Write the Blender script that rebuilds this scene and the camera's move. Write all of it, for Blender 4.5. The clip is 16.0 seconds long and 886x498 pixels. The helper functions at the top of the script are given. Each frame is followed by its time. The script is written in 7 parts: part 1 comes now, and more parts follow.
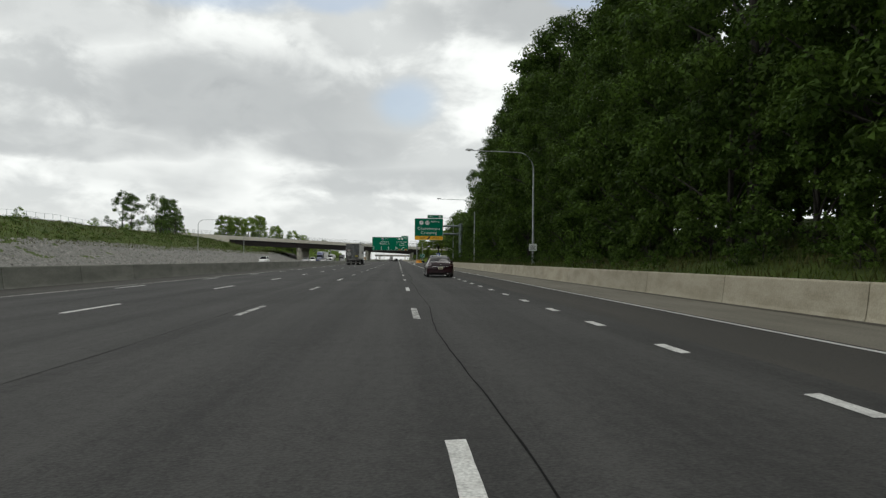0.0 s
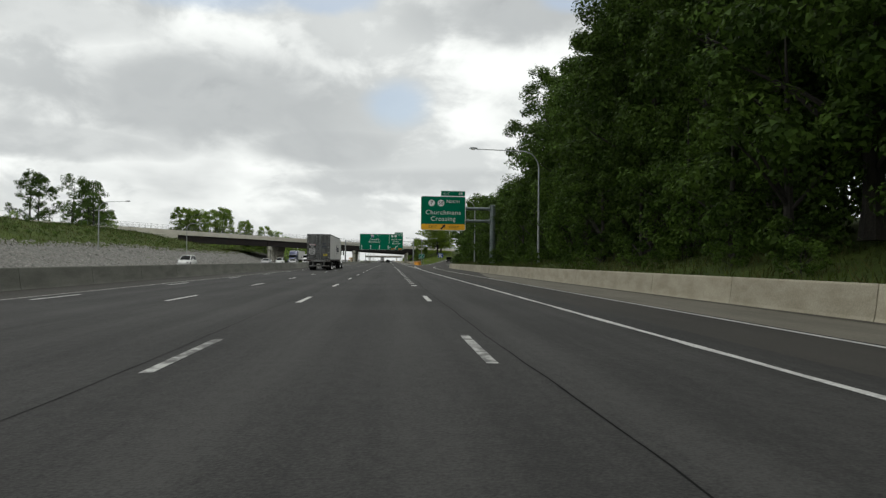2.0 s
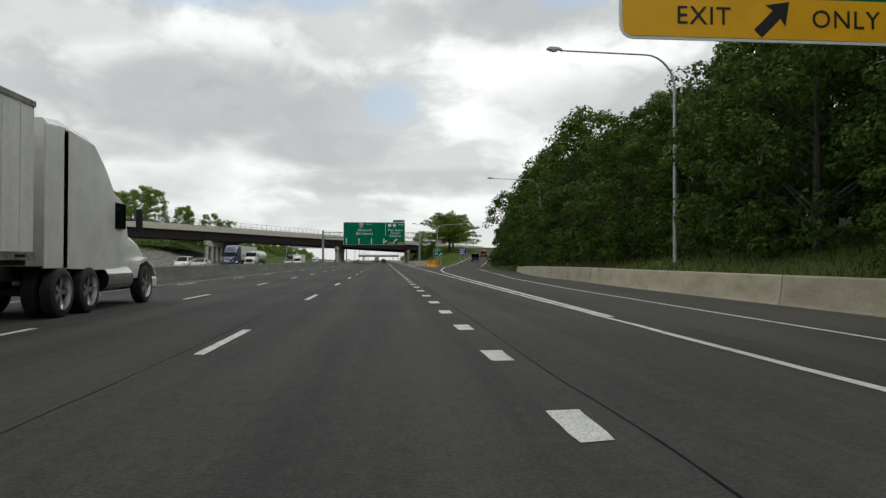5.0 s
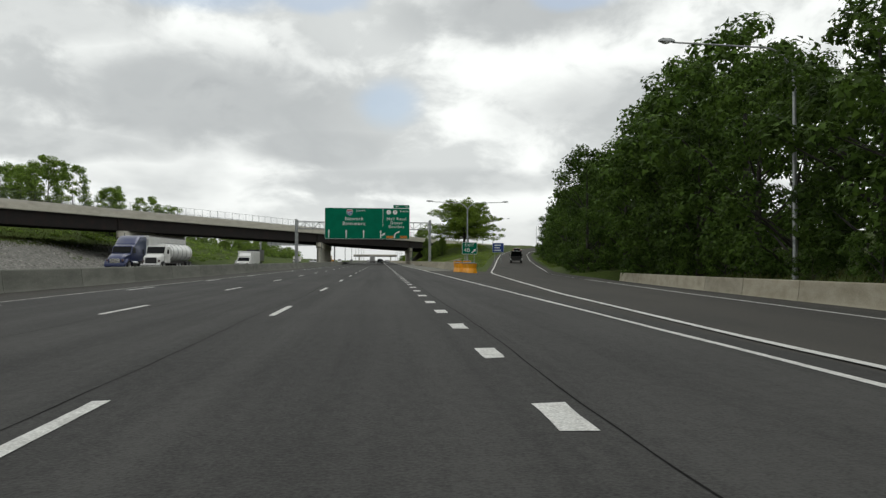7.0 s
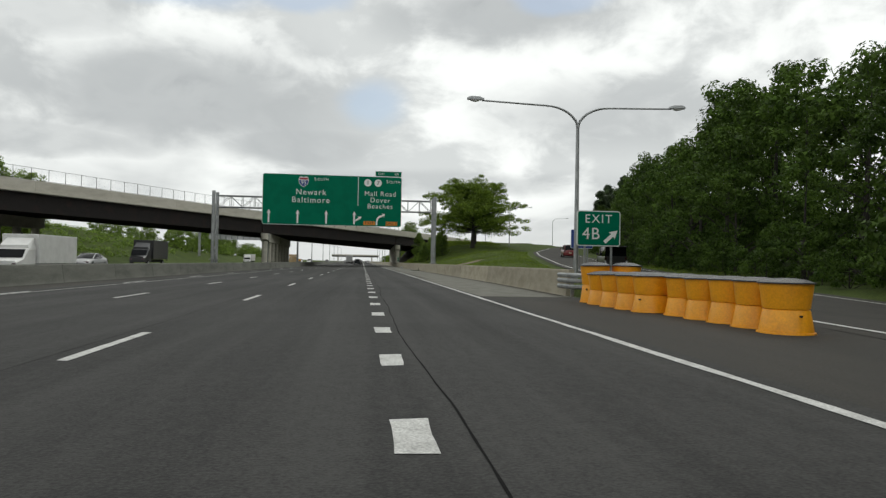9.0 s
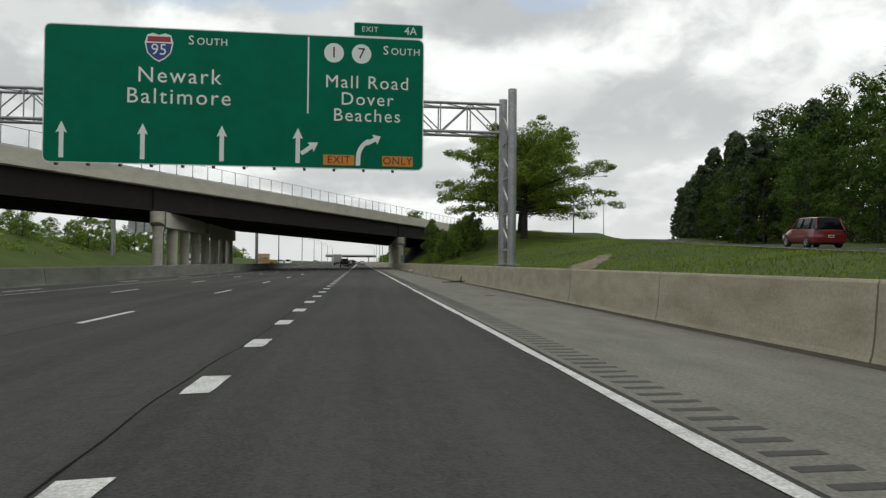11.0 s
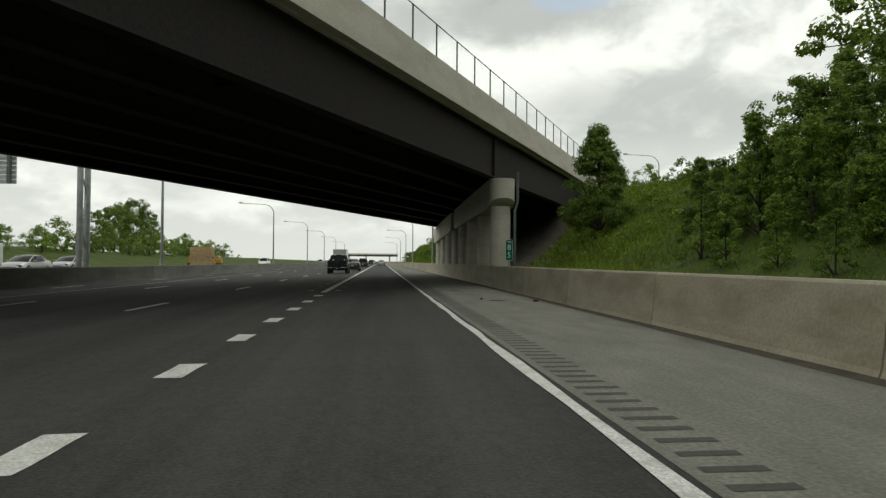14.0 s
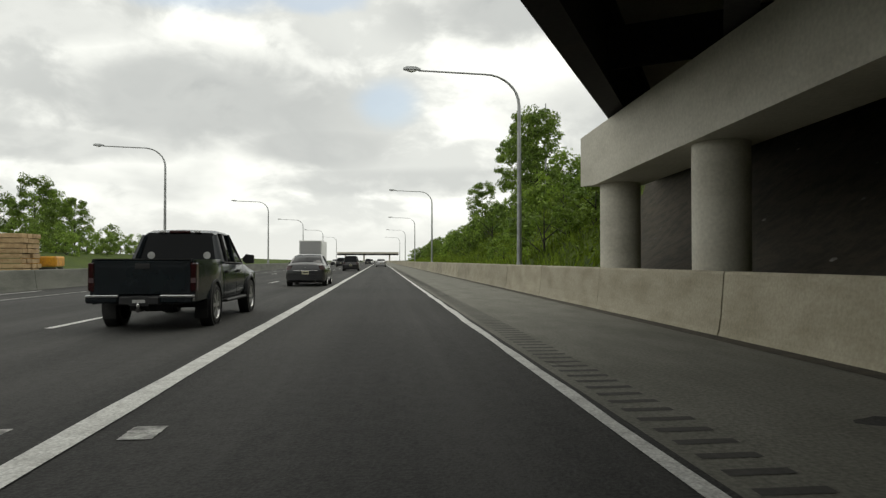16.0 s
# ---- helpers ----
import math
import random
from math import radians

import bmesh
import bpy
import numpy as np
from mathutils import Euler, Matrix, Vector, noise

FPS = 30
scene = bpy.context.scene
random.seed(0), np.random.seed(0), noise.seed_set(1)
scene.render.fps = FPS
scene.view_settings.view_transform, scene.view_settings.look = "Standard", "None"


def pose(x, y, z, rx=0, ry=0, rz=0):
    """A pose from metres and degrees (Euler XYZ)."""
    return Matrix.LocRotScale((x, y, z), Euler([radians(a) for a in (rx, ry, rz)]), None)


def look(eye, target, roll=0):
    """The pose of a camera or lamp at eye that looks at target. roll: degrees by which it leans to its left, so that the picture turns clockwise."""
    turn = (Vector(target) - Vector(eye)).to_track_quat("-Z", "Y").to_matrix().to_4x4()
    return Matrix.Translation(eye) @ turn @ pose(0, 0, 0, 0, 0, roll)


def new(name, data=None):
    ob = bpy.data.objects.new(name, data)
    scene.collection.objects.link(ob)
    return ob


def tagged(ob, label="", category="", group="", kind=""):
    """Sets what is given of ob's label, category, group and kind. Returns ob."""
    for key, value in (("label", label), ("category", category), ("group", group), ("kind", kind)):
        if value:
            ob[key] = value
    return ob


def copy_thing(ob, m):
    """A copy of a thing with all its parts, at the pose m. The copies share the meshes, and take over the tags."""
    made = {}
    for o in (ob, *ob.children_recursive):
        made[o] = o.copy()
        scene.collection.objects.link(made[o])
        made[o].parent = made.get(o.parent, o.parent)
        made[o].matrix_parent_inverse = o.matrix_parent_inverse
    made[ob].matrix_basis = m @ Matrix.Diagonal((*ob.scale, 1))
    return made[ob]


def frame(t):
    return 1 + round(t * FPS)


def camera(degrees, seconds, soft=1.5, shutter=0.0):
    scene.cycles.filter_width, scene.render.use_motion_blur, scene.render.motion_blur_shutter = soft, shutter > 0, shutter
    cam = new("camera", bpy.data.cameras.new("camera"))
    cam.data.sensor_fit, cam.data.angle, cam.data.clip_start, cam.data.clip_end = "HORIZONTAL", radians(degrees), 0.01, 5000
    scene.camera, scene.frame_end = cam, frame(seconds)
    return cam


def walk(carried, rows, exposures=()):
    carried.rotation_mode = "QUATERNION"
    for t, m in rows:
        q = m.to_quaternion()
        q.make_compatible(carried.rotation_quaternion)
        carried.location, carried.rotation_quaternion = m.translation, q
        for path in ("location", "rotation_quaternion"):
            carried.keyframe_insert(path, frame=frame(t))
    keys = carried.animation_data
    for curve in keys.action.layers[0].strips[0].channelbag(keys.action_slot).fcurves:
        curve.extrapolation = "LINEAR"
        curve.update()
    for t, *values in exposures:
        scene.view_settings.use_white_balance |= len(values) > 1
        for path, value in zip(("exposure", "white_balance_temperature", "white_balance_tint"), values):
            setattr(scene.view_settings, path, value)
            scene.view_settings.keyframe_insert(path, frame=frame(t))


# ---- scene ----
cam = camera(65.33, 16.0, soft=1.35)
PATH = [
    (0.0, pose(-0.38, 0.00, 1.17, 90.90, -0.46, -3.71)),
    (1.0, pose(-0.91, 27.26, 1.17, 91.21, -0.82, -4.23)),
    (1.5, pose(-1.07, 40.89, 1.17, 91.03, -0.70, -4.39)),
    (2.0, pose(-1.20, 54.53, 1.17, 91.02, -0.57, -4.48)),
    (2.5, pose(-1.28, 68.17, 1.17, 91.02, -0.42, -4.67)),
    (3.0, pose(-1.28, 81.83, 1.17, 90.96, -0.29, -4.83)),
    (3.5, pose(-1.29, 95.52, 1.17, 90.90, -0.13, -4.91)),
    (4.0, pose(-1.32, 109.21, 1.17, 90.97, -0.03, -4.83)),
    (4.2, pose(-1.33, 114.68, 1.17, 90.95, -0.03, -4.81)),
    (6.5, pose(-1.43, 176.07, 1.17, 90.94, -0.15, -5.01)),
    (7.0, pose(-1.37, 189.60, 1.17, 90.97, -0.22, -5.10)),
    (7.5, pose(-1.24, 203.20, 1.17, 90.98, -0.27, -5.38)),
    (8.0, pose(-1.02, 216.84, 1.17, 90.96, -0.29, -5.77)),
    (8.5, pose(-0.75, 230.37, 1.17, 91.07, -0.75, -6.22)),
    (9.0, pose(-0.36, 243.75, 1.17, 91.13, -1.05, -6.63)),
    (9.2, pose(-0.19, 249.10, 1.17, 91.30, -1.27, -6.75)),
    (11.3, pose(1.60, 306.05, 1.17, 91.00, -0.31, -6.72)),
    (11.5, pose(1.68, 311.41, 1.17, 90.87, -0.22, -6.63)),
    (11.7, pose(1.76, 316.76, 1.17, 91.01, -0.16, -6.43)),
    (12.0, pose(1.90, 324.80, 1.17, 91.02, 0.05, -6.25)),
    (12.5, pose(2.05, 338.21, 1.17, 90.95, 0.41, -5.81)),
    (13.0, pose(2.11, 351.64, 1.17, 90.95, 0.74, -5.52)),
    (13.3, pose(2.12, 359.64, 1.17, 90.94, 0.59, -5.39)),
    (13.5, pose(2.11, 364.97, 1.17, 90.95, 0.26, -5.25)),
    (14.0, pose(2.09, 378.19, 1.17, 91.06, -0.43, -5.10)),
    (14.5, pose(2.04, 391.18, 1.17, 90.92, -0.53, -4.99)),
    (14.7, pose(2.05, 396.30, 1.17, 90.64, -0.40, -5.02)),
    (14.8, pose(2.06, 398.86, 1.17, 90.72, -0.39, -5.10)),
    (15.0, pose(2.08, 403.98, 1.17, 90.76, -0.38, -5.15)),
    (15.5, pose(2.08, 416.76, 1.17, 90.96, 0.12, -4.91)),
    (16.0, pose(2.02, 429.52, 1.17, 90.95, 0.01, -5.16)),
]
walk(cam, PATH, [(0.0, -0.02, 6500, 6), (11.5, -0.02, 6500, 6), (13.2, -0.02, 6600, 4), (14.4, 0.0, 6800, 1), (15.0, 0.0, 6800, 4), (15.5, 0.28, 6800, 4), (16.0, 0.15, 6800, 5)])

# ---- world: an overcast sky with breaks of blue ----
world = bpy.data.worlds.new("world")
scene.world = world
world.use_nodes = True
wt = world.node_tree
wt.nodes.clear()


def wn(kind, **kw):
    n = wt.nodes.new(kind)
    for k, v in kw.items():
        n.inputs[k].default_value = v
    return n


def wmath(op, a, b=0.5, c=0.5):
    n = wt.nodes.new("ShaderNodeMath")
    n.operation = op
    for i, v in enumerate((a, b, c)):
        if isinstance(v, (int, float)):
            n.inputs[i].default_value = v
        else:
            wt.links.new(v, n.inputs[i])
    return n.outputs[0]


def wmix(fac, a, b):
    n = wt.nodes.new("ShaderNodeMix")
    n.data_type = "RGBA"
    for i, v in ((0, fac), (6, a), (7, b)):
        if isinstance(v, (tuple, int, float)):
            n.inputs[i].default_value = v
        else:
            wt.links.new(v, n.inputs[i])
    return n.outputs[2]


SUN_EL, SUN_AZ = radians(56), radians(35)
sky = wn("ShaderNodeTexSky")
sky.sky_type = "NISHITA"
sky.sun_disc = False
sky.sun_elevation, sky.sun_rotation = SUN_EL, SUN_AZ
coord = wn("ShaderNodeTexCoord")
sep = wn("ShaderNodeSeparateXYZ")
wt.links.new(coord.outputs["Generated"], sep.inputs[0])
rise = wmath("POWER", wmath("MAXIMUM", sep.outputs[2], 0.0), 0.75)
comb = wn("ShaderNodeCombineXYZ")
wt.links.new(sep.outputs[0], comb.inputs[0])
wt.links.new(sep.outputs[1], comb.inputs[1])
wt.links.new(wmath("MULTIPLY", rise, 1.55), comb.inputs[2])


def wnoise(scale, detail, rough, offset, distort=0.0):
    m = wn("ShaderNodeVectorMath")
    m.operation = "ADD"
    wt.links.new(comb.outputs[0], m.inputs[0])
    m.inputs[1].default_value = offset
    n = wn("ShaderNodeTexNoise", Scale=scale, Detail=detail, Roughness=rough, Distortion=distort)
    wt.links.new(m.outputs[0], n.inputs["Vector"])
    return n.outputs[0]


def smooth(v, a, b):
    n = wn("ShaderNodeMapRange")
    n.interpolation_type = "SMOOTHSTEP"
    wt.links.new(v, n.inputs[0])
    n.inputs[1].default_value, n.inputs[2].default_value = a, b
    return n.outputs[0]


billow = wnoise(4.2, 9, 0.52, (0.4, 1.2, 0.7), 0.25)
fine = wnoise(10.5, 8, 0.55, (5.1, 2.2, 0.3), 0.3)
grey = wnoise(2.6, 5, 0.5, (3.1, 0.3, 1.9), 0.3)
gap = wnoise(3.6, 6, 0.55, (8.3, 5.2, 2.4), 0.4)


def patch(az, el, half_az, half_el, soft=0.55):
    """A soft, ragged oval in the sky, in degrees from straight ahead (+y) and from the horizon."""
    a, e = radians(az), radians(el)
    dx = wmath("SUBTRACT", sep.outputs[0], math.sin(a) * math.cos(e))
    dz = wmath("SUBTRACT", sep.outputs[2], math.sin(e))
    u = wmath("DIVIDE", dx, math.sin(radians(half_az)))
    v = wmath("DIVIDE", dz, math.sin(radians(half_el)))
    r = wmath("SQRT", wmath("ADD", wmath("MULTIPLY", u, u), wmath("MULTIPLY", v, v)))
    rag = wmath("MULTIPLY_ADD", wmath("SUBTRACT", fine, 0.5), 1.6, r)
    front = wmath("GREATER_THAN", sep.outputs[1], 0.0)
    return wmath("MULTIPLY", smooth(wmath("MULTIPLY_ADD", rag, -1.0, 1.0 + soft), 0.0, soft * 1.6), front)


def union(items):
    out = items[0]
    for i in items[1:]:
        out = wmath("MAXIMUM", out, i)
    return out


white = wmix(smooth(wmath("MULTIPLY_ADD", wmath("SUBTRACT", fine, 0.5), 0.75, billow), 0.38, 0.60), (0.71, 0.722, 0.73, 1), (1.04, 1.045, 1.04, 1))
darks = union([wmath("MULTIPLY", smooth(grey, 0.56, 0.78), 0.75), patch(-14, 12.2, 11.5, 3.4, 0.8), patch(-6, 9.2, 6, 1.5, 0.8), wmath("MULTIPLY", patch(2, 6.4, 15, 1.0), 0.6),
               wmath("MULTIPLY", patch(-25, 8.5, 9, 1.3), 0.7), patch(11, 20, 8, 2.0, 0.8), wmath("MULTIPLY", patch(22, 12, 9, 2.2, 0.8), 0.7), wmath("MULTIPLY", patch(-26, 17, 7, 2.0), 0.6)])
mottle = wmath("MULTIPLY_ADD", wmath("ADD", billow, fine), 0.85, -0.12)
cloud = wmix(wmath("MULTIPLY", darks, mottle), white, (0.42, 0.435, 0.455, 1))
low = smooth(sep.outputs[2], 0.0, 0.10)
cloud = wmix(low, (0.76, 0.765, 0.765, 1), cloud)
gap = union([smooth(gap, 0.70, 0.84), patch(0.6, 12.8, 1.9, 1.3, 0.9), patch(-15, 20.5, 5, 1.2), patch(-5.5, 20.8, 3.5, 1.0), patch(16, 21, 3, 1.0)])
bg_cloud = wn("ShaderNodeBackground", Strength=1.0)
wt.links.new(cloud, bg_cloud.inputs[0])
bg_sky = wn("ShaderNodeBackground", Strength=0.13)
wt.links.new(sky.outputs[0], bg_sky.inputs[0])
mixs = wn("ShaderNodeMixShader")
wt.links.new(wmath("MULTIPLY", gap, 0.42), mixs.inputs[0])
wt.links.new(bg_cloud.outputs[0], mixs.inputs[1])
wt.links.new(bg_sky.outputs[0], mixs.inputs[2])
wout = wn("ShaderNodeOutputWorld")
wt.links.new(mixs.outputs[0], wout.inputs[0])

sun_data = bpy.data.lights.new("sun", "SUN")
sun_data.energy, sun_data.angle, sun_data.color = 0.6, radians(35), (1.0, 0.96, 0.9)
sun = new("sun", sun_data)
sun.matrix_world = look((0, 0, 100), (0 - 100 * math.cos(SUN_EL) * math.sin(SUN_AZ), -100 * math.cos(SUN_EL) * math.cos(SUN_AZ), 100 - 100 * math.sin(SUN_EL)))


# ---- materials ----
def mat(name, color, rough=0.6, metal=0.0, second=None, scale=4.0, grain=30.0, bump=0.0, spec=0.5, island=0.0, obj_rand=0.0,
        stretch=(1, 1, 1), lo=0.42, hi=0.62, transmission=0.0, coat=0.0, emit=0.0, grain_amt=0.25, through_light=0.0):
    m = bpy.data.materials.new(name)
    m.use_nodes = True
    t = m.node_tree
    p = t.nodes["Principled BSDF"]
    p.inputs["Roughness"].default_value = rough
    p.inputs["Metallic"].default_value = metal
    p.inputs["Specular IOR Level"].default_value = spec
    p.inputs["Transmission Weight"].default_value = transmission
    p.inputs["Coat Weight"].default_value = coat
    p.inputs["Coat Roughness"].default_value = 0.05
    if emit:
        p.inputs["Emission Color"].default_value = (*color, 1)
        p.inputs["Emission Strength"].default_value = emit
    col = None
    tc = t.nodes.new("ShaderNodeTexCoord")
    geo = t.nodes.new("ShaderNodeNewGeometry")
    mp = t.nodes.new("ShaderNodeMapping")
    mp.inputs["Scale"].default_value = stretch
    t.links.new(geo.outputs["Position"], mp.inputs[0])

    def mix(fac, a, b, blend="MIX"):
        n = t.nodes.new("ShaderNodeMix")
        n.data_type, n.blend_type = "RGBA", blend
        for i, v in ((0, fac), (6, a), (7, b)):
            if isinstance(v, (tuple, int, float)):
                n.inputs[i].default_value = v
            else:
                t.links.new(v, n.inputs[i])
        return n.outputs[2]

    def rng(v, a, b, c=0.0, d=1.0):
        n = t.nodes.new("ShaderNodeMapRange")
        t.links.new(v, n.inputs[0])
        for i, x in enumerate((a, b, c, d)):
            n.inputs[i + 1].default_value = x
        return n.outputs[0]

    col = (*color, 1)
    if second:
        n1 = t.nodes.new("ShaderNodeTexNoise")
        n1.inputs["Scale"].default_value, n1.inputs["Detail"].default_value, n1.inputs["Roughness"].default_value = scale, 5, 0.6
        t.links.new(mp.outputs[0], n1.inputs["Vector"])
        col = mix(rng(n1.outputs[0], lo, hi), col, (*second, 1))
    n2 = None
    if grain:
        n2 = t.nodes.new("ShaderNodeTexNoise")
        n2.inputs["Scale"].default_value, n2.inputs["Detail"].default_value = grain, 3
        t.links.new(geo.outputs["Position"], n2.inputs["Vector"])
        g = rng(n2.outputs[0], 0.3, 0.7, 1 - grain_amt, 1 + grain_amt)
        cmb = t.nodes.new("ShaderNodeCombineColor")
        for i in range(3):
            t.links.new(g, cmb.inputs[i])
        col = mix(1.0, col, cmb.outputs[0], "MULTIPLY")
    for amount, src in ((island, geo.outputs["Random Per Island"]), (obj_rand, None)):
        if amount:
            if src is None:
                src = t.nodes.new("ShaderNodeObjectInfo").outputs["Random"]
            g = rng(src, 0, 1, 1 - amount, 1 + amount)
            cmb = t.nodes.new("ShaderNodeCombineColor")
            for i in range(3):
                t.links.new(g, cmb.inputs[i])
            col = mix(1.0, col, cmb.outputs[0], "MULTIPLY")
    if isinstance(col, tuple):
        p.inputs["Base Color"].default_value = col
    else:
        t.links.new(col, p.inputs["Base Color"])
    if bump and n2:
        b = t.nodes.new("ShaderNodeBump")
        b.inputs["Strength"].default_value, b.inputs["Distance"].default_value = bump, 0.02
        t.links.new(n2.outputs[0], b.inputs["Height"])
        t.links.new(b.outputs[0], p.inputs["Normal"])
    if through_light:
        tr = t.nodes.new("ShaderNodeBsdfTranslucent")
        if isinstance(col, tuple):
            tr.inputs[0].default_value = col
        else:
            t.links.new(col, tr.inputs[0])
        mx = t.nodes.new("ShaderNodeMixShader")
        mx.inputs[0].default_value = through_light
        t.links.new(p.outputs[0], mx.inputs[1])
        t.links.new(tr.outputs[0], mx.inputs[2])
        t.links.new(mx.outputs[0], t.nodes["Material Output"].inputs[0])
    return m




def asphalt_mat(name, dark, light, lane=3.66):
    """Asphalt with coarse aggregate, long tyre streaks, polished wheel paths and blotches."""
    m = bpy.data.materials.new(name)
    m.use_nodes = True
    t = m.node_tree
    p = t.nodes["Principled BSDF"]
    p.inputs["Roughness"].default_value, p.inputs["Specular IOR Level"].default_value = 0.88, 0.2
    geo = t.nodes.new("ShaderNodeNewGeometry")
    sepn = t.nodes.new("ShaderNodeSeparateXYZ")
    t.links.new(geo.outputs["Position"], sepn.inputs[0])

    def mth(op, a, b=0.5, c=0.5):
        n = t.nodes.new("ShaderNodeMath")
        n.operation = op
        for i, v in enumerate((a, b, c)):
            if isinstance(v, (int, float)):
                n.inputs[i].default_value = v
            else:
                t.links.new(v, n.inputs[i])
        return n.outputs[0]

    def noi(scale, detail, stretch):
        mp = t.nodes.new("ShaderNodeMapping")
        mp.inputs["Scale"].default_value = stretch
        t.links.new(geo.outputs["Position"], mp.inputs[0])
        n = t.nodes.new("ShaderNodeTexNoise")
        n.inputs["Scale"].default_value, n.inputs["Detail"].default_value, n.inputs["Roughness"].default_value = scale, detail, 0.6
        t.links.new(mp.outputs[0], n.inputs["Vector"])
        return n.outputs[0]

    streak = noi(1.8, 5, (1, 0.03, 1))
    blotch = noi(0.16, 5, (1, 0.45, 1))
    band = noi(0.22, 3, (0.15, 1, 1))
    stone = noi(34, 2, (1, 1, 1))
    grit = noi(9, 4, (1, 0.6, 1))
    wheel = mth("COSINE", mth("MULTIPLY", sepn.outputs[0], 4 * math.pi / lane))
    f = mth("MULTIPLY_ADD", mth("SUBTRACT", streak, 0.5), 1.5, 0.5)
    f = mth("MULTIPLY_ADD", mth("SUBTRACT", blotch, 0.5), 1.1, f)
    f = mth("MULTIPLY_ADD", mth("SUBTRACT", band, 0.5), 0.8, f)
    f = mth("MULTIPLY_ADD", wheel, -0.13, f)
    f = mth("MULTIPLY_ADD", mth("SUBTRACT", stone, 0.5), 2.1, f)
    f = mth("MULTIPLY_ADD", mth("SUBTRACT", grit, 0.5), 1.3, f)
    mix = t.nodes.new("ShaderNodeMix")
    mix.data_type = "RGBA"
    t.links.new(f, mix.inputs[0])
    mix.inputs[6].default_value, mix.inputs[7].default_value = (*dark, 1), (*light, 1)
    t.links.new(mix.outputs[2], p.inputs["Base Color"])
    b = t.nodes.new("ShaderNodeBump")
    b.inputs["Strength"].default_value, b.inputs["Distance"].default_value = 0.5, 0.02
    t.links.new(stone, b.inputs["Height"])
    t.links.new(b.outputs[0], p.inputs["Normal"])
    return m


ASPHALT = asphalt_mat("asphalt", (0.026, 0.026, 0.0252), (0.057, 0.0565, 0.054))
ASPHALT_OLD = mat("asphalt_old", (0.053, 0.050, 0.044), 0.9, spec=0.2, second=(0.037, 0.036, 0.033), scale=0.6, stretch=(1, 0.15, 1), grain=30, bump=0.5, lo=0.35, hi=0.7)
SHOULDER = mat("shoulder_concrete", (0.168, 0.165, 0.142), 0.9, spec=0.2, second=(0.118, 0.116, 0.098), scale=1.6, stretch=(1, 0.35, 1), grain=26, bump=0.4, lo=0.35, hi=0.7)
GROOVE_SHADE = mat("groove", (0.042, 0.040, 0.036), 0.9, grain=20)
CRACK = mat("crack_sealant", (0.012, 0.012, 0.012), 0.95, spec=0.05, grain=15)
PAINT = mat("road_paint", (0.52, 0.52, 0.50), 0.75, second=(0.36, 0.355, 0.34), scale=3.0, grain=45, lo=0.45, hi=0.7, bump=0.2, grain_amt=0.3)
PAINT_WORN = mat("road_paint_worn", (0.42, 0.42, 0.40), 0.8, second=(0.11, 0.11, 0.105), scale=4.0, grain=45, lo=0.42, hi=0.58, bump=0.2)
CONCRETE = mat("concrete", (0.37, 0.335, 0.255), 0.88, second=(0.27, 0.24, 0.172), scale=0.8, stretch=(1, 1, 2.5), grain=22, bump=0.25, obj_rand=0.13, lo=0.4, hi=0.68, grain_amt=0.12)
CONCRETE_GREY = mat("concrete_weathered", (0.165, 0.168, 0.145), 0.9, second=(0.105, 0.108, 0.092), scale=0.7, stretch=(1, 0.6, 2.5), grain=20, bump=0.3, obj_rand=0.1, lo=0.38, hi=0.66, grain_amt=0.15)
CONCRETE_TAN = mat("shoulder_tan", (0.175, 0.163, 0.132), 0.92, spec=0.2, second=(0.125, 0.116, 0.094), scale=0.9, stretch=(1, 0.2, 1), grain=26, bump=0.4, lo=0.35, hi=0.7)
CONCRETE_PALE = mat("concrete_pale", (0.52, 0.495, 0.425), 0.85, second=(0.42, 0.395, 0.33), scale=0.5, stretch=(1, 1, 3), grain=16, bump=0.2, lo=0.42, hi=0.7, grain_amt=0.1)
# Dirt colour kept extra dark, to put shade into the slope under the overpass
DIRT_SHADED = mat("roadside_dirt_shaded", (0.060, 0.050, 0.035), 0.95, second=(0.032, 0.028, 0.02), scale=3, grain=25, bump=0.5)
CLAY = mat("bare_clay", (0.20, 0.155, 0.10), 0.95, second=(0.10, 0.085, 0.05), scale=1.6, grain=18, bump=0.5, lo=0.4, hi=0.62)
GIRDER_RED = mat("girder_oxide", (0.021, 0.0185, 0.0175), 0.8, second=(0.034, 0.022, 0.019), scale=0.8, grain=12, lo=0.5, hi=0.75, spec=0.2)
FENCE_STEEL = mat("fence_steel", (0.045, 0.05, 0.05), 0.6, 0.3, second=(0.07, 0.07, 0.066), scale=2, grain=12)
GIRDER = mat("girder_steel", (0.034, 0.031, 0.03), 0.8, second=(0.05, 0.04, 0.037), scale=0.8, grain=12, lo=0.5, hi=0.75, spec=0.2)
GRASS = mat("grass_ground", (0.060, 0.085, 0.014), 0.95, spec=0.15, second=(0.036, 0.055, 0.011), scale=0.25, grain=9, bump=0.8, lo=0.35, hi=0.7, grain_amt=0.4)
GALV = mat("galvanised_steel", (0.36, 0.37, 0.37), 0.5, 0.75, second=(0.28, 0.29, 0.29), scale=2, grain=12, grain_amt=0.12)
GALV_DARK = mat("weathered_steel", (0.17, 0.20, 0.195), 0.55, 0.6, second=(0.12, 0.145, 0.14), scale=2, grain=12, grain_amt=0.15)
SIGN_GREEN = mat("sign_green", (0.001, 0.150, 0.082), 0.5, spec=0.08, second=(0.001, 0.132, 0.073), scale=0.8, grain=0)
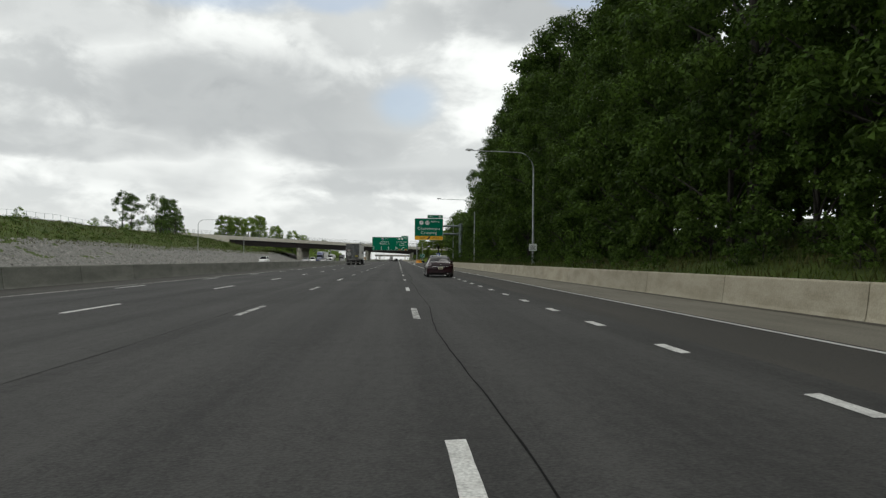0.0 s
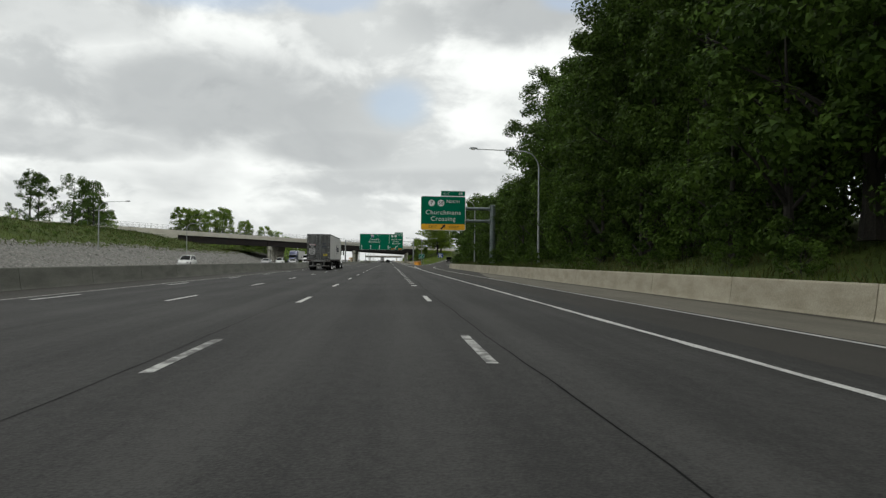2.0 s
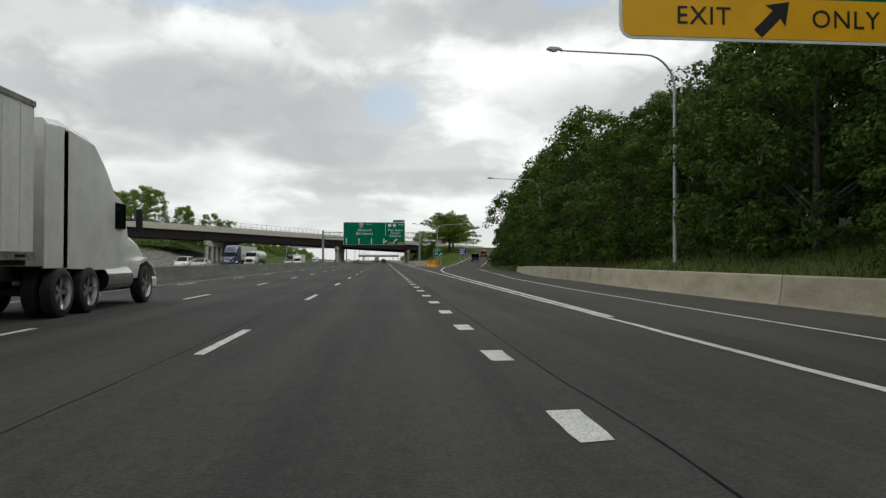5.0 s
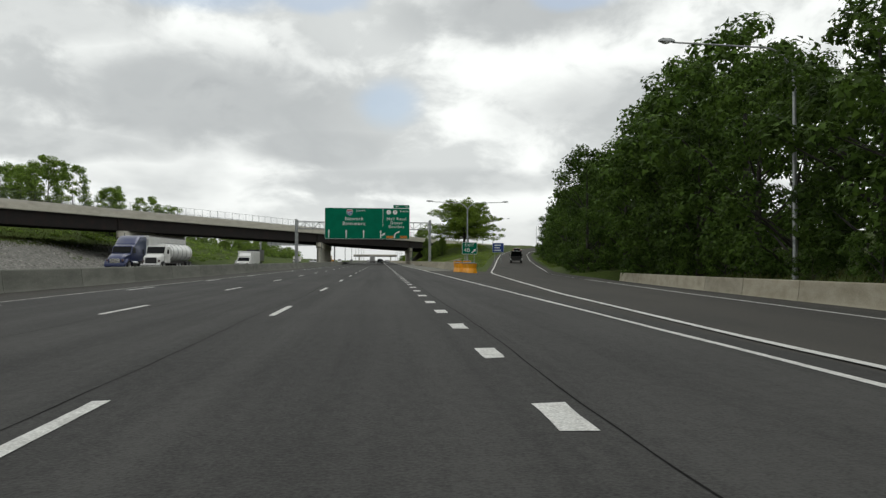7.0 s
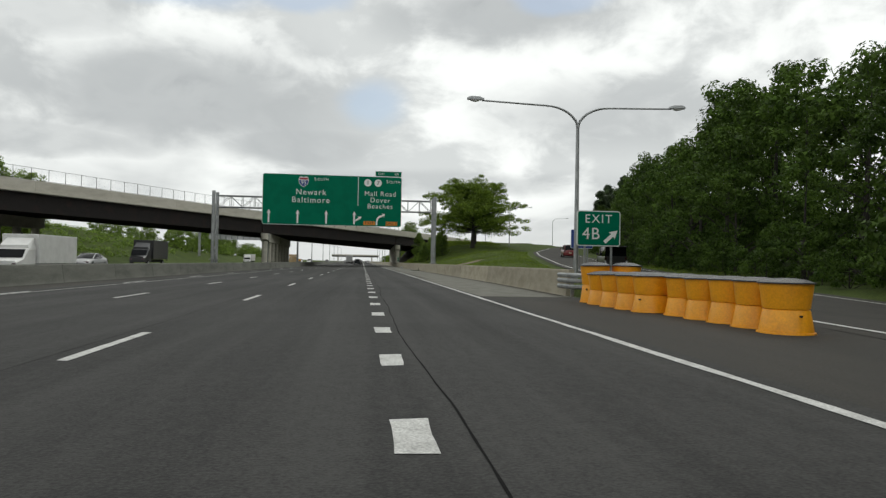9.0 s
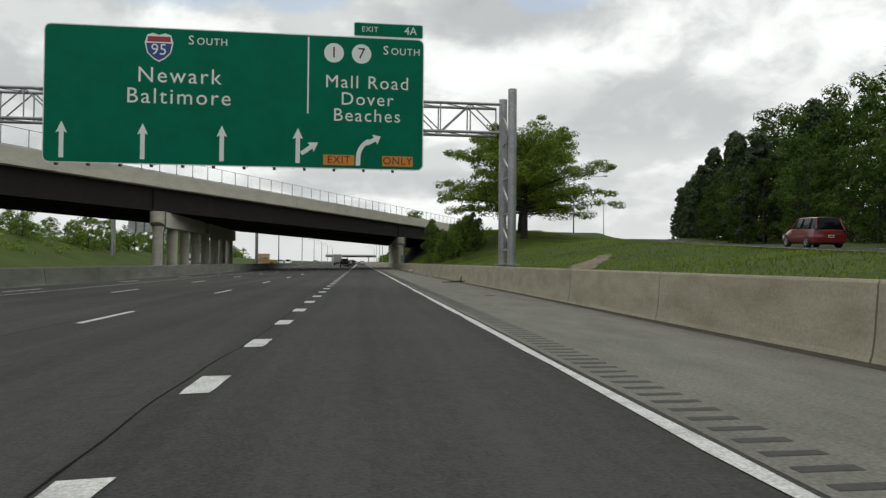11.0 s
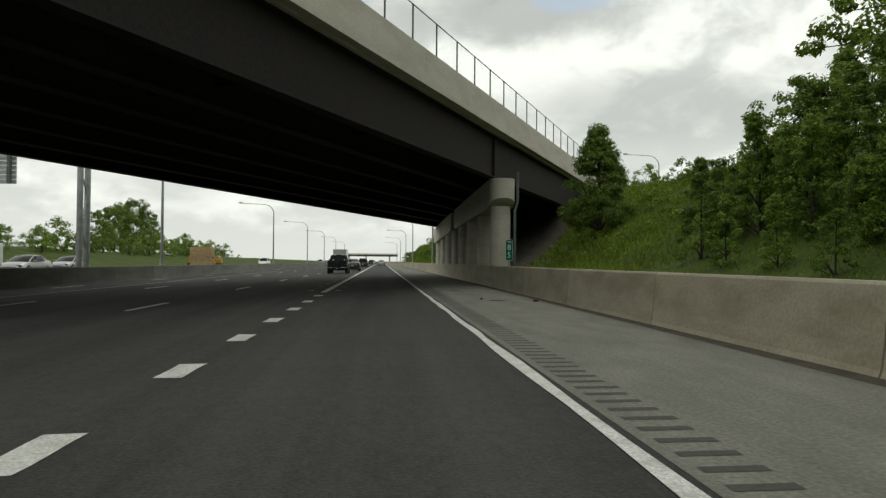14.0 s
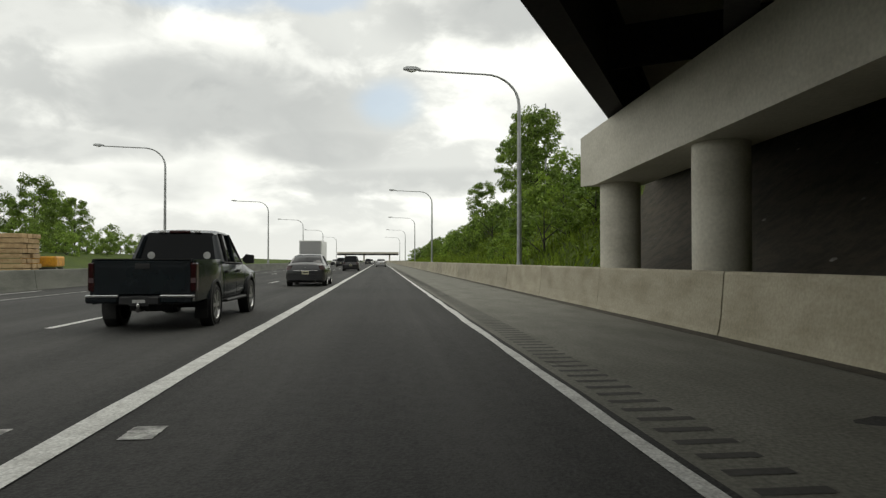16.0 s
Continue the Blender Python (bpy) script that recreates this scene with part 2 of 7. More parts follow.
SIGN_WHITE = mat("sign_white", (0.74, 0.77, 0.75), 0.4, grain=0)
SIGN_YELLOW = mat("sign_yellow", (0.86, 0.45, 0.010), 0.42, second=(0.80, 0.41, 0.010), scale=1.5, grain=0)
SIGN_ORANGE = mat("sign_orange", (0.62, 0.22, 0.01), 0.42, grain=0)
SIGN_BLACK = mat("sign_black", (0.012, 0.012, 0.012), 0.5, grain=0)
SIGN_BACK = mat("sign_aluminium", (0.42, 0.43, 0.43), 0.5, 0.7, grain=6, grain_amt=0.1)
SIGN_BLUE = mat("sign_blue", (0.01, 0.045, 0.22), 0.45, grain=0)
SIGN_RED = mat("sign_red", (0.35, 0.02, 0.03), 0.45, grain=0)
BARK = mat("bark", (0.042, 0.037, 0.031), 0.95, second=(0.022, 0.02, 0.017), scale=5, stretch=(1, 1, 0.2), grain=20, bump=0.8)
LEAF = mat("leaf", (0.078, 0.130, 0.021), 0.65, second=(0.030, 0.058, 0.010), scale=0.45, grain=0, island=0.55, obj_rand=0.22, spec=0.12, lo=0.38, hi=0.66, through_light=0.3)
LEAF_OAK = mat("leaf_oak", (0.185, 0.265, 0.028), 0.6, second=(0.105, 0.165, 0.02), scale=0.6, grain=0, island=0.45, obj_rand=0.1, spec=0.25, lo=0.38, hi=0.66, through_light=0.42)
LEAF_SHRUB = mat("leaf_shrub", (0.180, 0.265, 0.038), 0.6, second=(0.092, 0.150, 0.026), scale=0.5, grain=0, island=0.45, obj_rand=0.25, spec=0.25, lo=0.38, hi=0.66, through_light=0.4)
NEEDLE = mat("needle", (0.050, 0.080, 0.028), 0.6, second=(0.026, 0.045, 0.018), scale=0.7, grain=0, island=0.4, obj_rand=0.2, spec=0.25, through_light=0.2)
GRASS_BLADE = mat("grass_blade", (0.175, 0.245, 0.026), 0.7, second=(0.095, 0.140, 0.016), scale=0.3, grain=0, island=0.4, spec=0.2, lo=0.38, hi=0.66, through_light=0.4)
VERGE = mat("verge_grass", (0.062, 0.088, 0.018), 0.75, second=(0.085, 0.080, 0.030), scale=0.35, grain=0, island=0.4, spec=0.15, through_light=0.3)
STONE_BED = mat("gravel_bed", (0.15, 0.146, 0.132), 0.95, second=(0.085, 0.083, 0.074), scale=2.2, grain=7, bump=1.0, grain_amt=0.45)
STONE = mat("riprap_stone", (0.21, 0.203, 0.185), 0.9, second=(0.13, 0.126, 0.115), scale=1.5, grain=14, island=0.35, bump=0.4)
BARREL = mat("barrel_plastic", (0.80, 0.335, 0.006), 0.42, second=(0.66, 0.26, 0.008), scale=2.2, grain=25, obj_rand=0.05, grain_amt=0.1, lo=0.5, hi=0.75)
BARREL_LID = mat("barrel_lid", (0.014, 0.0145, 0.016), 0.38, second=(0.035, 0.035, 0.037), scale=9, grain=16, bump=1.0, lo=0.5, hi=0.7)


# ---- mesh helpers ----
class Shape:
    """Gathers vertices and faces of one mesh."""

    def __init__(self):
        self.v, self.f = [], []

    def add(self, verts, faces):
        n = len(self.v)
        self.v += [tuple(p) for p in verts]
        self.f += [tuple(n + i for i in q) for q in faces]
        return self

    def box(self, x0, y0, z0, x1, y1, z1, bev=0.0):
        if bev:
            b = min(bev, (x1 - x0) / 2.1, (y1 - y0) / 2.1, (z1 - z0) / 2.1)
            prof = [(x0 + b, y0), (x1 - b, y0), (x1, y0 + b), (x1, y1 - b), (x1 - b, y1), (x0 + b, y1), (x0, y1 - b), (x0, y0 + b)]
            inn = [(x0 + b, y0 + b), (x1 - b, y0 + b), (x1 - b, y0 + b), (x1 - b, y1 - b), (x1 - b, y1 - b), (x0 + b, y1 - b), (x0 + b, y1 - b), (x0 + b, y0 + b)]
            vs = [(x, y, z0) for x, y in inn] + [(x, y, z0 + b) for x, y in prof] + [(x, y, z1 - b) for x, y in prof] + [(x, y, z1) for x, y in inn]
            fs = [(0, 6, 4, 2), (24, 26, 28, 30)]
            for r in range(3):
                for i in range(8):
                    j = (i + 1) % 8
                    fs.append((r * 8 + i, r * 8 + j, r * 8 + 8 + j, r * 8 + 8 + i))
            return self.add(vs, fs)
        vs = [(x0, y0, z0), (x1, y0, z0), (x1, y1, z0), (x0, y1, z0), (x0, y0, z1), (x1, y0, z1), (x1, y1, z1), (x0, y1, z1)]
        return self.add(vs, [(0, 3, 2, 1), (4, 5, 6, 7), (0, 1, 5, 4), (1, 2, 6, 5), (2, 3, 7, 6), (3, 0, 4, 7)])

    def loft(self, rings, closed=True, caps=True):
        n = len(rings[0])
        vs = [p for r in rings for p in r]
        fs = []
        for a in range(len(rings) - 1):
            for i in range(n if closed else n - 1):
                j = (i + 1) % n
                fs.append((a * n + i, a * n + j, (a + 1) * n + j, (a + 1) * n + i))
        if caps and closed:
            fs.append(tuple(range(n - 1, -1, -1)))
            fs.append(tuple((len(rings) - 1) * n + i for i in range(n)))
        return self.add(vs, fs)

    def tube(self, pts, radii, seg=8, caps=True):
        pts = [Vector(p) for p in pts]
        if isinstance(radii, (int, float)):
            radii = [radii] * len(pts)
        rings = []
        for i, p in enumerate(pts):
            d = (pts[min(i + 1, len(pts) - 1)] - pts[max(i - 1, 0)]).normalized()
            a = d.orthogonal().normalized() if abs(d.z) < 0.9 else d.cross(Vector((0, 1, 0))).normalized()
            if abs(d.z) < 0.9:
                a = d.cross(Vector((0, 0, 1))).normalized()
            b = d.cross(a)
            rings.append([p + (a * math.cos(2 * math.pi * k / seg) + b * math.sin(2 * math.pi * k / seg)) * radii[i] for k in range(seg)])
        return self.loft(rings, True, caps)

    def prism(self, outline, axis, lo, hi):
        """A closed outline in the plane across an axis, drawn out from lo to hi along it."""
        def at(p, t):
            return (t, p[0], p[1]) if axis == "x" else ((p[0], t, p[1]) if axis == "y" else (p[0], p[1], t))
        return self.loft([[at(p, lo) for p in outline], [at(p, hi) for p in outline]])


def link_mesh(name, shape, material, parent=None, label="", smooth_faces=False, fix=True):
    me = bpy.data.meshes.new(name)
    me.from_pydata(shape.v, [], shape.f)
    if fix and len(shape.f) < 20000:
        bm = bmesh.new()
        bm.from_mesh(me)
        bmesh.ops.recalc_face_normals(bm, faces=bm.faces)
        bm.to_mesh(me)
        bm.free()
    if smooth_faces:
        me.shade_smooth()
        me.set_sharp_from_angle(angle=radians(38))
    me.materials.append(material)
    ob = new(name, me)
    if parent:
        ob.parent = parent
    if label:
        tagged(ob, label)
    return ob


def part(name, shape, material, parent, label="", smooth_faces=False):
    return link_mesh(name, shape, material, parent, label, smooth_faces)


def share(name, mesh, parent, m):
    ob = new(name, mesh)
    ob.parent = parent
    ob.matrix_basis = m
    return ob


def empty(name, m=None, label="", category="", group="", kind=""):
    ob = new(name)
    ob.empty_display_size = 0.2
    if m is not None:
        ob.matrix_basis = m
    return tagged(ob, label, category, group, kind)


def quads_mesh(name, verts, material):
    """A mesh of loose quads from an array of n x 4 x 3."""
    n = len(verts)
    me = bpy.data.meshes.new(name)
    me.vertices.add(n * 4)
    me.vertices.foreach_set("co", verts.reshape(-1).astype(np.float32))
    me.loops.add(n * 4)
    me.loops.foreach_set("vertex_index", np.arange(n * 4, dtype=np.int32))
    me.polygons.add(n)
    me.polygons.foreach_set("loop_start", np.arange(0, n * 4, 4, dtype=np.int32))
    me.update(calc_edges=True)
    me.materials.append(material)
    return me


def lettering(text, size, material, parent, x, y, z, align="CENTER", spacing=1.0, name="lettering", squeeze=1.0, face=0.0):
    cu = bpy.data.curves.new("lettering", "FONT")
    cu.body, cu.size, cu.align_x, cu.align_y, cu.space_character = text, size, align, "CENTER", spacing
    cu.extrude, cu.resolution_u = 0.004, 3
    tmp = new("lettering_source", cu)
    bpy.context.view_layer.update()
    me = bpy.data.meshes.new_from_object(tmp.evaluated_get(bpy.context.evaluated_depsgraph_get()))
    bpy.data.objects.remove(tmp)
    me.materials.clear()
    me.materials.append(material)
    ob = new(name, me)
    ob.parent = parent
    ob.matrix_basis = pose(x, y, z, 90, 0, face) @ Matrix.Diagonal((squeeze, 1, 1, 1))
    return ob


def lerp_table(table, y):
    return float(np.interp(y, [r[0] for r in table], [r[1] for r in table]))


# ---- plan of the roads ----
WALL_A = [(-60, 9.0), (130, 8.7), (165, 9.0), (186, 10.2), (200, 11.8), (210, 13.5), (220, 15.3), (236, 18.2), (254, 21.3)]   # outer wall, front foot
WALL_A_Z = [(-60, 0.0), (175, 0.0), (200, -0.15), (210, -0.26), (220, -0.38), (236, -0.55), (254, -0.7), (270, -0.7)]   # fall of the gutter beside it
EDGE_OUT = [(-60, 6.05), (130, 5.75), (165, 6.2), (182, 7.0), (193, 8.1), (215, 9.9), (247, 13.2), (262, 15.9)]           # outer edge line
WALL_B = [(268, 7.2), (285, 7.5), (330, 7.5), (360, 7.2), (440, 7.2), (1500, 7.2)]                  # wall past the gore
WALL_L = [(-60, -14.3), (215, -14.2), (300, -12.8), (360, -11.9), (470, -11.6), (1500, -11.6)]      # median wall
RAMP_X = [(170, 4.6), (190, 5.2), (215, 7.2), (245, 10.6), (262, 13.2), (285, 17.4), (310, 21.8), (340, 27.6), (365, 33.5), (402, 46), (440, 62), (480, 82)]
RAMP_Z = [(170, 0.0), (262, 0.0), (285, 0.45), (310, 1.2), (340, 2.4), (365, 3.3), (402, 4.9), (440, 6.5), (480, 7.6)]
CREST = [(268, 0.45), (285, 0.6), (300, 1.0), (340, 2.75), (356, 3.1), (366, 3.15), (374, 3.55), (383, 4.3), (392, 5.0), (405, 6.0), (420, 6.3), (435, 6.8), (455, 6.9), (480, 6.6), (560, 5.0), (700, 3.0), (900, 0.5)]
CREST_W = [(268, 4), (300, 8), (340, 15), (383, 15), (420, 13), (435, 9.5), (460, 9), (500, 9), (600, 12), (900, 20)]
FOOT_L = [(-60, -42.0), (350, -42.0), (430, -34.5), (1500, -34.5)]                                      # foot of the far bank
BR_Y0, BR_K = 396.0, 1.95          # near edge of the overpass: y = BR_Y0 + BR_K * x


def step01(t):
    t = min(max(t, 0.0), 1.0)
    return t * t * (3 - 2 * t)


def height(x, y):
    """The ground's height beside the roads."""
    z = bank_height(x, y)
    # fills that carry the overpass road beyond its abutments
    s = (x + BR_K * (y - BR_Y0)) / math.hypot(1, BR_K)
    v = (y - BR_Y0 - BR_K * x) / math.hypot(1, BR_K)
    out = max(x - 21.5, -67.5 - x)
    if -67.5 < x < -42:
        z = min(z, 4.3 + 0.42 * max(0.0, -1.0 - v, v - 17.0))
    if out > 0 and abs(x) < 190:
        side = max(-1.5 - v, v - 17.4, 0.0)
        top = 7.35 - 0.006 * max(min(s, 60), -140)
        z = max(z, top - side * 0.5 - max(0.0, 2.0 - out) * 0.6)
    return z


def bank_height(x, y):
    n = noise.noise(Vector((x * 0.06, y * 0.06, 1.3))) * 0.5 + noise.noise(Vector((x * 0.25, y * 0.25, 4.1))) * 0.15
    foot = lerp_table(FOOT_L, y)
    if x < foot:
        d = foot - x
        left = lerp_table([(-60, 7.9), (350, 7.9), (410, 5.6), (470, 3.2), (520, 2.6), (700, 2.0), (1200, 0.5)], y)
        run = lerp_table([(-60, 24), (330, 24), (410, 17)], y)
        return -0.03 + left * (0.35 * step01(d / run) + 0.65 * min(1.0, d / run)) + n * step01(d / 8)
    if y < 256:
        d = x - lerp_table(WALL_A, y) - 0.75
        fall = lerp_table(WALL_A_Z, y)
        if d < 0:
            return -0.03 + fall * 1.05
        return fall + (0.5 * step01(d / 0.3) if y < 254 else 0.2 * step01(d / 2)) + 0.13 * min(d, 5) + 0.2 * max(0, min(d - 5, 18)) + n * step01(d / 4)
    rx, rz = lerp_table(RAMP_X, y), lerp_table(RAMP_Z, y)
    wb = lerp_table(WALL_B, y) + 0.72
    if y >= 266:
        d = x - wb
        z = -0.03 if d < 0 else 0.62 * step01(d / 0.3) + (lerp_table(CREST, y) - 0.62) * step01(d / lerp_table(CREST_W, y)) + n * step01(d / 5) * 0.7
    else:
        z = -0.03
    if y < 480 and x > wb:
        e = abs(x - rx)
        k = 1 - step01((e - 4.4) / 4.0)
        z = z * (1 - k) + (rz - 0.06) * k
        if x > rx + 4.4:
            z2 = rz + 0.05 * (x - rx - 4.4) + n * 0.6
            k2 = step01((x - rx - 4.4) / 4.0)
            z = z * (1 - k2) + z2 * k2
    return z


def make_ground():
    xs = np.concatenate([-np.geomspace(4500, 90, 16), np.arange(-84, -34, 3.0), np.arange(-34.6, 7, 6.0), np.arange(7.0, 17, 0.4), np.arange(17, 40, 0.9), np.arange(40, 84, 3.0), np.geomspace(90, 4500, 16)])
    ys = np.concatenate([-np.geomspace(900, 75, 6), np.arange(-66, 150, 6.0), np.arange(150, 500, 2.0), np.arange(500, 700, 8.0), np.geomspace(720, 4800, 18)])
    nx, ny = len(xs), len(ys)
    verts = [(x, y, height(x, y) if abs(x) < 200 else (height(math.copysign(200, x), y))) for y in ys for x in xs]
    faces = [(j * nx + i, j * nx + i + 1, (j + 1) * nx + i + 1, (j + 1) * nx + i) for j in range(ny - 1) for i in range(nx - 1)]
    s = Shape()
    s.v, s.f = verts, faces
    g = link_mesh("ground", s, GRASS, smooth_faces=True, fix=False)
    return tagged(g, "green grass ground with embankments beside the motorway", "ground", kind="structure")


make_ground()


def strip(name, table_l, table_r, y0, y1, z, material, label, step=6.0, zt=None, category="road"):
    s = Shape()
    ys = np.arange(y0, y1 + 0.01, (y1 - y0) / max(1, round((y1 - y0) / step)))
    for y in ys:
        l = table_l if isinstance(table_l, (int, float)) else lerp_table(table_l, y)
        r = table_r if isinstance(table_r, (int, float)) else lerp_table(table_r, y)
        zz = z + (lerp_table(zt, y) if zt else 0)
        s.v += [(l, y, zz), (r, y, zz)]
    s.f = [(2 * i, 2 * i + 1, 2 * i + 3, 2 * i + 2) for i in range(len(ys) - 1)]
    ob = link_mesh(name, s, material, fix=False)
    return tagged(ob, label, category, kind="structure")


road = strip("road", -11.5, 3.95, -60, 1500, 0.0, ASPHALT, "dark asphalt motorway carriageway with worn wheel paths", 60)
strip("shoulder_left", [(y, x - 0.1) for y, x in WALL_L], -11.5, -60, 1500, 0.0, ASPHALT_OLD, "grey asphalt shoulder along the median wall", 20, category="shoulder")
strip("shoulder_right", 3.95, [(y, x + 0.7) for y, x in EDGE_OUT[:-1]] + [(256, 15.2), (268, 7.4)], -60, 268, 0.0, ASPHALT_OLD, "brownish grey asphalt shoulder and gore beside the exit lane", 4, category="shoulder")
shoulder = strip("shoulder_concrete", 3.80, [(y, x + 0.1) for y, x in WALL_B], 268, 1500, 0.003, SHOULDER, "pale grey concrete shoulder with a milled rumble strip", 20, category="shoulder")
strip("road_opposite", [(y, x + 0.2) for y, x in FOOT_L], [(-60, -14.9), (250, -14.8), (340, -15.5), (1500, -15.5)], -60, 1500, -0.004, ASPHALT, "dark asphalt carriageway for the oncoming traffic", 20)
gutter = Shape()
for y in np.arange(-60, 256.1, 4):
    knee, foot = lerp_table([(q, x + 0.7) for q, x in EDGE_OUT], y), lerp_table(WALL_A, y) + 0.1
    gutter.v += [(knee, y, 0.0), (foot, y, lerp_table(WALL_A_Z, y))]
gutter.f = [(2 * i, 2 * i + 1, 2 * i + 3, 2 * i + 2) for i in range(len(gutter.v) // 2 - 1)]
tagged(link_mesh("shoulder_outer", gutter, ASPHALT_OLD, fix=False), "brownish asphalt shoulder falling to the outer wall", "shoulder", kind="structure")
strip("shoulder_tan", [(-60, 6.2), (104, 6.0), (127, 8.3)], [(y, x + 0.08) for y, x in WALL_A[:3]], -60, 127, 0.003, CONCRETE_TAN, "tan concrete shoulder along the outer wall", 8, category="shoulder")
ramp = strip("ramp", [(y, x - 3.6) for y, x in RAMP_X], [(y, x + 3.9) for y, x in RAMP_X], 233, 480, 0.008, ASPHALT_OLD, "asphalt exit ramp curving away uphill", 4, RAMP_Z)


# ---- road markings ----
def ribbon(name, pts, width, material, parent, z=0.008, rag=0.0, wid2=None):
    """A painted line along points (x, y, z) with a slightly ragged edge."""
    s = Shape()
    for i, (x, y, zz) in enumerate(pts):
        w = width if wid2 is None else width + (wid2 - width) * i / (len(pts) - 1)
        a, b = random.uniform(-rag, rag), random.uniform(-rag, rag)
        s.v += [(x - w / 2 + a, y, zz + z), (x + w / 2 + b, y, zz + z)]
    s.f = [(2 * i, 2 * i + 1, 2 * i + 3, 2 * i + 2) for i in range(len(pts) - 1)]
    return link_mesh(name, s, material, parent, fix=False)


def line_y(table, y0, y1, step=1.5, zt=None):
    ys = np.linspace(y0, y1, max(2, int((y1 - y0) / step)))
    return [(table if isinstance(table, (int, float)) else lerp_table(table, y), y, lerp_table(zt, y) if zt else 0.0) for y in ys]


def dash_mesh(length, width, material, seed):
    rnd = random.Random(seed)
    s = Shape()
    n = max(4, int(length / 0.25))
    for i in range(n + 1):
        y = length * i / n
        end = 0.03 if i in (0, n) else 0.008
        s.v += [(-width / 2 + rnd.uniform(-end, end) * 0.5, y + rnd.uniform(-end, end), 0), (width / 2 + rnd.uniform(-end, end) * 0.5, y + rnd.uniform(-end, end), 0)]
    s.f = [(2 * i, 2 * i + 1, 2 * i + 3, 2 * i + 2) for i in range(n)]
    me = bpy.data.meshes.new("lane_dash")
    me.from_pydata(s.v, [], s.f)
    me.materials.append(material)
    return me


DASHES = [dash_mesh(3.05, 0.14, PAINT, k) for k in range(3)]
DASHES_WORN = [dash_mesh(3.05, 0.14, PAINT_WORN, 9 + k) for k in range(3)]
DOTS = [dash_mesh(0.95, 0.27, PAINT, 20 + k) for k in range(3)]
PERIOD = 11.88
for lane, phase, y_to in ((-3.66, 2.4, 700), (-7.32, 2.9, 560), (-10.98, 3.0, 560)):
    for k in range(-4, 60):
        y = phase + k * PERIOD
        if -45 < y < y_to:
            worn = lane == -3.66 and y < 80 and k % 3 != 0
            share("lane_dash", random.choice(DASHES_WORN if worn else DASHES), road, pose(lane, y, 0.006))
for k in range(-4, 8):
    y = 1.42 + k * 12.2
    if -45 < y < 84:
        share("lane_dash", random.choice(DASHES_WORN if k % 2 else DASHES), road, pose(0, y, 0.006))
for k in range(-14, 13):
    share("lane_dot", random.choice(DOTS), road, pose(3.30, 5.0 + k * 3.62, 0.006) @ Matrix.Diagonal((0.62, 1.0, 1, 1)))
for k in range(24, 84):
    share("lane_dot", random.choice(DOTS), road, pose(0, 0.94 + k * 3.58, 0.006))
for k in range(-5, 26):
    share("lane_dot", random.choice(DOTS), road, pose(0, float(np.interp(k, (-5, 0, 8, 17, 25), (300.9, 317.6, 343.67, 372.63, 397.83))), 0.006))
share("lane_dot", DOTS[0], road, pose(0, 401.2, 0.006))
MAIN_EDGE = [(40, 3.3), (60, 3.15), (135, 3.1), (165, 3.2), (200, 3.4), (240, 3.55), (300, 3.66), (1500, 3.68)]
tagged(ribbon("edge_line", line_y(MAIN_EDGE, 52, 640, 1.2), 0.135, PAINT, None, rag=0.022), "white painted edge line worn along its edges", "road line", kind="structure")
tagged(ribbon("gore_line", [(-0.02 + 0.0 * y, y, 0) for y in np.linspace(404, 640, 160)], 0.23, PAINT, None, rag=0.012), "broad white painted line between carriageway and exit lane", "road line", kind="structure")
tagged(ribbon("edge_line_outer", line_y(EDGE_OUT, -60, 262, 3), 0.11, PAINT, None, rag=0.006), "thin white painted edge line of the exit lane", "road line", kind="structure")
tagged(ribbon("edge_line_ramp", [(x + 3.0, y, z + 0.016) for x, y, z in line_y(RAMP_X, 262, 470, 3, RAMP_Z)], 0.12, PAINT, None, z=0.008), "thin white painted edge line of the ramp", "road line", kind="structure")
RAMP_L = [(150, 3.25), (178, 3.68), (200, 4.2), (214, 5.0), (232, 6.7), (250, 8.5), (260, 9.9), (275, 12.6), (290, 15.3), (310, 18.9), (340, 24.7), (365, 30.6), (402, 43)]
tagged(ribbon("gore_line_ramp", [(x, y, z) for x, y, z in line_y(RAMP_L, 150, 402, 1.5, RAMP_Z)], 0.17, PAINT, None, rag=0.008, z=0.021), "white painted line along the ramp side of the gore", "road line", kind="structure")
tagged(ribbon("edge_line_left", line_y([(y, x + 2.6) for y, x in WALL_L], -60, 640, 5), 0.12, PAINT_WORN, None), "worn yellowish edge line beside the median shoulder", "road line", kind="structure")
for lx in (-18.6, -22.3, -26.0, -29.7):
    for k in range(0, 40):
        share("lane_dash", DASHES[k % 3], road, pose(lx, 20 + k * PERIOD, 0.004))


def crack(name, x0, ys, width, wander):
    s = Shape()
    x = x0
    for i, y in enumerate(ys):
        x = x0 + wander * (noise.noise(Vector((y * 0.12, x0, 0))) + 0.5 * noise.noise(Vector((y * 0.9, x0, 3))) * 0.3)
        w = width * (0.5 + 0.8 * abs(noise.noise(Vector((y * 1.7, x0, 9)))))
        s.v += [(x - w / 2, y, 0.003), (x + w / 2, y, 0.003)]
    s.f = [(2 * i, 2 * i + 1, 2 * i + 3, 2 * i + 2) for i in range(len(ys) - 1)]
    return link_mesh(name, s, CRACK, road, fix=False)


crack("crack", 0.36, np.arange(-40, 292, 0.3), 0.026, 0.16)
crack("crack", -0.14, np.arange(299, 346, 0.3), 0.028, 0.2)
crack("crack", -3.95, np.arange(-40, 420, 0.5), 0.018, 0.14)
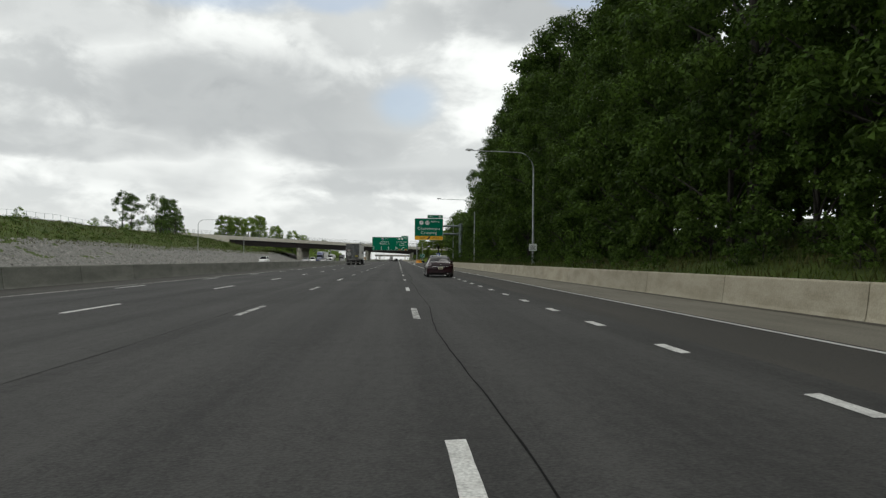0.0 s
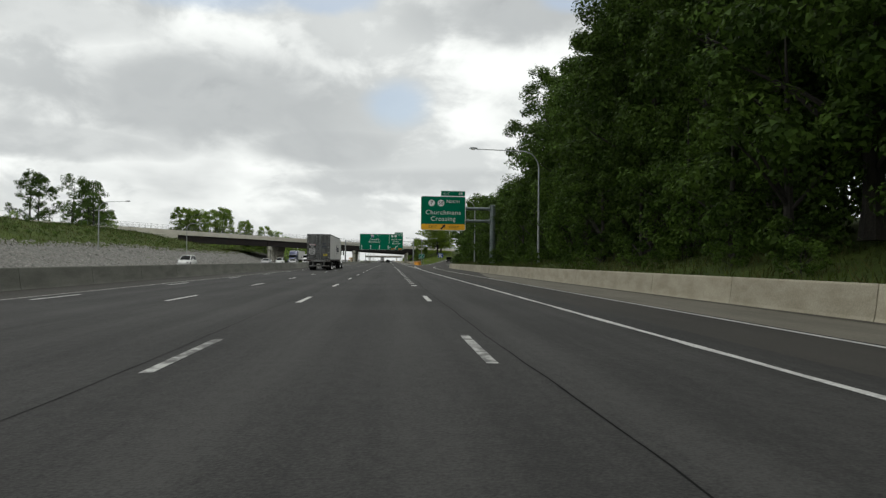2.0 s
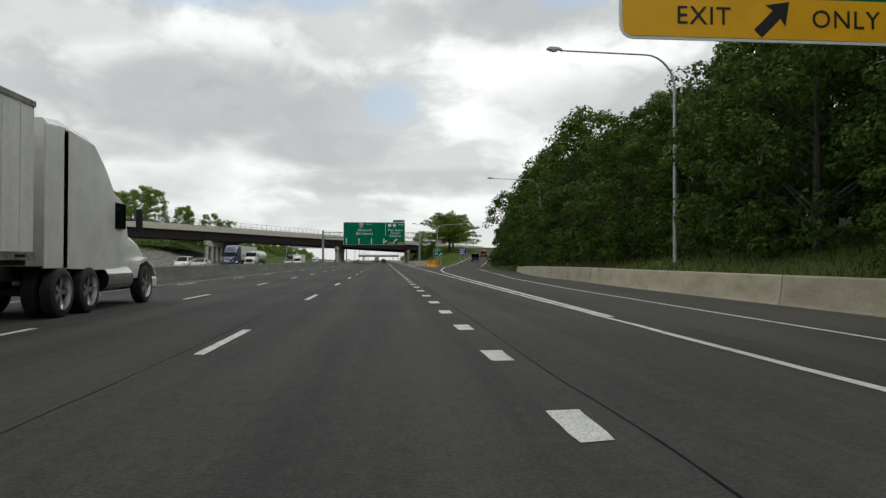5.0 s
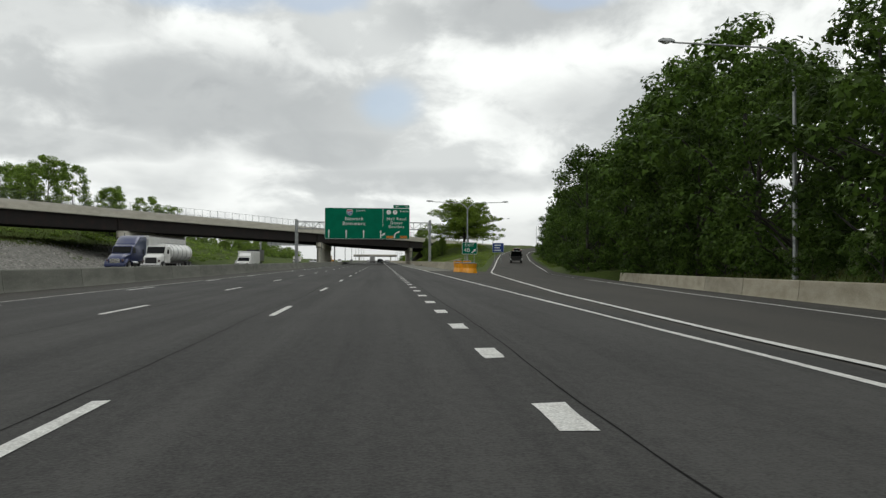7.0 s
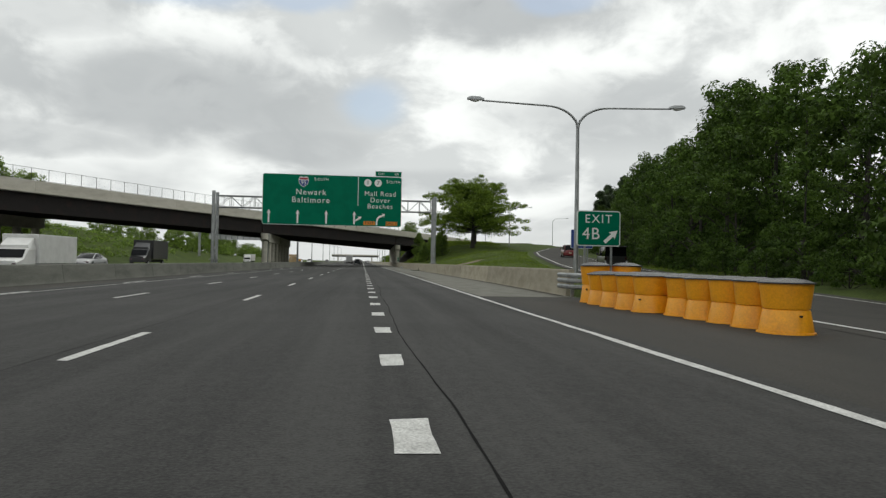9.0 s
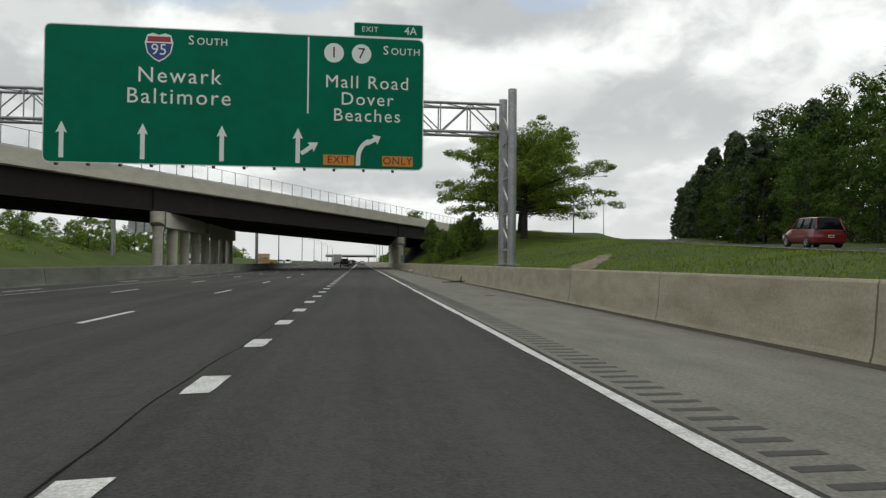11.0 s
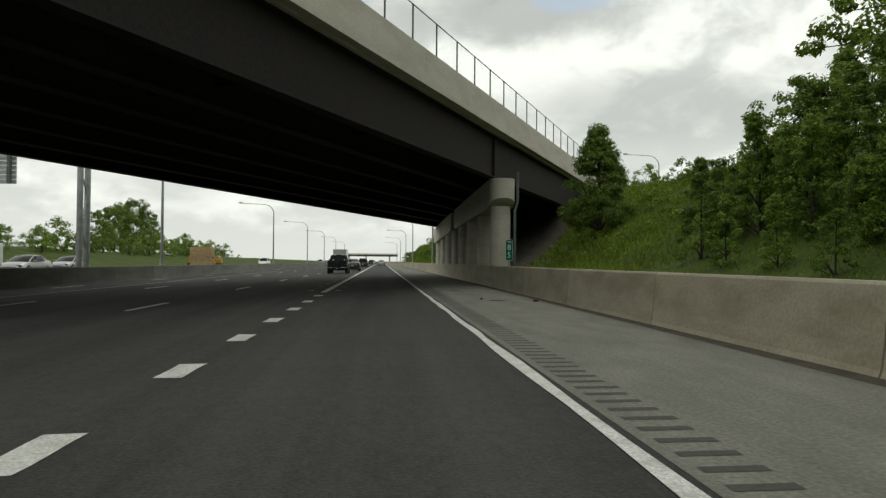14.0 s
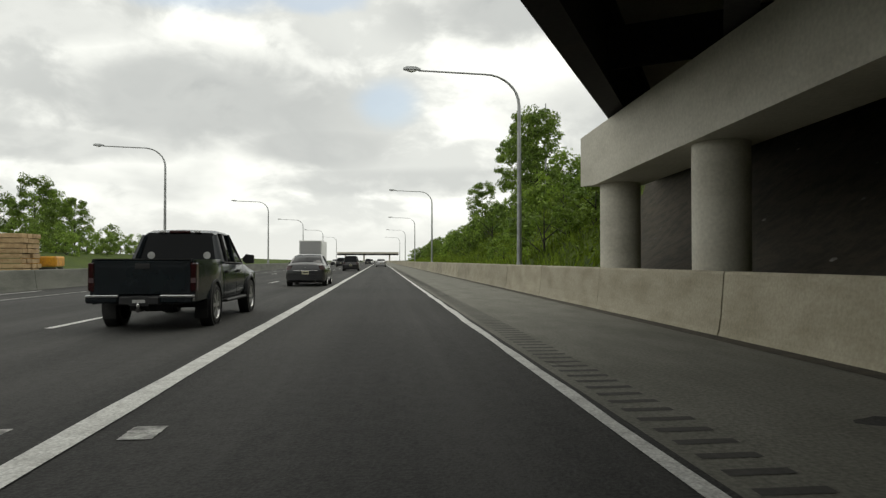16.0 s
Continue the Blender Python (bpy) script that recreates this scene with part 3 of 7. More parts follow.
crack("crack", -7.0, np.arange(-40, 420, 0.6), 0.015, 0.12)

# milled rumble strip on the concrete shoulder; groove shade painted as flat dark bars
groove = Shape()
for k in range(0, 1000):
    y = 292 + k * 0.32
    if y < 560:
        a = 0.41 + random.uniform(-0.02, 0.02)
        groove.add([(3.9, y, 0.006), (3.9 + a, y + 0.01, 0.006), (3.9 + a, y + 0.12, 0.006), (3.9, y + 0.11, 0.006)], [(0, 1, 2, 3)])
tagged(link_mesh("rumble_strip", groove, GROOVE_SHADE, shoulder, fix=False), "row of milled rumble grooves drawn as flat shade-dark bars", kind="stuff")
# raised marker plates in pairs beside the broad line
for k in range(8):
    y = 405.5 + k * 4.1
    for dx in (-0.62, 0.42):
        share("lane_dash", DASHES_WORN[k % 3], road, pose(dx, y, 0.006) @ Matrix.Diagonal((1.6, 0.12, 1, 1)))


# ---- concrete walls ----
def wall_profile(h, foot, top):
    return [(0, 0), (0.03, 0.08), (foot * 0.55, 0.30), (foot, h - 0.04), (foot + 0.02, h), (foot + top, h), (foot + top, 0)]


def barrier(name, table, y0, y1, seg, h, side, label, material=None, zt=None):
    """A run of cast segments; side 1: its face looks to the left."""
    root = empty(name, None, label, "barrier", kind="structure")
    y = y0
    while y < y1 - 0.5:
        e = min(y + seg, y1)
        xa, xb = lerp_table(table, y), lerp_table(table, e)
        prof = wall_profile(h, 0.12, 0.22)
        j = 0.018
        s = Shape()
        tilt = random.uniform(-0.004, 0.004)
        rings = [[(xx + side * (px + tilt), yy, pz + (lerp_table(zt, yy) if zt else 0.0)) for px, pz in prof] for xx, yy in ((xa, y + j), (xb, e - j))]
        s.loft(rings)
        link_mesh("wall_segment", s, material or CONCRETE, root)
        y = e
    return root


barrier("wall_right", WALL_A, -60, 254, 6.1, 0.79, 1, "pale tan concrete barrier wall with vertical joints beside the shoulder", None, WALL_A_Z)
barrier("wall_gore", WALL_B, 269, 620, 6.1, 1.0, 1, "tan concrete barrier wall with stained joints beside the shoulder")
barrier("wall_far", WALL_B, 620, 1400, 60, 1.0, 1, "distant concrete barrier wall along the motorway")
barrier("wall_median", WALL_L, -60, 640, 6.1, 0.80, -1, "weathered grey concrete median barrier between the carriageways", CONCRETE_GREY)
dirt = strip("dirt_strip", [(y, x - 0.30) for y, x in WALL_B], [(y, x + 0.02) for y, x in WALL_B], 269, 620, 0.007, DIRT_SHADED, "strip of dirt and leaf litter at the foot of the wall", 4, category="dirt")
strip("dirt_strip_outer", [(y, x - 0.35) for y, x in WALL_A], [(y, x + 0.02) for y, x in WALL_A], -60, 254, 0.006, DIRT_SHADED, "strip of dirt at the foot of the outer wall", 4, WALL_A_Z, category="dirt")


# ---- the overpass ----
UX, UY = 1 / math.hypot(1, BR_K), BR_K / math.hypot(1, BR_K)     # along the deck
VX, VY = -UY, UX                                                # across it, towards the far side
BR_W = 16.3


def on_deck(s, v, z):
    """s metres along the deck from x = 0, v across it; the deck falls to the far side."""
    c = min(max(s, -60.0), 60.0)
    return (UX * s + VX * v, BR_Y0 + UY * s + VY * v, z - 0.006 * s - (0.0075 + 0.0006 * c) * v)


def make_overpass():
    root = empty("overpass", None, "concrete and steel road overpass crossing the motorway at a skew", "bridge", kind="structure")
    s0, s1 = -190.0, 110.0

    def bar(name, v0, v1, z0, z1, material, sa=s0, sb=s1, label=""):
        sh = Shape()
        sh.loft([[on_deck(s, v0, z0), on_deck(s, v1, z0), on_deck(s, v1, z1), on_deck(s, v0, z1)] for s in np.linspace(sa, sb, max(2, int((sb - sa) / 11) + 1))])
        return part(name, sh, material, root, label)

    bar("deck", 0.204, BR_W - 0.204, 7.50, 7.79, CONCRETE_PALE)
    for v0, v1 in ((0.0, 0.35), (BR_W - 0.35, BR_W)):
        s = s0
        while s < s1 - 0.1:
            e = min(s + 22.0, s1)
            bar("parapet", v0, v1, 7.794, 8.95, CONCRETE_PALE, s + 0.012, e - 0.012, "pale concrete parapet")
            s = e
        edge = -0.10 if v0 == 0 else BR_W - 0.2
        bar("deck_edge", edge, edge + 0.3, 7.58, 7.79, CONCRETE_PALE, label="pale concrete deck edge under the parapet")
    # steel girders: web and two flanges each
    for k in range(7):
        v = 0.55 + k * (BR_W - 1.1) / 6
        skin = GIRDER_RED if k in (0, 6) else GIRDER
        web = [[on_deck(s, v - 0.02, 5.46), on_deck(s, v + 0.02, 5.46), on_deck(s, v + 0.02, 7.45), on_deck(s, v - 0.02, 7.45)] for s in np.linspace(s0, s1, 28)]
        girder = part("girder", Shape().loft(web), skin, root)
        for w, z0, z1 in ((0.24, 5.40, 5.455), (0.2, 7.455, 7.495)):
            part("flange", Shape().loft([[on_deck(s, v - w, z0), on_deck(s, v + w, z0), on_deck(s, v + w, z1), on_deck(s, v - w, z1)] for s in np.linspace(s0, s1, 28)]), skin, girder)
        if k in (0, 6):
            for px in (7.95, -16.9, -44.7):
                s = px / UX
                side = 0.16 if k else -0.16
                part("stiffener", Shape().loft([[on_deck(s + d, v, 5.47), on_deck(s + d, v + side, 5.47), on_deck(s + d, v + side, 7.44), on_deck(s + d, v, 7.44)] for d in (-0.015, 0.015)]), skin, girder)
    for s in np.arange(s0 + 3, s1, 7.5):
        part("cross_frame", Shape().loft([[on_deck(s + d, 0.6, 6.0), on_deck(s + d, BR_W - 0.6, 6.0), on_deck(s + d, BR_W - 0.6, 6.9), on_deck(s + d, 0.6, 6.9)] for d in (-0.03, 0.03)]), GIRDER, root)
    # fence: posts, rails and wire
    for v, sa, sb in ((0.18, -168, 66), (BR_W - 0.18, -168, 66)):
        fence = new("fence")
        fence.parent = root
        tagged(fence, "dark wire-mesh fence on the parapet")
        post = Shape().tube([(0, 0, 0), (0, 0, 1.42)], 0.032, 6)
        me = None
        for s in np.arange(sa, sb, 2.19):
            p = on_deck(s, v, 8.93)
            if me is None:
                ob = part("fence_post", post, FENCE_STEEL, fence)
                me = ob.data
                ob.matrix_basis = pose(*p)
            else:
                share("fence_post", me, fence, pose(*p))
        for z in (9.02, 10.33):
            part("fence_rail", Shape().tube([on_deck(q, v, z) for q in np.linspace(sa, sb, 18)], 0.022, 6), FENCE_STEEL, fence)
        wires = []
        for s in np.arange(sa, sb, 0.16):
            for lean in (-1.2, 1.2):
                a, b = Vector(on_deck(s, v, 9.02)), Vector(on_deck(s + lean, v, 10.33))
                wires.append([a + Vector((0, 0, -0.0022)), a + Vector((0, 0, 0.0022)), b + Vector((0, 0, 0.0022)), b + Vector((0, 0, -0.0022))])
        me2 = quads_mesh("fence_wire", np.array([[tuple(p) for p in q] for q in wires]), GALV)
        ob = new("fence_wire", me2)
        ob.parent = fence
        tagged(ob, kind="stuff")
    # piers: rows of round columns parallel to the carriageway, under cap beams
    for x, w0 in ((7.95, 0.62), (-16.9, 0.64), (-44.7, 0.62)):
        ya = BR_Y0 + BR_K * x - 0.5
        pier = new("pier")
        pier.parent = root
        tagged(pier, "row of round concrete columns under two cap beams")
        gl = lambda y: on_deck((x + UY * (y - ya) * UX) / UX, (y - ya) * UX, 0.0)[2] - 0.06
        nose = [w0 * (1 - math.cos(radians(q))) for q in (12, 25, 40, 55, 72, 90)]
        for a, b, offsets in ((ya, ya + 17.2, (1.0, 5.75, 10.5, 15.3)), (ya + 19.4, ya + 36.5, (20.1, 25.1, 30.1, 35.2))):
            rings = []
            round_end = a == ya
            for y in ([a + e for e in nose] if round_end else [a]) + list(np.linspace(a + 1.2, b - 1.2, 10)) + [b]:
                near, far = y - a, b - y
                wd = math.sqrt(max(0.0, w0 ** 2 - max(0.0, w0 - near) ** 2)) if round_end else w0
                lift = 0.45 * (1 - min(1, min(near, far) / 1.5)) ** 1.5 if round_end and near < far else 0.12 * (1 - min(1, min(near, far) / 1.2))
                top = 5.40 + gl(y)
                rings.append([(x - wd, y, 4.0 + gl(y) + lift), (x + wd, y, 4.0 + gl(y) + lift), (x + wd, y, top), (x - wd, y, top)])
            part("cap_beam", Shape().loft(rings), CONCRETE_PALE, pier, smooth_faces=True)
            for d in offsets:
                y = ya + d
                part("column", Shape().tube([(x, y, -0.1), (x, y, 4.1 + gl(y))], 0.49, 24), CONCRETE_PALE, pier, smooth_faces=True)
        part("drain_pipe", Shape().tube([(x + 0.62, ya + 0.5, 0.2), (x + 0.62, ya + 0.5, 3.7), (x + 0.75, ya + 0.5, 4.1), (x + 0.75, ya + 0.5, 5.6)], 0.07, 8), GALV_DARK, pier, "thin grey drain pipe")
    # abutments, square to the carriageway below
    for x, d, up in ((20.5, 2.0, 0.0), (-66.5, -2.0, 0.85)):
        ya = BR_Y0 + BR_K * x
        lo = [(x, ya + 0.2, 2.0), (x + d, ya + 0.2 + BR_K * d, 2.0), (x + d, ya + 34.4 + BR_K * d, 2.0), (x, ya + 34.4, 2.0)]
        tops = (7.3, 7.3, 6.0, 6.0)
        part("abutment", Shape().loft([lo, [(p[0], p[1], z + up) for p, z in zip(lo, tops)]]), CONCRETE_PALE, root)
    wing = [[on_deck(s, -0.55, z0), on_deck(s, -0.15, z0), on_deck(s, -0.15, z1), on_deck(s, -0.55, z1)] for s, z0, z1 in ((-143.0, 4.4, 7.55), (-150.0, 4.8, 7.9), (-163.0, 5.6, 8.2))]
    part("wing_wall", Shape().loft(wing), CONCRETE_PALE, root, "pale concrete wing wall beside the abutment")
    return root


make_overpass()


# the far overpass and what closes the distance
def make_far_overpass(y, x0, x1, z):
    root = empty("far_overpass", None, "distant dark overpass crossing the motorway", "bridge", kind="structure")
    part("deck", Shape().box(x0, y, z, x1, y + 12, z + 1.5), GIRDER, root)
    part("parapet", Shape().box(x0, y - 0.3, z + 1.3, x1, y, z + 2.6), CONCRETE_PALE, root)
    for x in (-28, -12.5, 9):
        part("column", Shape().box(x, y + 2, -0.1, x + 1.2, y + 10, z), CONCRETE_PALE, root)


make_far_overpass(1010, -34, 17, 5.6)


# ---- signs ----
def panel_shape(x0, z0, x1, z1, y, r, thick=0.03):
    pts = []
    for cx, cz, a0 in ((x1 - r, z0 + r, -90), (x1 - r, z1 - r, 0), (x0 + r, z1 - r, 90), (x0 + r, z0 + r, 180)):
        for k in range(5):
            a = radians(a0 + k * 22.5)
            pts.append((cx + r * math.cos(a), cz + r * math.sin(a)))
    return Shape().prism(pts, "y", y, y + thick)


def framed(parent, name, x0, z0, x1, z1, y, color, r=0.25, edge=0.06, border=None, label=""):
    """A sign face with a lighter border line set in front of its backing."""
    p = part(name, panel_shape(x0, z0, x1, z1, y, r), border or SIGN_WHITE, parent, label)
    part("sign_face", panel_shape(x0 + edge, z0 + edge, x1 - edge, z1 - edge, y - 0.008, max(0.02, r - edge), 0.012), color, p)
    return p


def disc(parent, name, x, z, rx, rz, y, material, n=24):
    pts = [(x + rx * math.cos(2 * math.pi * k / n), z + rz * math.sin(2 * math.pi * k / n)) for k in range(n)]
    return part(name, Shape().prism(pts, "y", y, y + 0.008), material, parent)


def arrow(parent, pts, y, material):
    return part("arrow", Shape().prism(pts, "y", y, y + 0.008), material, parent)


def straight_arrow(x, z, h, w):
    return [(x - w, z), (x + w, z), (x + w, z + h * 0.72), (x + w * 2.4, z + h * 0.68), (x, z + h), (x - w * 2.4, z + h * 0.68), (x - w, z + h * 0.72)]


def turned_arrow(x, z, length, w, angle):
    base = [(-w, 0), (w, 0), (w, length * 0.6), (w * 2.6, length * 0.56), (0, length), (-w * 2.6, length * 0.56), (-w, length * 0.6)]
    c, s = math.cos(radians(angle)), math.sin(radians(angle))
    return [(x + px * c + pz * s, z - px * s + pz * c) for px, pz in base]


def make_exit_sign_cantilever():
    y = 149.0
    root = empty("cantilever_sign", pose(13.1, y + 0.55, 0), "green motorway exit sign with yellow strip on a grey steel cantilever", "road sign")
    ox, oy = -13.1, -0.55
    at = lambda x: x + ox
    pole = Shape().tube([(0, 0, 0.2), (0, 0, 0.9), (0, 0, 9.0)], [0.42, 0.40, 0.36], 20)
    part("post", pole, GALV_DARK, root, "grey tapered steel post", True)
    part("post_cap", Shape().tube([(0, 0, 9.0), (0, 0, 9.06)], [0.38, 0.3], 20), GALV_DARK, root)
    part("base_plate", Shape().box(-0.65, -0.65, 0.2, 0.65, 0.65, 0.34, 0.02), GALV_DARK, root)
    part("footing", Shape().box(-0.9, -0.9, -0.2, 0.9, 0.9, 0.25, 0.04), CONCRETE, root, "concrete footing")
    for z in (8.48, 6.78):
        part("arm", Shape().tube([(at(3.4), 0, z), (at(12.6), 0, z)], 0.21, 16), GALV_DARK, root, "horizontal steel tube arm", True)
        part("flange", Shape().tube([(at(12.55), 0, z), (at(12.68), 0, z)], 0.34, 16), GALV_DARK, root)
    for x in (3.9, 5.4, 6.9, 8.4):
        part("bracket", Shape().box(at(x), oy + 0.03, 5.55, at(x) + 0.09, oy + 0.34, 10.0), GALV_DARK, root)
    f = framed(root, "sign_panel", at(3.09), 5.42, at(9.25), 10.10, oy, SIGN_GREEN, 0.28)
    yel = part("yellow_strip", panel_shape(at(3.15), 5.48, at(9.19), 6.28, oy - 0.012, 0.2, 0.006), SIGN_YELLOW, f, "yellow exit-only strip")
    t = framed(root, "exit_tab", at(5.83), 10.12, at(9.2), 10.86, oy, SIGN_GREEN, 0.12)
    fy = oy - 0.016
    for x, txt in ((4.56, "7"), (5.84, "58")):
        disc(root, "route_disc", at(x), 9.16, 0.44 if txt == "7" else 0.46, 0.46, fy, SIGN_WHITE)
        lettering(txt, 0.72, SIGN_BLACK, root, at(x), fy - 0.006, 9.16)
    lettering("N", 0.62, SIGN_WHITE, root, at(6.84), fy, 9.38)
    lettering("ORTH", 0.47, SIGN_WHITE, root, at(7.04), fy, 9.345, "LEFT", 1.12)
    lettering("Churchmans", 0.86, SIGN_WHITE, root, at(6.16), fy, 7.86, spacing=1.12)
    lettering("Crossing", 0.86, SIGN_WHITE, root, at(6.16), fy, 6.98, spacing=1.12)
    lettering("EXIT", 0.5, SIGN_BLACK, root, at(4.75), fy - 0.006, 5.88, spacing=1.1)
    lettering("ONLY", 0.5, SIGN_BLACK, root, at(7.65), fy - 0.006, 5.88, spacing=1.1)
    arrow(root, turned_arrow(at(5.85), 5.58, 0.9, 0.11, 45), fy - 0.006, SIGN_BLACK)
    lettering("EXIT", 0.36, SIGN_WHITE, root, at(6.6), fy, 10.48, spacing=1.15)
    lettering("4B", 0.56, SIGN_WHITE, root, at(8.55), fy, 10.48)


def truss(parent, x0, x1, y, z0, z1, depth, bay):
    for z in (z0, z1):
        for yy in (y, y + depth):
            part("chord", Shape().tube([(x0, yy, z), (x1, yy, z)], 0.075, 8), GALV, parent)
    n = max(1, round((x1 - x0) / bay))
    for i in range(n):
        a, b = x0 + (x1 - x0) * i / n, x0 + (x1 - x0) * (i + 1) / n
        lo, hi = (z0, z1) if i % 2 == 0 else (z1, z0)
        bars = [((a, y, z1), (b, y + depth, z1), 0.03), ((a, y, z0), (b, y + depth, z0), 0.03)]
        for yy in (y, y + depth):
            bars += [((a, yy, lo), (b, yy, hi), 0.035), ((b, yy, z0), (b, yy, z1), 0.035)]
        for p, q, r in bars:
            part("lacing", Shape().tube([p, q], r, 6), GALV, parent)


def make_gantry():
    y = 331.0
    root = empty("sign_gantry", pose(8.24, y, 0.2), "wide green motorway direction sign on a galvanised truss gantry", "road sign")
    at = lambda x: 1.015 * x - 8.1
    D0, D1 = -1.0, 1.15
    for px in (8.25, -18.3):
        for dy in (D0, D1):
            part("post", Shape().tube([(at(px), dy, -0.5), (at(px), dy, 9.2)], 0.21, 14), GALV, root, "round galvanised post", True)
            part("base_plate", Shape().box(at(px) - 0.35, dy - 0.35, 0.85, at(px) + 0.35, dy + 0.35, 0.92), GALV, root)
        for k in range(4):
            z = 1.6 + k * 1.75
            part("brace", Shape().tube([(at(px), D0, z), (at(px), D1, z + (1.5 if k % 2 else 1.2))], 0.05, 6), GALV, root)
            part("brace", Shape().tube([(at(px), D0, z), (at(px), D1, z)], 0.045, 6), GALV, root)
    truss(root, at(-18.1), at(7.9), 0.25, 7.35, 8.75, 1.0, 1.5)
    fy = -0.25
    for x in np.arange(-12.2, 4.0, 2.05):
        part("bracket", Shape().box(at(x), fy + 0.03, 5.35, at(x) + 0.08, 0.2, 11.55), GALV, root)
    framed(root, "sign_panel", at(-12.75), 5.32, at(4.15), 11.62, fy, SIGN_GREEN, 0.3, 0.05)
    framed(root, "exit_tab", at(0.85), 11.64, at(4.1), 12.32, fy, SIGN_GREEN, 0.1, 0.04)
    ty = fy - 0.016
    part("divider", Shape().box(at(-1.25), ty, 7.9, at(-1.18), ty + 0.006, 11.5), SIGN_WHITE, root)
    shield = [(-0.5, 0.5), (-0.25, 0.58), (0, 0.5), (0.25, 0.58), (0.5, 0.5), (0.6, 0.15), (0.5, -0.3), (0.25, -0.55), (0, -0.68), (-0.25, -0.55), (-0.5, -0.3), (-0.6, 0.15)]
    part("route_shield", Shape().prism([(at(-7.85) + x * 1.05, 10.75 + z * 1.05) for x, z in shield], "y", ty, ty + 0.006), SIGN_WHITE, root, "interstate route shield in red, white and blue")
    part("shield_field", Shape().prism([(at(-7.85) + x * 0.95, 10.75 + z * 0.95) for x, z in shield if z < 0.3] + [(at(-8.35), 11.0), (at(-7.35), 11.0)][::-1][:0], "y", ty - 0.006, ty), SIGN_BLUE, root)
    part("shield_band", Shape().prism([(at(-8.36), 10.96), (at(-7.34), 10.96), (at(-7.36), 11.2), (at(-8.34), 11.2)], "y", ty - 0.006, ty), SIGN_RED, root)
    lettering("95", 0.72, SIGN_WHITE, root, at(-7.85), ty - 0.008, 10.58)
    for x, z in ((-6.45, 11.08), (2.35, 11.0)):
        lettering("S", 0.6, SIGN_WHITE, root, at(x), ty, z)
        lettering("OUTH", 0.46, SIGN_WHITE, root, at(x) + 0.24, ty, z - 0.035, "LEFT", 1.12)
    for txt, z in (("Newark", 9.4), ("Baltimore", 8.43)):
        lettering(txt, 1.0, SIGN_WHITE, root, at(-6.95), ty, z, spacing=1.18)
    for txt, z in (("Mall Road", 9.42), ("Dover", 8.62), ("Beaches", 7.85)):
        lettering(txt, 0.86, SIGN_WHITE, root, at(1.5), ty, z, spacing=1.15)
    for x, txt in ((-0.05, "1"), (1.22, "7")):
        disc(root, "route_disc", at(x), 10.8, 0.46, 0.46, ty, SIGN_WHITE)
        lettering(txt, 0.72, SIGN_BLACK, root, at(x), ty - 0.006, 10.8)
    for x in (-11.95, -8.5, -5.05, -1.65):
        arrow(root, straight_arrow(at(x), 5.55, 1.65, 0.1), ty, SIGN_WHITE)
    arrow(root, turned_arrow(at(-1.5), 6.0, 0.95, 0.1, 55), ty - 0.004, SIGN_WHITE)
    bend = []
    for k in range(7):
        a = radians(180 - k * 11)
        bend.append((at(1.95) + 0.95 * math.cos(a), 5.55 + 0.35 + 0.95 * math.sin(a)))
    inner = [(at(1.95) + 0.74 * math.cos(radians(180 - k * 11)), 5.9 + 0.74 * math.sin(radians(180 - k * 11))) for k in range(6, -1, -1)]
    arrow(root, [(at(1.21), 5.5), (at(1.0), 5.5)] + bend + inner, ty, SIGN_WHITE)
    arrow(root, turned_arrow(at(1.5), 6.55, 0.75, 0.1, 62), ty - 0.004, SIGN_WHITE)
    for x, txt in ((0.22, "EXIT"), (2.94, "ONLY")):
        part("exit_plate", Shape().box(at(x) - 0.72, ty - 0.004, 5.5, at(x) + 0.72, ty, 5.98), SIGN_ORANGE, root)
        lettering(txt, 0.5, SIGN_BLACK, root, at(x), ty - 0.012, 5.74, spacing=1.08)
    lettering("EXIT", 0.36, SIGN_WHITE, root, at(1.6), ty, 11.98, spacing=1.1)
    lettering("4A", 0.52, SIGN_WHITE, root, at(3.5), ty, 11.98)
    # a row of lamp clips along the lower edge
    for x in np.arange(-12.2, 4.0, 1.35):
        part("lamp_clip", Shape().box(at(x), fy - 0.12, 5.2, at(x) + 0.12, fy + 0.06, 5.31), SIGN_BLACK, root)


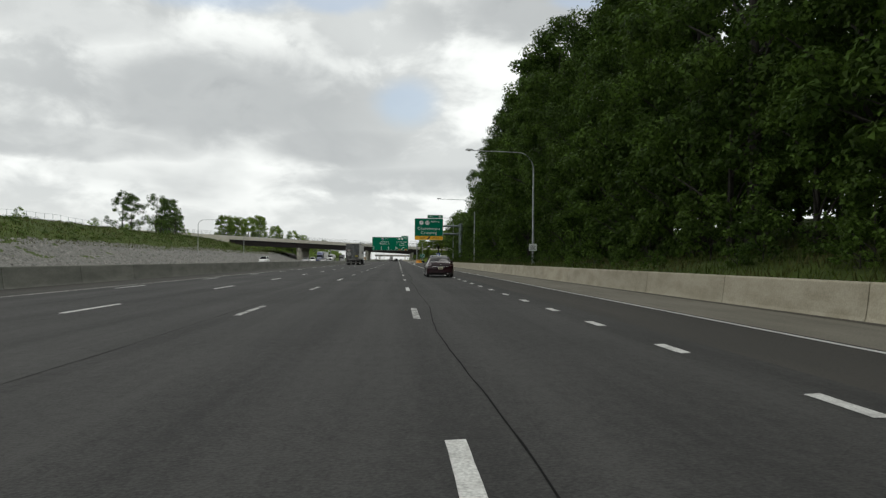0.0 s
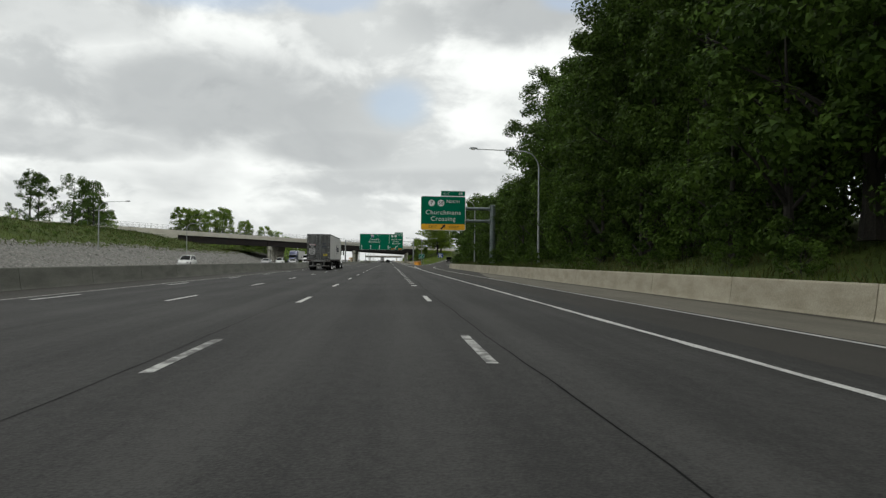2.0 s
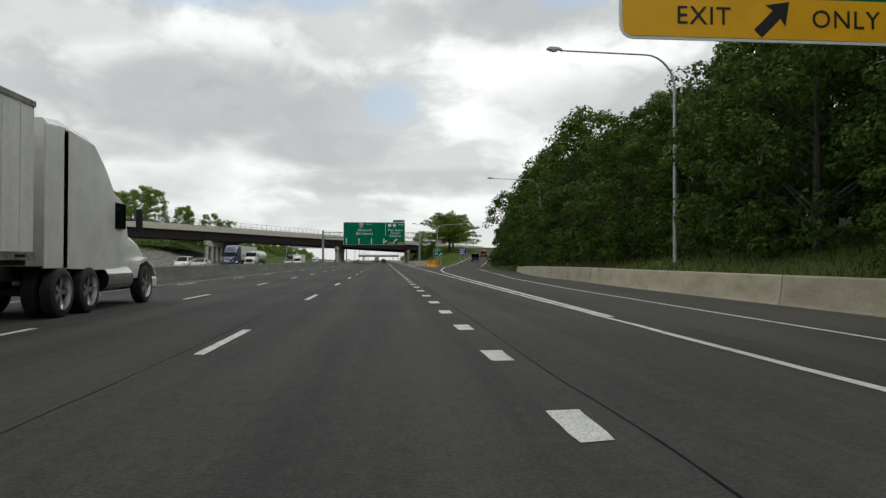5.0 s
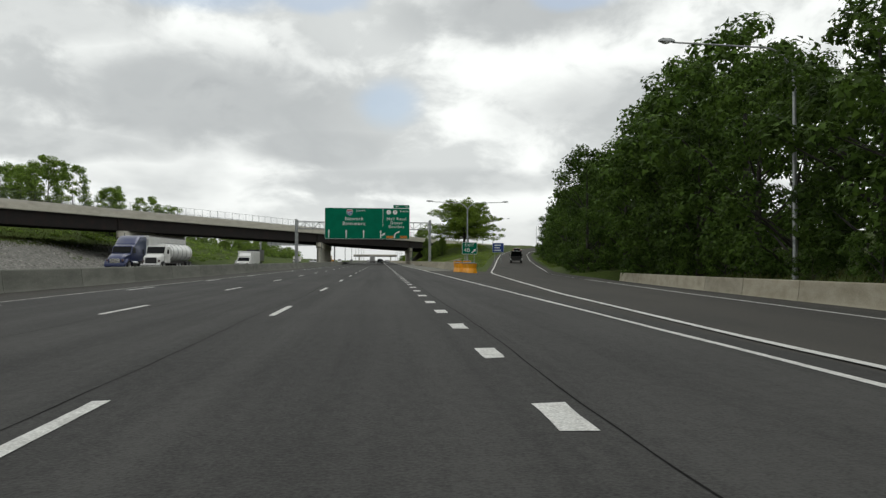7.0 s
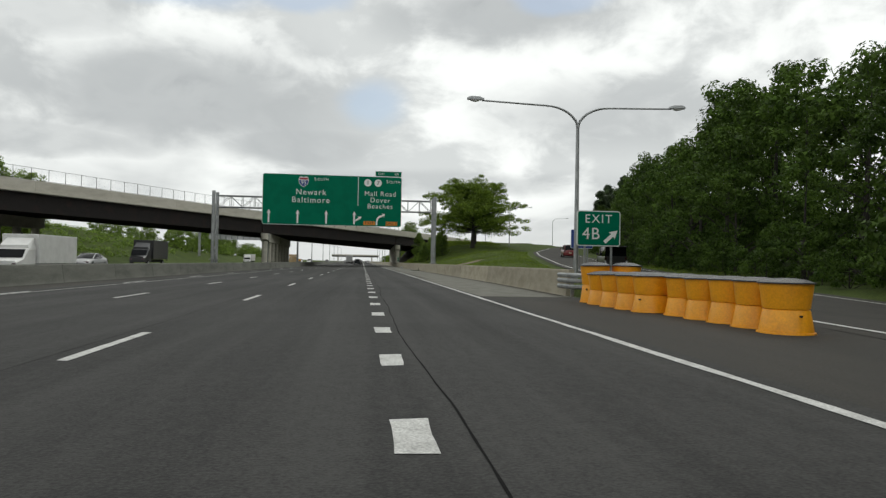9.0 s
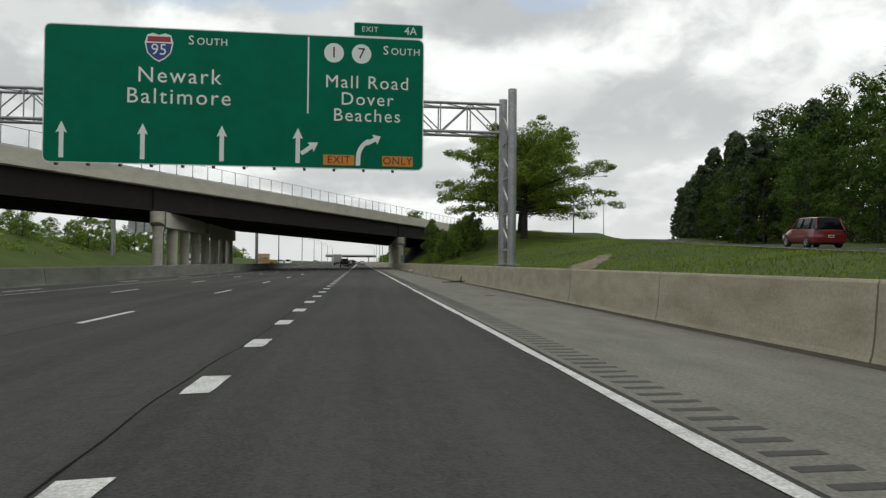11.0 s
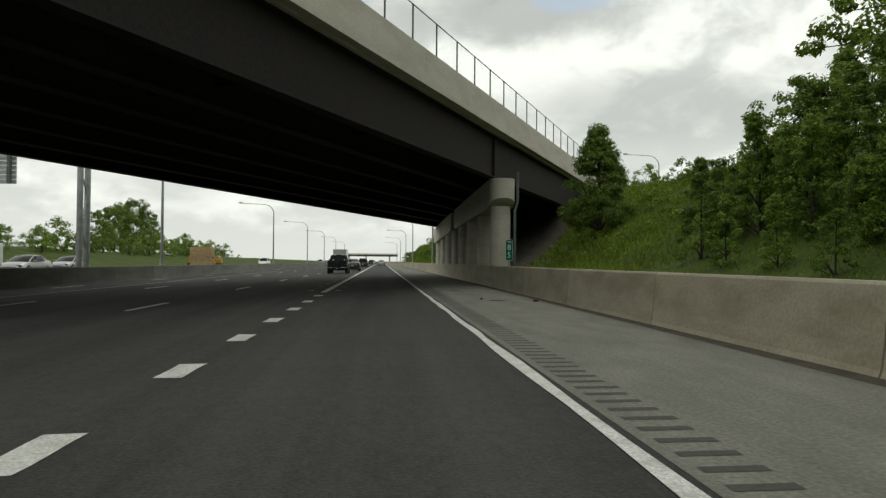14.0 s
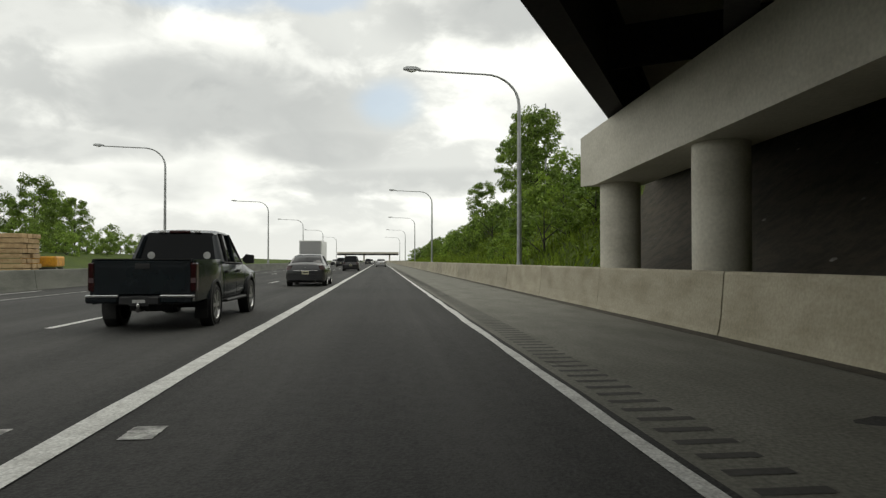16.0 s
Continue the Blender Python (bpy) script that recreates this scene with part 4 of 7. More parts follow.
def make_far_gantry():
    """The sign bridge over the opposite carriageway, seen from behind."""
    root = empty("sign_gantry", None, "galvanised sign gantry over the opposite carriageway, seen from behind", "sign gantry")
    y = 424.0
    for px in (-17.05, -41.5):
        for dy in (0.0, 1.1):
            part("post", Shape().tube([(px, y + dy, -0.1), (px, y + dy, 11.0)], 0.19, 14), GALV, root, smooth_faces=True)
            part("base_plate", Shape().box(px - 0.34, y + dy - 0.34, -0.05, px + 0.34, y + dy + 0.34, 0.08, 0.01), GALV_DARK, root)
        for i in range(5):
            a, b = (0.0, 1.1) if i % 2 else (1.1, 0.0)
            part("brace", Shape().tube([(px, y + a, 1.6 + i * 1.8), (px, y + b, 3.4 + i * 1.8)], 0.05, 6), GALV, root)
    truss(root, -41.5, -17.05, y, 8.3, 9.7, 1.1, 2.05)
    x0, x1, z0, z1 = -39.4, -21.75, 6.05, 10.9
    n = 16
    for i in range(n):
        a, b = z0 + (z1 - z0) * i / n, z0 + (z1 - z0) * (i + 1) / n
        part("panel_plank", Shape().box(x0, y + 1.62, a + 0.012, x1, y + 1.67, b - 0.012), SIGN_BACK, root)
    for x in np.arange(x1 - 0.35, x0, -1.45):
        part("stiffener", Shape().box(x - 0.06, y + 1.2, z0 + 0.02, x + 0.06, y + 1.62, z1 - 0.1, 0.005), GALV_DARK, root)


def make_exit_4b():
    y = 270.5
    root = empty("exit_sign", pose(9.0, y, 0), "small green exit sign with white arrow on two posts", "road sign")
    for x in (-0.55, 0.55):
        part("post", Shape().box(x - 0.035, 0.03, 0.0, x + 0.035, 0.1, 3.2), GALV, root)
    framed(root, "sign_panel", -0.9, 1.94, 0.9, 3.36, 0.0, SIGN_GREEN, 0.12, 0.04)
    lettering("EXIT", 0.48, SIGN_WHITE, root, -0.02, -0.02, 3.02, spacing=1.2)
    lettering("4B", 0.66, SIGN_WHITE, root, -0.32, -0.02, 2.42, spacing=1.1)
    arrow(root, turned_arrow(0.24, 2.1, 0.72, 0.07, 48), -0.02, SIGN_WHITE)


def make_mile_marker():
    root = empty("mile_marker", pose(8.0, 410.4, 0), "green mile marker plate on a thin post beside the column", "road sign")
    part("post", Shape().box(0.06, 0.03, 0.3, 0.12, 0.09, 2.3), GALV, root)
    framed(root, "sign_panel", -0.08, 1.25, 0.26, 2.24, 0.0, SIGN_GREEN, 0.04, 0.015)
    lettering("MILE", 0.12, SIGN_WHITE, root, 0.09, -0.02, 2.13)
    lettering("8", 0.36, SIGN_WHITE, root, 0.09, -0.02, 1.86)
    lettering("5", 0.36, SIGN_WHITE, root, 0.09, -0.02, 1.5)


def make_pole_sign():
    root = empty("notice_sign", pose(12.35, 64.75, 0), "small white notice plate strapped to a lamp post", "road sign")
    part("plate", panel_shape(-0.36, 2.1, 0.36, 2.75, 0.0, 0.04, 0.01), SIGN_WHITE, root)
    for k in range(5):
        part("bar", Shape().box(-0.28 + 0.03 * (k % 2), -0.006, 2.2 + k * 0.1, 0.27 - 0.05 * (k % 3), 0.0, 2.24 + k * 0.1), SIGN_BLACK, root)


def make_blue_sign():
    root = empty("service_sign", pose(16.9, 297.0, 0.9), "small blue road sign beside the ramp", "road sign")
    for x in (-0.5, 0.5):
        part("post", Shape().box(x - 0.04, 0.03, -0.4, x + 0.04, 0.1, 3.0), GALV, root)
    framed(root, "sign_panel", -0.9, 1.6, 0.9, 3.1, 0.0, SIGN_BLUE, 0.08, 0.03)
    for k in range(3):
        part("bar", Shape().box(-0.6, -0.016, 1.85 + k * 0.4, 0.45 - 0.2 * (k % 2), -0.009, 2.02 + k * 0.4), SIGN_WHITE, root)


make_exit_sign_cantilever()
make_gantry()
make_far_gantry()
make_exit_4b()
make_mile_marker()
make_pole_sign()
make_blue_sign()


# ---- street lamps ----
LAMP_GLASS = mat("lamp_lens", (0.5, 0.5, 0.48), 0.3, grain=0)


def make_lamp(reach=6.4, pole_h=10.2, rise=1.3, double=False):
    root = empty("street_lamp", None, "tall galvanised street lamp with a long curved arm", "street lamp", "street lamps")
    part("base", Shape().tube([(0, 0, -0.75), (0, 0, 0.12), (0, 0, 0.14), (0, 0, 0.5)], [0.2, 0.2, 0.15, 0.13], 12), GALV, root)
    part("pole", Shape().tube([(0, 0, 0.1), (0, 0, pole_h * 0.5), (0, 0, pole_h - 1.0)], [0.115, 0.095, 0.075], 12), GALV, root, smooth_faces=True)
    for side in ((-1, 1) if double else (-1,)):
        pts = []
        z0 = pole_h - 1.0
        for k in range(9):
            a = radians(90 * k / 8)
            pts.append((side * (1.5 * (1 - math.cos(a))), 0, z0 + (rise + 0.85) * math.sin(a)))
        tip = (side * (reach - 0.55), 0, z0 + rise + 0.95)
        pts.append(tip)
        part("arm", Shape().tube(pts, [0.07 - 0.0035 * k for k in range(len(pts))], 8), GALV, root, smooth_faces=True)
        head = Shape()
        x, z = tip[0], tip[2]
        head.loft([[(x + side * d, -w, z + 0.02), (x + side * d, w, z + 0.02), (x + side * d, w * 0.75, z + hh), (x + side * d, -w * 0.75, z + hh)]
                   for d, w, hh in ((-0.1, 0.05, 0.09), (0.1, 0.14, 0.15), (0.5, 0.16, 0.16), (0.66, 0.08, 0.1))])
        part("lamp_head", head, GALV, root, smooth_faces=True)
        lens = Shape().loft([[(x + side * d, -w, z - hh), (x + side * d, w, z - hh), (x + side * d, w, z + 0.018), (x + side * d, -w, z + 0.018)] for d, w, hh in ((0.12, 0.1, 0.02), (0.3, 0.12, 0.06), (0.5, 0.1, 0.02))])
        part("lens", lens, LAMP_GLASS, root)
    return root


lamp = make_lamp(6.4, 10.2, 0.85)
lamp.matrix_basis = pose(12.4, 65.0, 0.55)
for x, y, z, turn in ((12.6, 117.7, 0.55, 0), (13.1, 169.6, 0.55, 0), (17.7, 220.0, 0.2, 0), (12.4, 14.0, 0.55, 0)):
    copy_thing(lamp, pose(x, y, z, 0, 0, turn))
low_lamp = make_lamp(5.0, 8.4, 0.5)
low_lamp.matrix_basis = pose(8.1, 459.5, 0.6)
for x, y, z, turn in ((8.1, 511.5, 0.6, 0), (8.6, 563, 0.6, 0), (8.6, 615, 0.5, 0), (8.6, 668, 0.3, 0), (-13.8, 430, 0.7, 0), (-13.8, 482, 0.7, 0), (-13.8, 529, 0.7, 0), (-13.8, 573, 0.7, 0), (-13.8, 622, 0.7, 0), (-13.8, 680, 0.7, 0), (-50.0, 175, 1.9, 180), (-50.0, 226, 1.0, 180),
                      (32, 395, 5.0, 180), (60, 460, 7.2, 180), (40, 470, 7.2, 0)):
    copy_thing(low_lamp, pose(x, y, z, 0, 0, turn))
double_lamp = make_lamp(4.95, 8.3, 0.15, True)
double_lamp.matrix_basis = pose(9.15, 273.9, 0.0)
tagged(double_lamp, "galvanised street lamp with two arms curving out from one pole")


# ---- crash cushion at the gore ----
def barrel_shapes(r, h):
    base = Shape().tube([(0, 0, 0), (0, 0, 0.03), (0, 0, 0.035), (0, 0, h * 0.44), (0, 0, h * 0.47)], [r * 1.07, r * 1.06, r * 1.0, r * 0.86, r * 0.80], 20)
    top = Shape().tube([(0, 0, h * 0.465), (0, 0, h * 0.475), (0, 0, h * 0.93), (0, 0, h * 0.96)], [r * 0.78, r * 0.86, r * 0.98, r * 0.98], 20)
    lid = Shape().tube([(0, 0, h * 0.95), (0, 0, h * 0.975), (0, 0, h * 0.98), (0, 0, h * 1.03), (0, 0, h * 1.055)], [r * 1.06, r * 1.06, r * 0.98, r * 0.72, r * 0.3], 20)
    return base, top, lid


def make_barrel():
    root = empty("crash_barrel", None, "yellow plastic sand-filled crash barrel with a dark lid", "crash barrel", "crash barrels at the gore")
    b, t, l = barrel_shapes(0.47, 0.95)
    part("base", b, BARREL, root, smooth_faces=True)
    part("drum", t, BARREL, root, smooth_faces=True)
    part("lid", l, BARREL_LID, root, "dark weathered domed lid", True)
    plug = Shape()
    plug.tube([(0, -0.47, 0.33), (0, -0.42, 0.33)], 0.02, 8)
    part("plug", plug, SIGN_BLACK, root)
    return root


barrel = make_barrel()
barrel.matrix_basis = pose(7.35, 255.6, 0)
ROW = [(7.42, 256.65), (7.44, 257.65), (7.40, 258.65), (7.38, 259.65), (7.0, 260.75), (7.95, 260.75), (6.95, 261.8), (7.95, 261.8), (6.9, 262.85), (7.95, 262.85), (6.88, 263.9), (7.95, 263.9), (7.0, 265.0), (8.0, 265.0)]
for k, (x, y) in enumerate(ROW):
    m = pose(x, y, 0, random.uniform(-1.5, 1.5), random.uniform(-1.5, 1.5), random.uniform(0, 360))
    if k >= 12:
        m = m @ Matrix.Diagonal((1.0, 1.0, 1.27, 1))
    copy_thing(barrel, m)


def make_nose_rail():
    root = empty("guard_rail", pose(7.5, 268.6, 0), "short curved corrugated steel rail wrapped round the wall's end", "guard rail")
    for z0 in (0.30, 0.52, 0.72):
        s = Shape()
        rings = []
        for k in range(13):
            a = radians(-180 + k * 180 / 12)
            r = 0.62
            cx, cy = 0.2, 0.0
            c, sn = math.cos(a), math.sin(a)
            yy = cy + (r * sn if k not in (0, 12) else 1.6)
            rings.append([(cx + (r + d) * c, cy + (r + d) * sn * 1.5 + (0.9 if k in (0, 12) else 0), z0 + dz) for d, dz in ((0, 0), (0.05, 0.05), (0.05, 0.11), (0, 0.16), (-0.012, 0.16), (0.035, 0.11), (0.035, 0.05), (-0.012, 0))])
        s.loft(rings)
        part("rail", s, GALV, root)
    for a in (-150, -90, -30):
        part("rail_post", Shape().box(0.2 + 0.5 * math.cos(radians(a)) - 0.05, 0.75 * math.sin(radians(a)) - 0.05 + 0.1, -0.02, 0.2 + 0.5 * math.cos(radians(a)) + 0.05, 0.75 * math.sin(radians(a)) + 0.15, 0.85), GALV, root)


make_nose_rail()


# ---- trees ----
def leaf_mesh(name, rnd, centres, radii, per, size, material, flat=0.7):
    """Many small pointed leaves scattered over clumps, facing mostly outwards and up."""
    n = len(centres) * per
    c = np.repeat(np.array(centres), per, 0)
    r = np.repeat(np.array(radii), per)[:, None]
    d = rnd.normal(size=(n, 3))
    d /= np.linalg.norm(d, axis=1)[:, None]
    rad = rnd.uniform(0.25, 1.0, (n, 1)) ** 0.5
    p = c + d * r * rad * np.array([1, 1, flat])
    nrm = d + rnd.normal(size=(n, 3)) * 0.4 + np.array([0, 0, 0.45])
    nrm /= np.linalg.norm(nrm, axis=1)[:, None]
    a = np.cross(nrm, rnd.normal(size=(n, 3)))
    a /= np.linalg.norm(a, axis=1)[:, None]
    b = np.cross(nrm, a)
    s = size * rnd.uniform(0.6, 1.35, (n, 1))
    tri = np.stack([p - a * s * 0.75 - b * s * 0.68, p + a * s * 1.15, p - a * s * 0.55 + b * s * 0.74], 1)
    me = bpy.data.meshes.new(name)
    me.vertices.add(n * 3)
    me.vertices.foreach_set("co", tri.reshape(-1).astype(np.float32))
    me.loops.add(n * 3)
    me.loops.foreach_set("vertex_index", np.arange(n * 3, dtype=np.int32))
    me.polygons.add(n)
    me.polygons.foreach_set("loop_start", np.arange(0, n * 3, 3, dtype=np.int32))
    me.update(calc_edges=True)
    me.materials.append(material)
    return me


def make_tree(name, seed, tall, wide, clear, clumps, per, size, leaf, label, category="tree", group="", limbs=9, lump=0.30, top=0.55, trunk_r=None, cone=False, fill=1.0, flat=0.7):
    rnd = np.random.default_rng(seed)
    root = empty(name, None, label, category, group)
    tr = trunk_r or tall * 0.014 + 0.06
    lean = rnd.normal(size=2) * 0.02 * tall
    wood = Shape()
    spine = [(lean[0] * t * t, lean[1] * t * t, tall * 0.86 * t - (0.3 if t == 0 else 0)) for t in (0, 0.06, 0.25, 0.5, 0.75, 1.0)]
    wood.tube(spine, [tr * 1.5, tr * 1.05, tr * 0.85, tr * 0.6, tr * 0.35, tr * 0.1], 8)
    cs, rs = [], []
    crown_h = tall - clear
    for k in range(clumps):
        t = rnd.uniform(0, 1)
        zz = clear + crown_h * (t ** 0.85)
        u = (zz - clear) / crown_h
        env = math.sin(math.pi * min(1, max(0.0, u * (1 - top * 0.35) + 0.16))) ** 0.7
        if cone:
            env = min(1.0, u * 6 + 0.45) * (1 - u) ** 0.75 + 0.05
        ang = rnd.uniform(0, 2 * math.pi)
        bulge = 1 + lump * math.sin(3 * ang + seed) * math.cos(5 * u + seed * 1.7) + rnd.normal() * 0.07
        rr = wide * env * bulge * rnd.uniform(0.35, 1.0) ** 0.5
        cs.append((rr * math.cos(ang) + lean[0] * u, rr * math.sin(ang) + lean[1] * u, zz))
        rs.append(wide * rnd.uniform(0.16, 0.30) * fill)
    far = sorted(range(clumps), key=lambda i: -math.hypot(cs[i][0], cs[i][1]))[:limbs * 3:3]
    for i in far:
        x, y, z = cs[i]
        zb = max(clear * 0.75, z - math.hypot(x, y) * rnd.uniform(0.5, 0.9))
        f = min(0.95, zb / (tall * 0.86))
        r0 = tr * (1 - f) * 0.42 + 0.02
        wood.tube([(lean[0] * f * f, lean[1] * f * f, zb), (x * 0.5, y * 0.5, zb + (z - zb) * 0.62), (x * 0.95, y * 0.95, z)], [r0, r0 * 0.6, 0.015], 6)
    part("trunk", wood, BARK, root, "grey-brown bark trunk with limbs")
    ob = new("crown", leaf_mesh("crown", rnd, cs, rs, per, size, leaf, flat))
    ob.parent = root
    tagged(ob, "crown of many small leaves")
    return root


def scatter(protos, spots):
    """Places copies of the trees in turn; the first use of each one moves the tree itself."""
    used = set()
    for k, (x, y, z, s, p) in enumerate(spots):
        src = protos[p % len(protos)]
        m = pose(x, y, z - 0.15, 0, 0, random.uniform(0, 360)) @ Matrix.Diagonal((s, s, s * random.uniform(0.92, 1.1), 1))
        if p % len(protos) not in used:
            used.add(p % len(protos))
            src.matrix_basis = m
        else:
            c = copy_thing(src, Matrix.Identity(4))
            c.matrix_basis = m
    for i, src in enumerate(protos):
        if i not in used:
            for o in (*src.children_recursive, src):
                bpy.data.objects.remove(o)


WOOD = "tall leafy green tree at the edge of the roadside wood"
tall_trees = [make_tree("tree", 11 + k, 21 + k % 3, 5.2, 2.0, 116, 205, 0.14, LEAF, WOOD, group="roadside wood", fill=1.0) for k in range(4)]
back_trees = [make_tree("tree", 21 + k, 21 + k % 2, 5.2, 2.0, 84, 80, 0.22, LEAF, "tall leafy tree deeper in the roadside wood", group="roadside wood") for k in range(2)]
mid_trees = [make_tree("tree", 31 + k, 12, 3.9, 0.2, 66, 95, 0.14, LEAF, "dense leafy green tree in the roadside wood", group="roadside wood", lump=0.25) for k in range(4)]
thick_trees = [make_tree("tree", 41 + k, 12, 3.9, 0.2, 58, 98, 0.155, LEAF, "leafy tree in the thick of the roadside wood", group="roadside wood", lump=0.25) for k in range(2)]
spots_tall, spots_back, spots_mid, spots_thick, spots_pine = [], [], [], [], []
for k in range(33):
    y = -10 + k * 7.0 + random.uniform(-1.5, 1.5)
    spots_tall.append(((16.9 if y < 111 else 18.2 if y < 130 else 20.5 + max(0, y - 175) * 0.1) + random.uniform(-0.8, 1.2), y, height(20.5, y), random.uniform(0.82, 0.96) if y < 74 else random.uniform(0.95, 1.15) if y < 111 else random.uniform(0.92, 1.04) if y < 130 else random.uniform(0.50, 0.60) if y < 170 else random.uniform(0.48, 0.58) if y < 196 else random.uniform(0.42, 0.48), k))
    spots_back.append(((23.0 if y < 132 else 25.5) + random.uniform(-1, 1), y + 3.5, height(24, y), random.uniform(1.0, 1.2) if y < 130 else random.uniform(0.55, 0.7), k + 1))
for k in range(40):
    y = -12 + k * 6.2 + random.uniform(-1.2, 1.2)
    x = max(15.2 + random.uniform(-0.5, 1.2) + max(0, (y - 175) * 0.1), lerp_table(WALL_A, y) + 3.0)
    spots_mid.append((x, y, height(x, y), random.uniform(0.6, 1.0) if y < 185 else random.uniform(0.9, 1.2), k))
for k in range(11):
    y = 92 + k * 4.6
    spots_mid.append((20.6 + random.uniform(-0.8, 0.8), y, height(20.6, y), random.uniform(1.2, 1.45), k + 1))
for k in range(15):
    y = 138 + k * 6.0
    x = 20.0 + max(0, (y - 175) * 0.1)
    spots_mid.append((x, y, height(x, y), random.uniform(0.95, 1.12), k + 2))
for k in range(27):
    y = -8 + k * 8.5
    spots_thick.append((24.5 + random.uniform(-1, 1), y, height(24.5, y), 1.05, k))
for k in range(16):
    y = -4 + k * 8.0
    spots_thick.append((29.5 + random.uniform(-1, 1), y, height(29.5, y), random.uniform(1.05, 1.25), k))
for k in range(14):
    y = 128 + k * 6.0
    x = 27.5 + max(0, (y - 175) * 0.1) + random.uniform(-1, 1)
    spots_thick.append((x, y, height(x, y), random.uniform(1.0, 1.15), k))
for k in range(44):
    y = 236 + k * 5.8
    rx = lerp_table(RAMP_X, y)
    for d, s in ((9.0, 1.1 if y < 249 else 1.15 if y < 268 else 0.92 if 292 < y < 316 else 0.74), (14.5, 1.42 if y < 249 else 1.48 if y < 268 else 1.35 if 292 < y < 318 else 1.1), (21, 1.45)):
        x = rx + d + random.uniform(-1.2, 1.2)
        if y < 262:
            x = max(x, lerp_table(WALL_A, y) + 3.2)
        if y > 395:
            if d < 14 or (d < 20 and k % 2):
                spots_pine.append((x, y, s * random.uniform(0.95, 1.3)))
        elif d < 20 or k % 2:
            (spots_mid if d < 14 else spots_thick).append((x, y + random.uniform(-2, 2), height(x, y), s * random.uniform(0.8, 1.12), k + int(d)))
spots_tall.append((20.8, 145.0, height(20.8, 145.0), 1.06, 2))
scatter(tall_trees, spots_tall)
scatter(back_trees, spots_back)
for k, (x, y, s) in enumerate(((-75.5, 232, 1.05), (-81, 236, 1.2), (-71, 224, 0.75), (-88, 233, 1.1), (-79, 243, 1.1), (-73, 217, 0.6), (-94, 241, 1.2))):
    spots_mid.append((x, y, height(x, y), s, k))
scatter(mid_trees, spots_mid)
scatter(thick_trees, spots_thick)

OAK = "broad oak tree with spreading boughs standing on the grass mound"


def make_oak(seed, tall, wide, clear, boughs, per, trunk_r):
    """An oak whose leaves lie in flat layers along wide boughs."""
    rnd = np.random.default_rng(seed)
    root = empty("oak_tree", None, OAK, "tree", "oaks on the mound")
    wood = Shape()
    spine = [(0.05 * math.sin(3 * t) * tall * 0.3, 0, tall * 0.8 * t - (0.4 if t == 0 else 0)) for t in (0, 0.05, 0.15, 0.3, 0.6, 1.0)]
    wood.tube(spine, [trunk_r * 1.5, trunk_r * 1.1, trunk_r, trunk_r * 0.8, trunk_r * 0.42, 0.04], 10)
    cs, rs = [], []
    for k in range(boughs):
        u = (k + 0.5) / boughs
        zb = clear + (tall * 0.74 - clear) * u ** 1.15
        ang = k * 2.39996 + rnd.normal() * 0.25
        far = wide * (1 - 0.55 * u ** 2.4) * rnd.uniform(0.74, 1.06)
        rise = far * (0.08 + 0.52 * u) + rnd.normal() * 0.25
        bend = rnd.normal() * 0.22
        pts = []
        for f in (0.0, 0.3, 0.6, 0.85, 1.0):
            q = ang + bend * f
            pts.append((far * f * math.cos(q), far * f * math.sin(q), zb + rise * f ** 0.8 - 0.09 * far * max(0, f - 0.6)))
        r0 = trunk_r * (0.30 - 0.16 * u)
        wood.tube(pts, [r0, r0 * 0.75, r0 * 0.5, r0 * 0.28, 0.012], 6)
        for f in np.linspace(0.24, 1.03, 11):
            q = ang + bend * f + rnd.normal() * 0.13 / max(f, 0.3)
            x, y = far * f * math.cos(q), far * f * math.sin(q)
            z = zb + rise * f ** 0.8 - 0.09 * far * max(0, f - 0.6) + rnd.uniform(-0.25, 0.6)
            cs.append((x, y, z))
            rs.append(wide * rnd.uniform(0.065, 0.14) * (1.1 if f < 0.8 else 0.85))
    for k in range(boughs):
        u = rnd.uniform(0.12, 1.0)
        q, rr = rnd.uniform(0, 6.28), wide * 0.55 * (1 - 0.6 * u) * rnd.uniform(0.2, 1.0)
        cs.append((rr * math.cos(q), rr * math.sin(q), clear + 0.6 + (tall - clear - 1.6) * u))
        rs.append(wide * rnd.uniform(0.12, 0.18))
    part("trunk", wood, BARK, root, "dark grey-brown bark trunk with spreading boughs")
    ob = new("crown", leaf_mesh("crown", rnd, cs, rs, per, 0.115, LEAF_OAK, 0.55))
    ob.parent = root
    tagged(ob, "layered crown of many small leaves")
    return root


oak = make_oak(5, 14.7, 11.2, 3.1, 44, 160, 0.43)
oak.matrix_basis = pose(21.8, 383.0, height(21.8, 383.0) - 0.1, 0, 0, 40)
oak_small = make_oak(8, 13.0, 8.2, 3.4, 34, 140, 0.34)
oak_small.matrix_basis = pose(24.5, 397.0, height(24.5, 397.0) - 0.1)

wood_shrubs = [make_tree("shrub", 55 + k, 3.2, 1.9, 0.1, 30, 60, 0.105, LEAF, "dense dark green shrub at the foot of the wood", "shrub", "wood edge shrubs", limbs=4, trunk_r=0.05) for k in range(3)]
shrubs = [make_tree("shrub", 51 + k, 3.2, 1.9, 0.1, 28, 44, 0.11, LEAF_SHRUB, "leafy green shrub on the embankment", "shrub", "embankment shrubs", limbs=4, trunk_r=0.05) for k in range(3)]
small_trees = [make_tree("tree", 71 + k, 10.5, 3.2, 0.4, 85, 100, 0.14, LEAF_SHRUB, "young leafy green tree on the embankment", "tree", "embankment trees", limbs=6, top=0.8, trunk_r=0.14, fill=1.1) for k in range(3)]
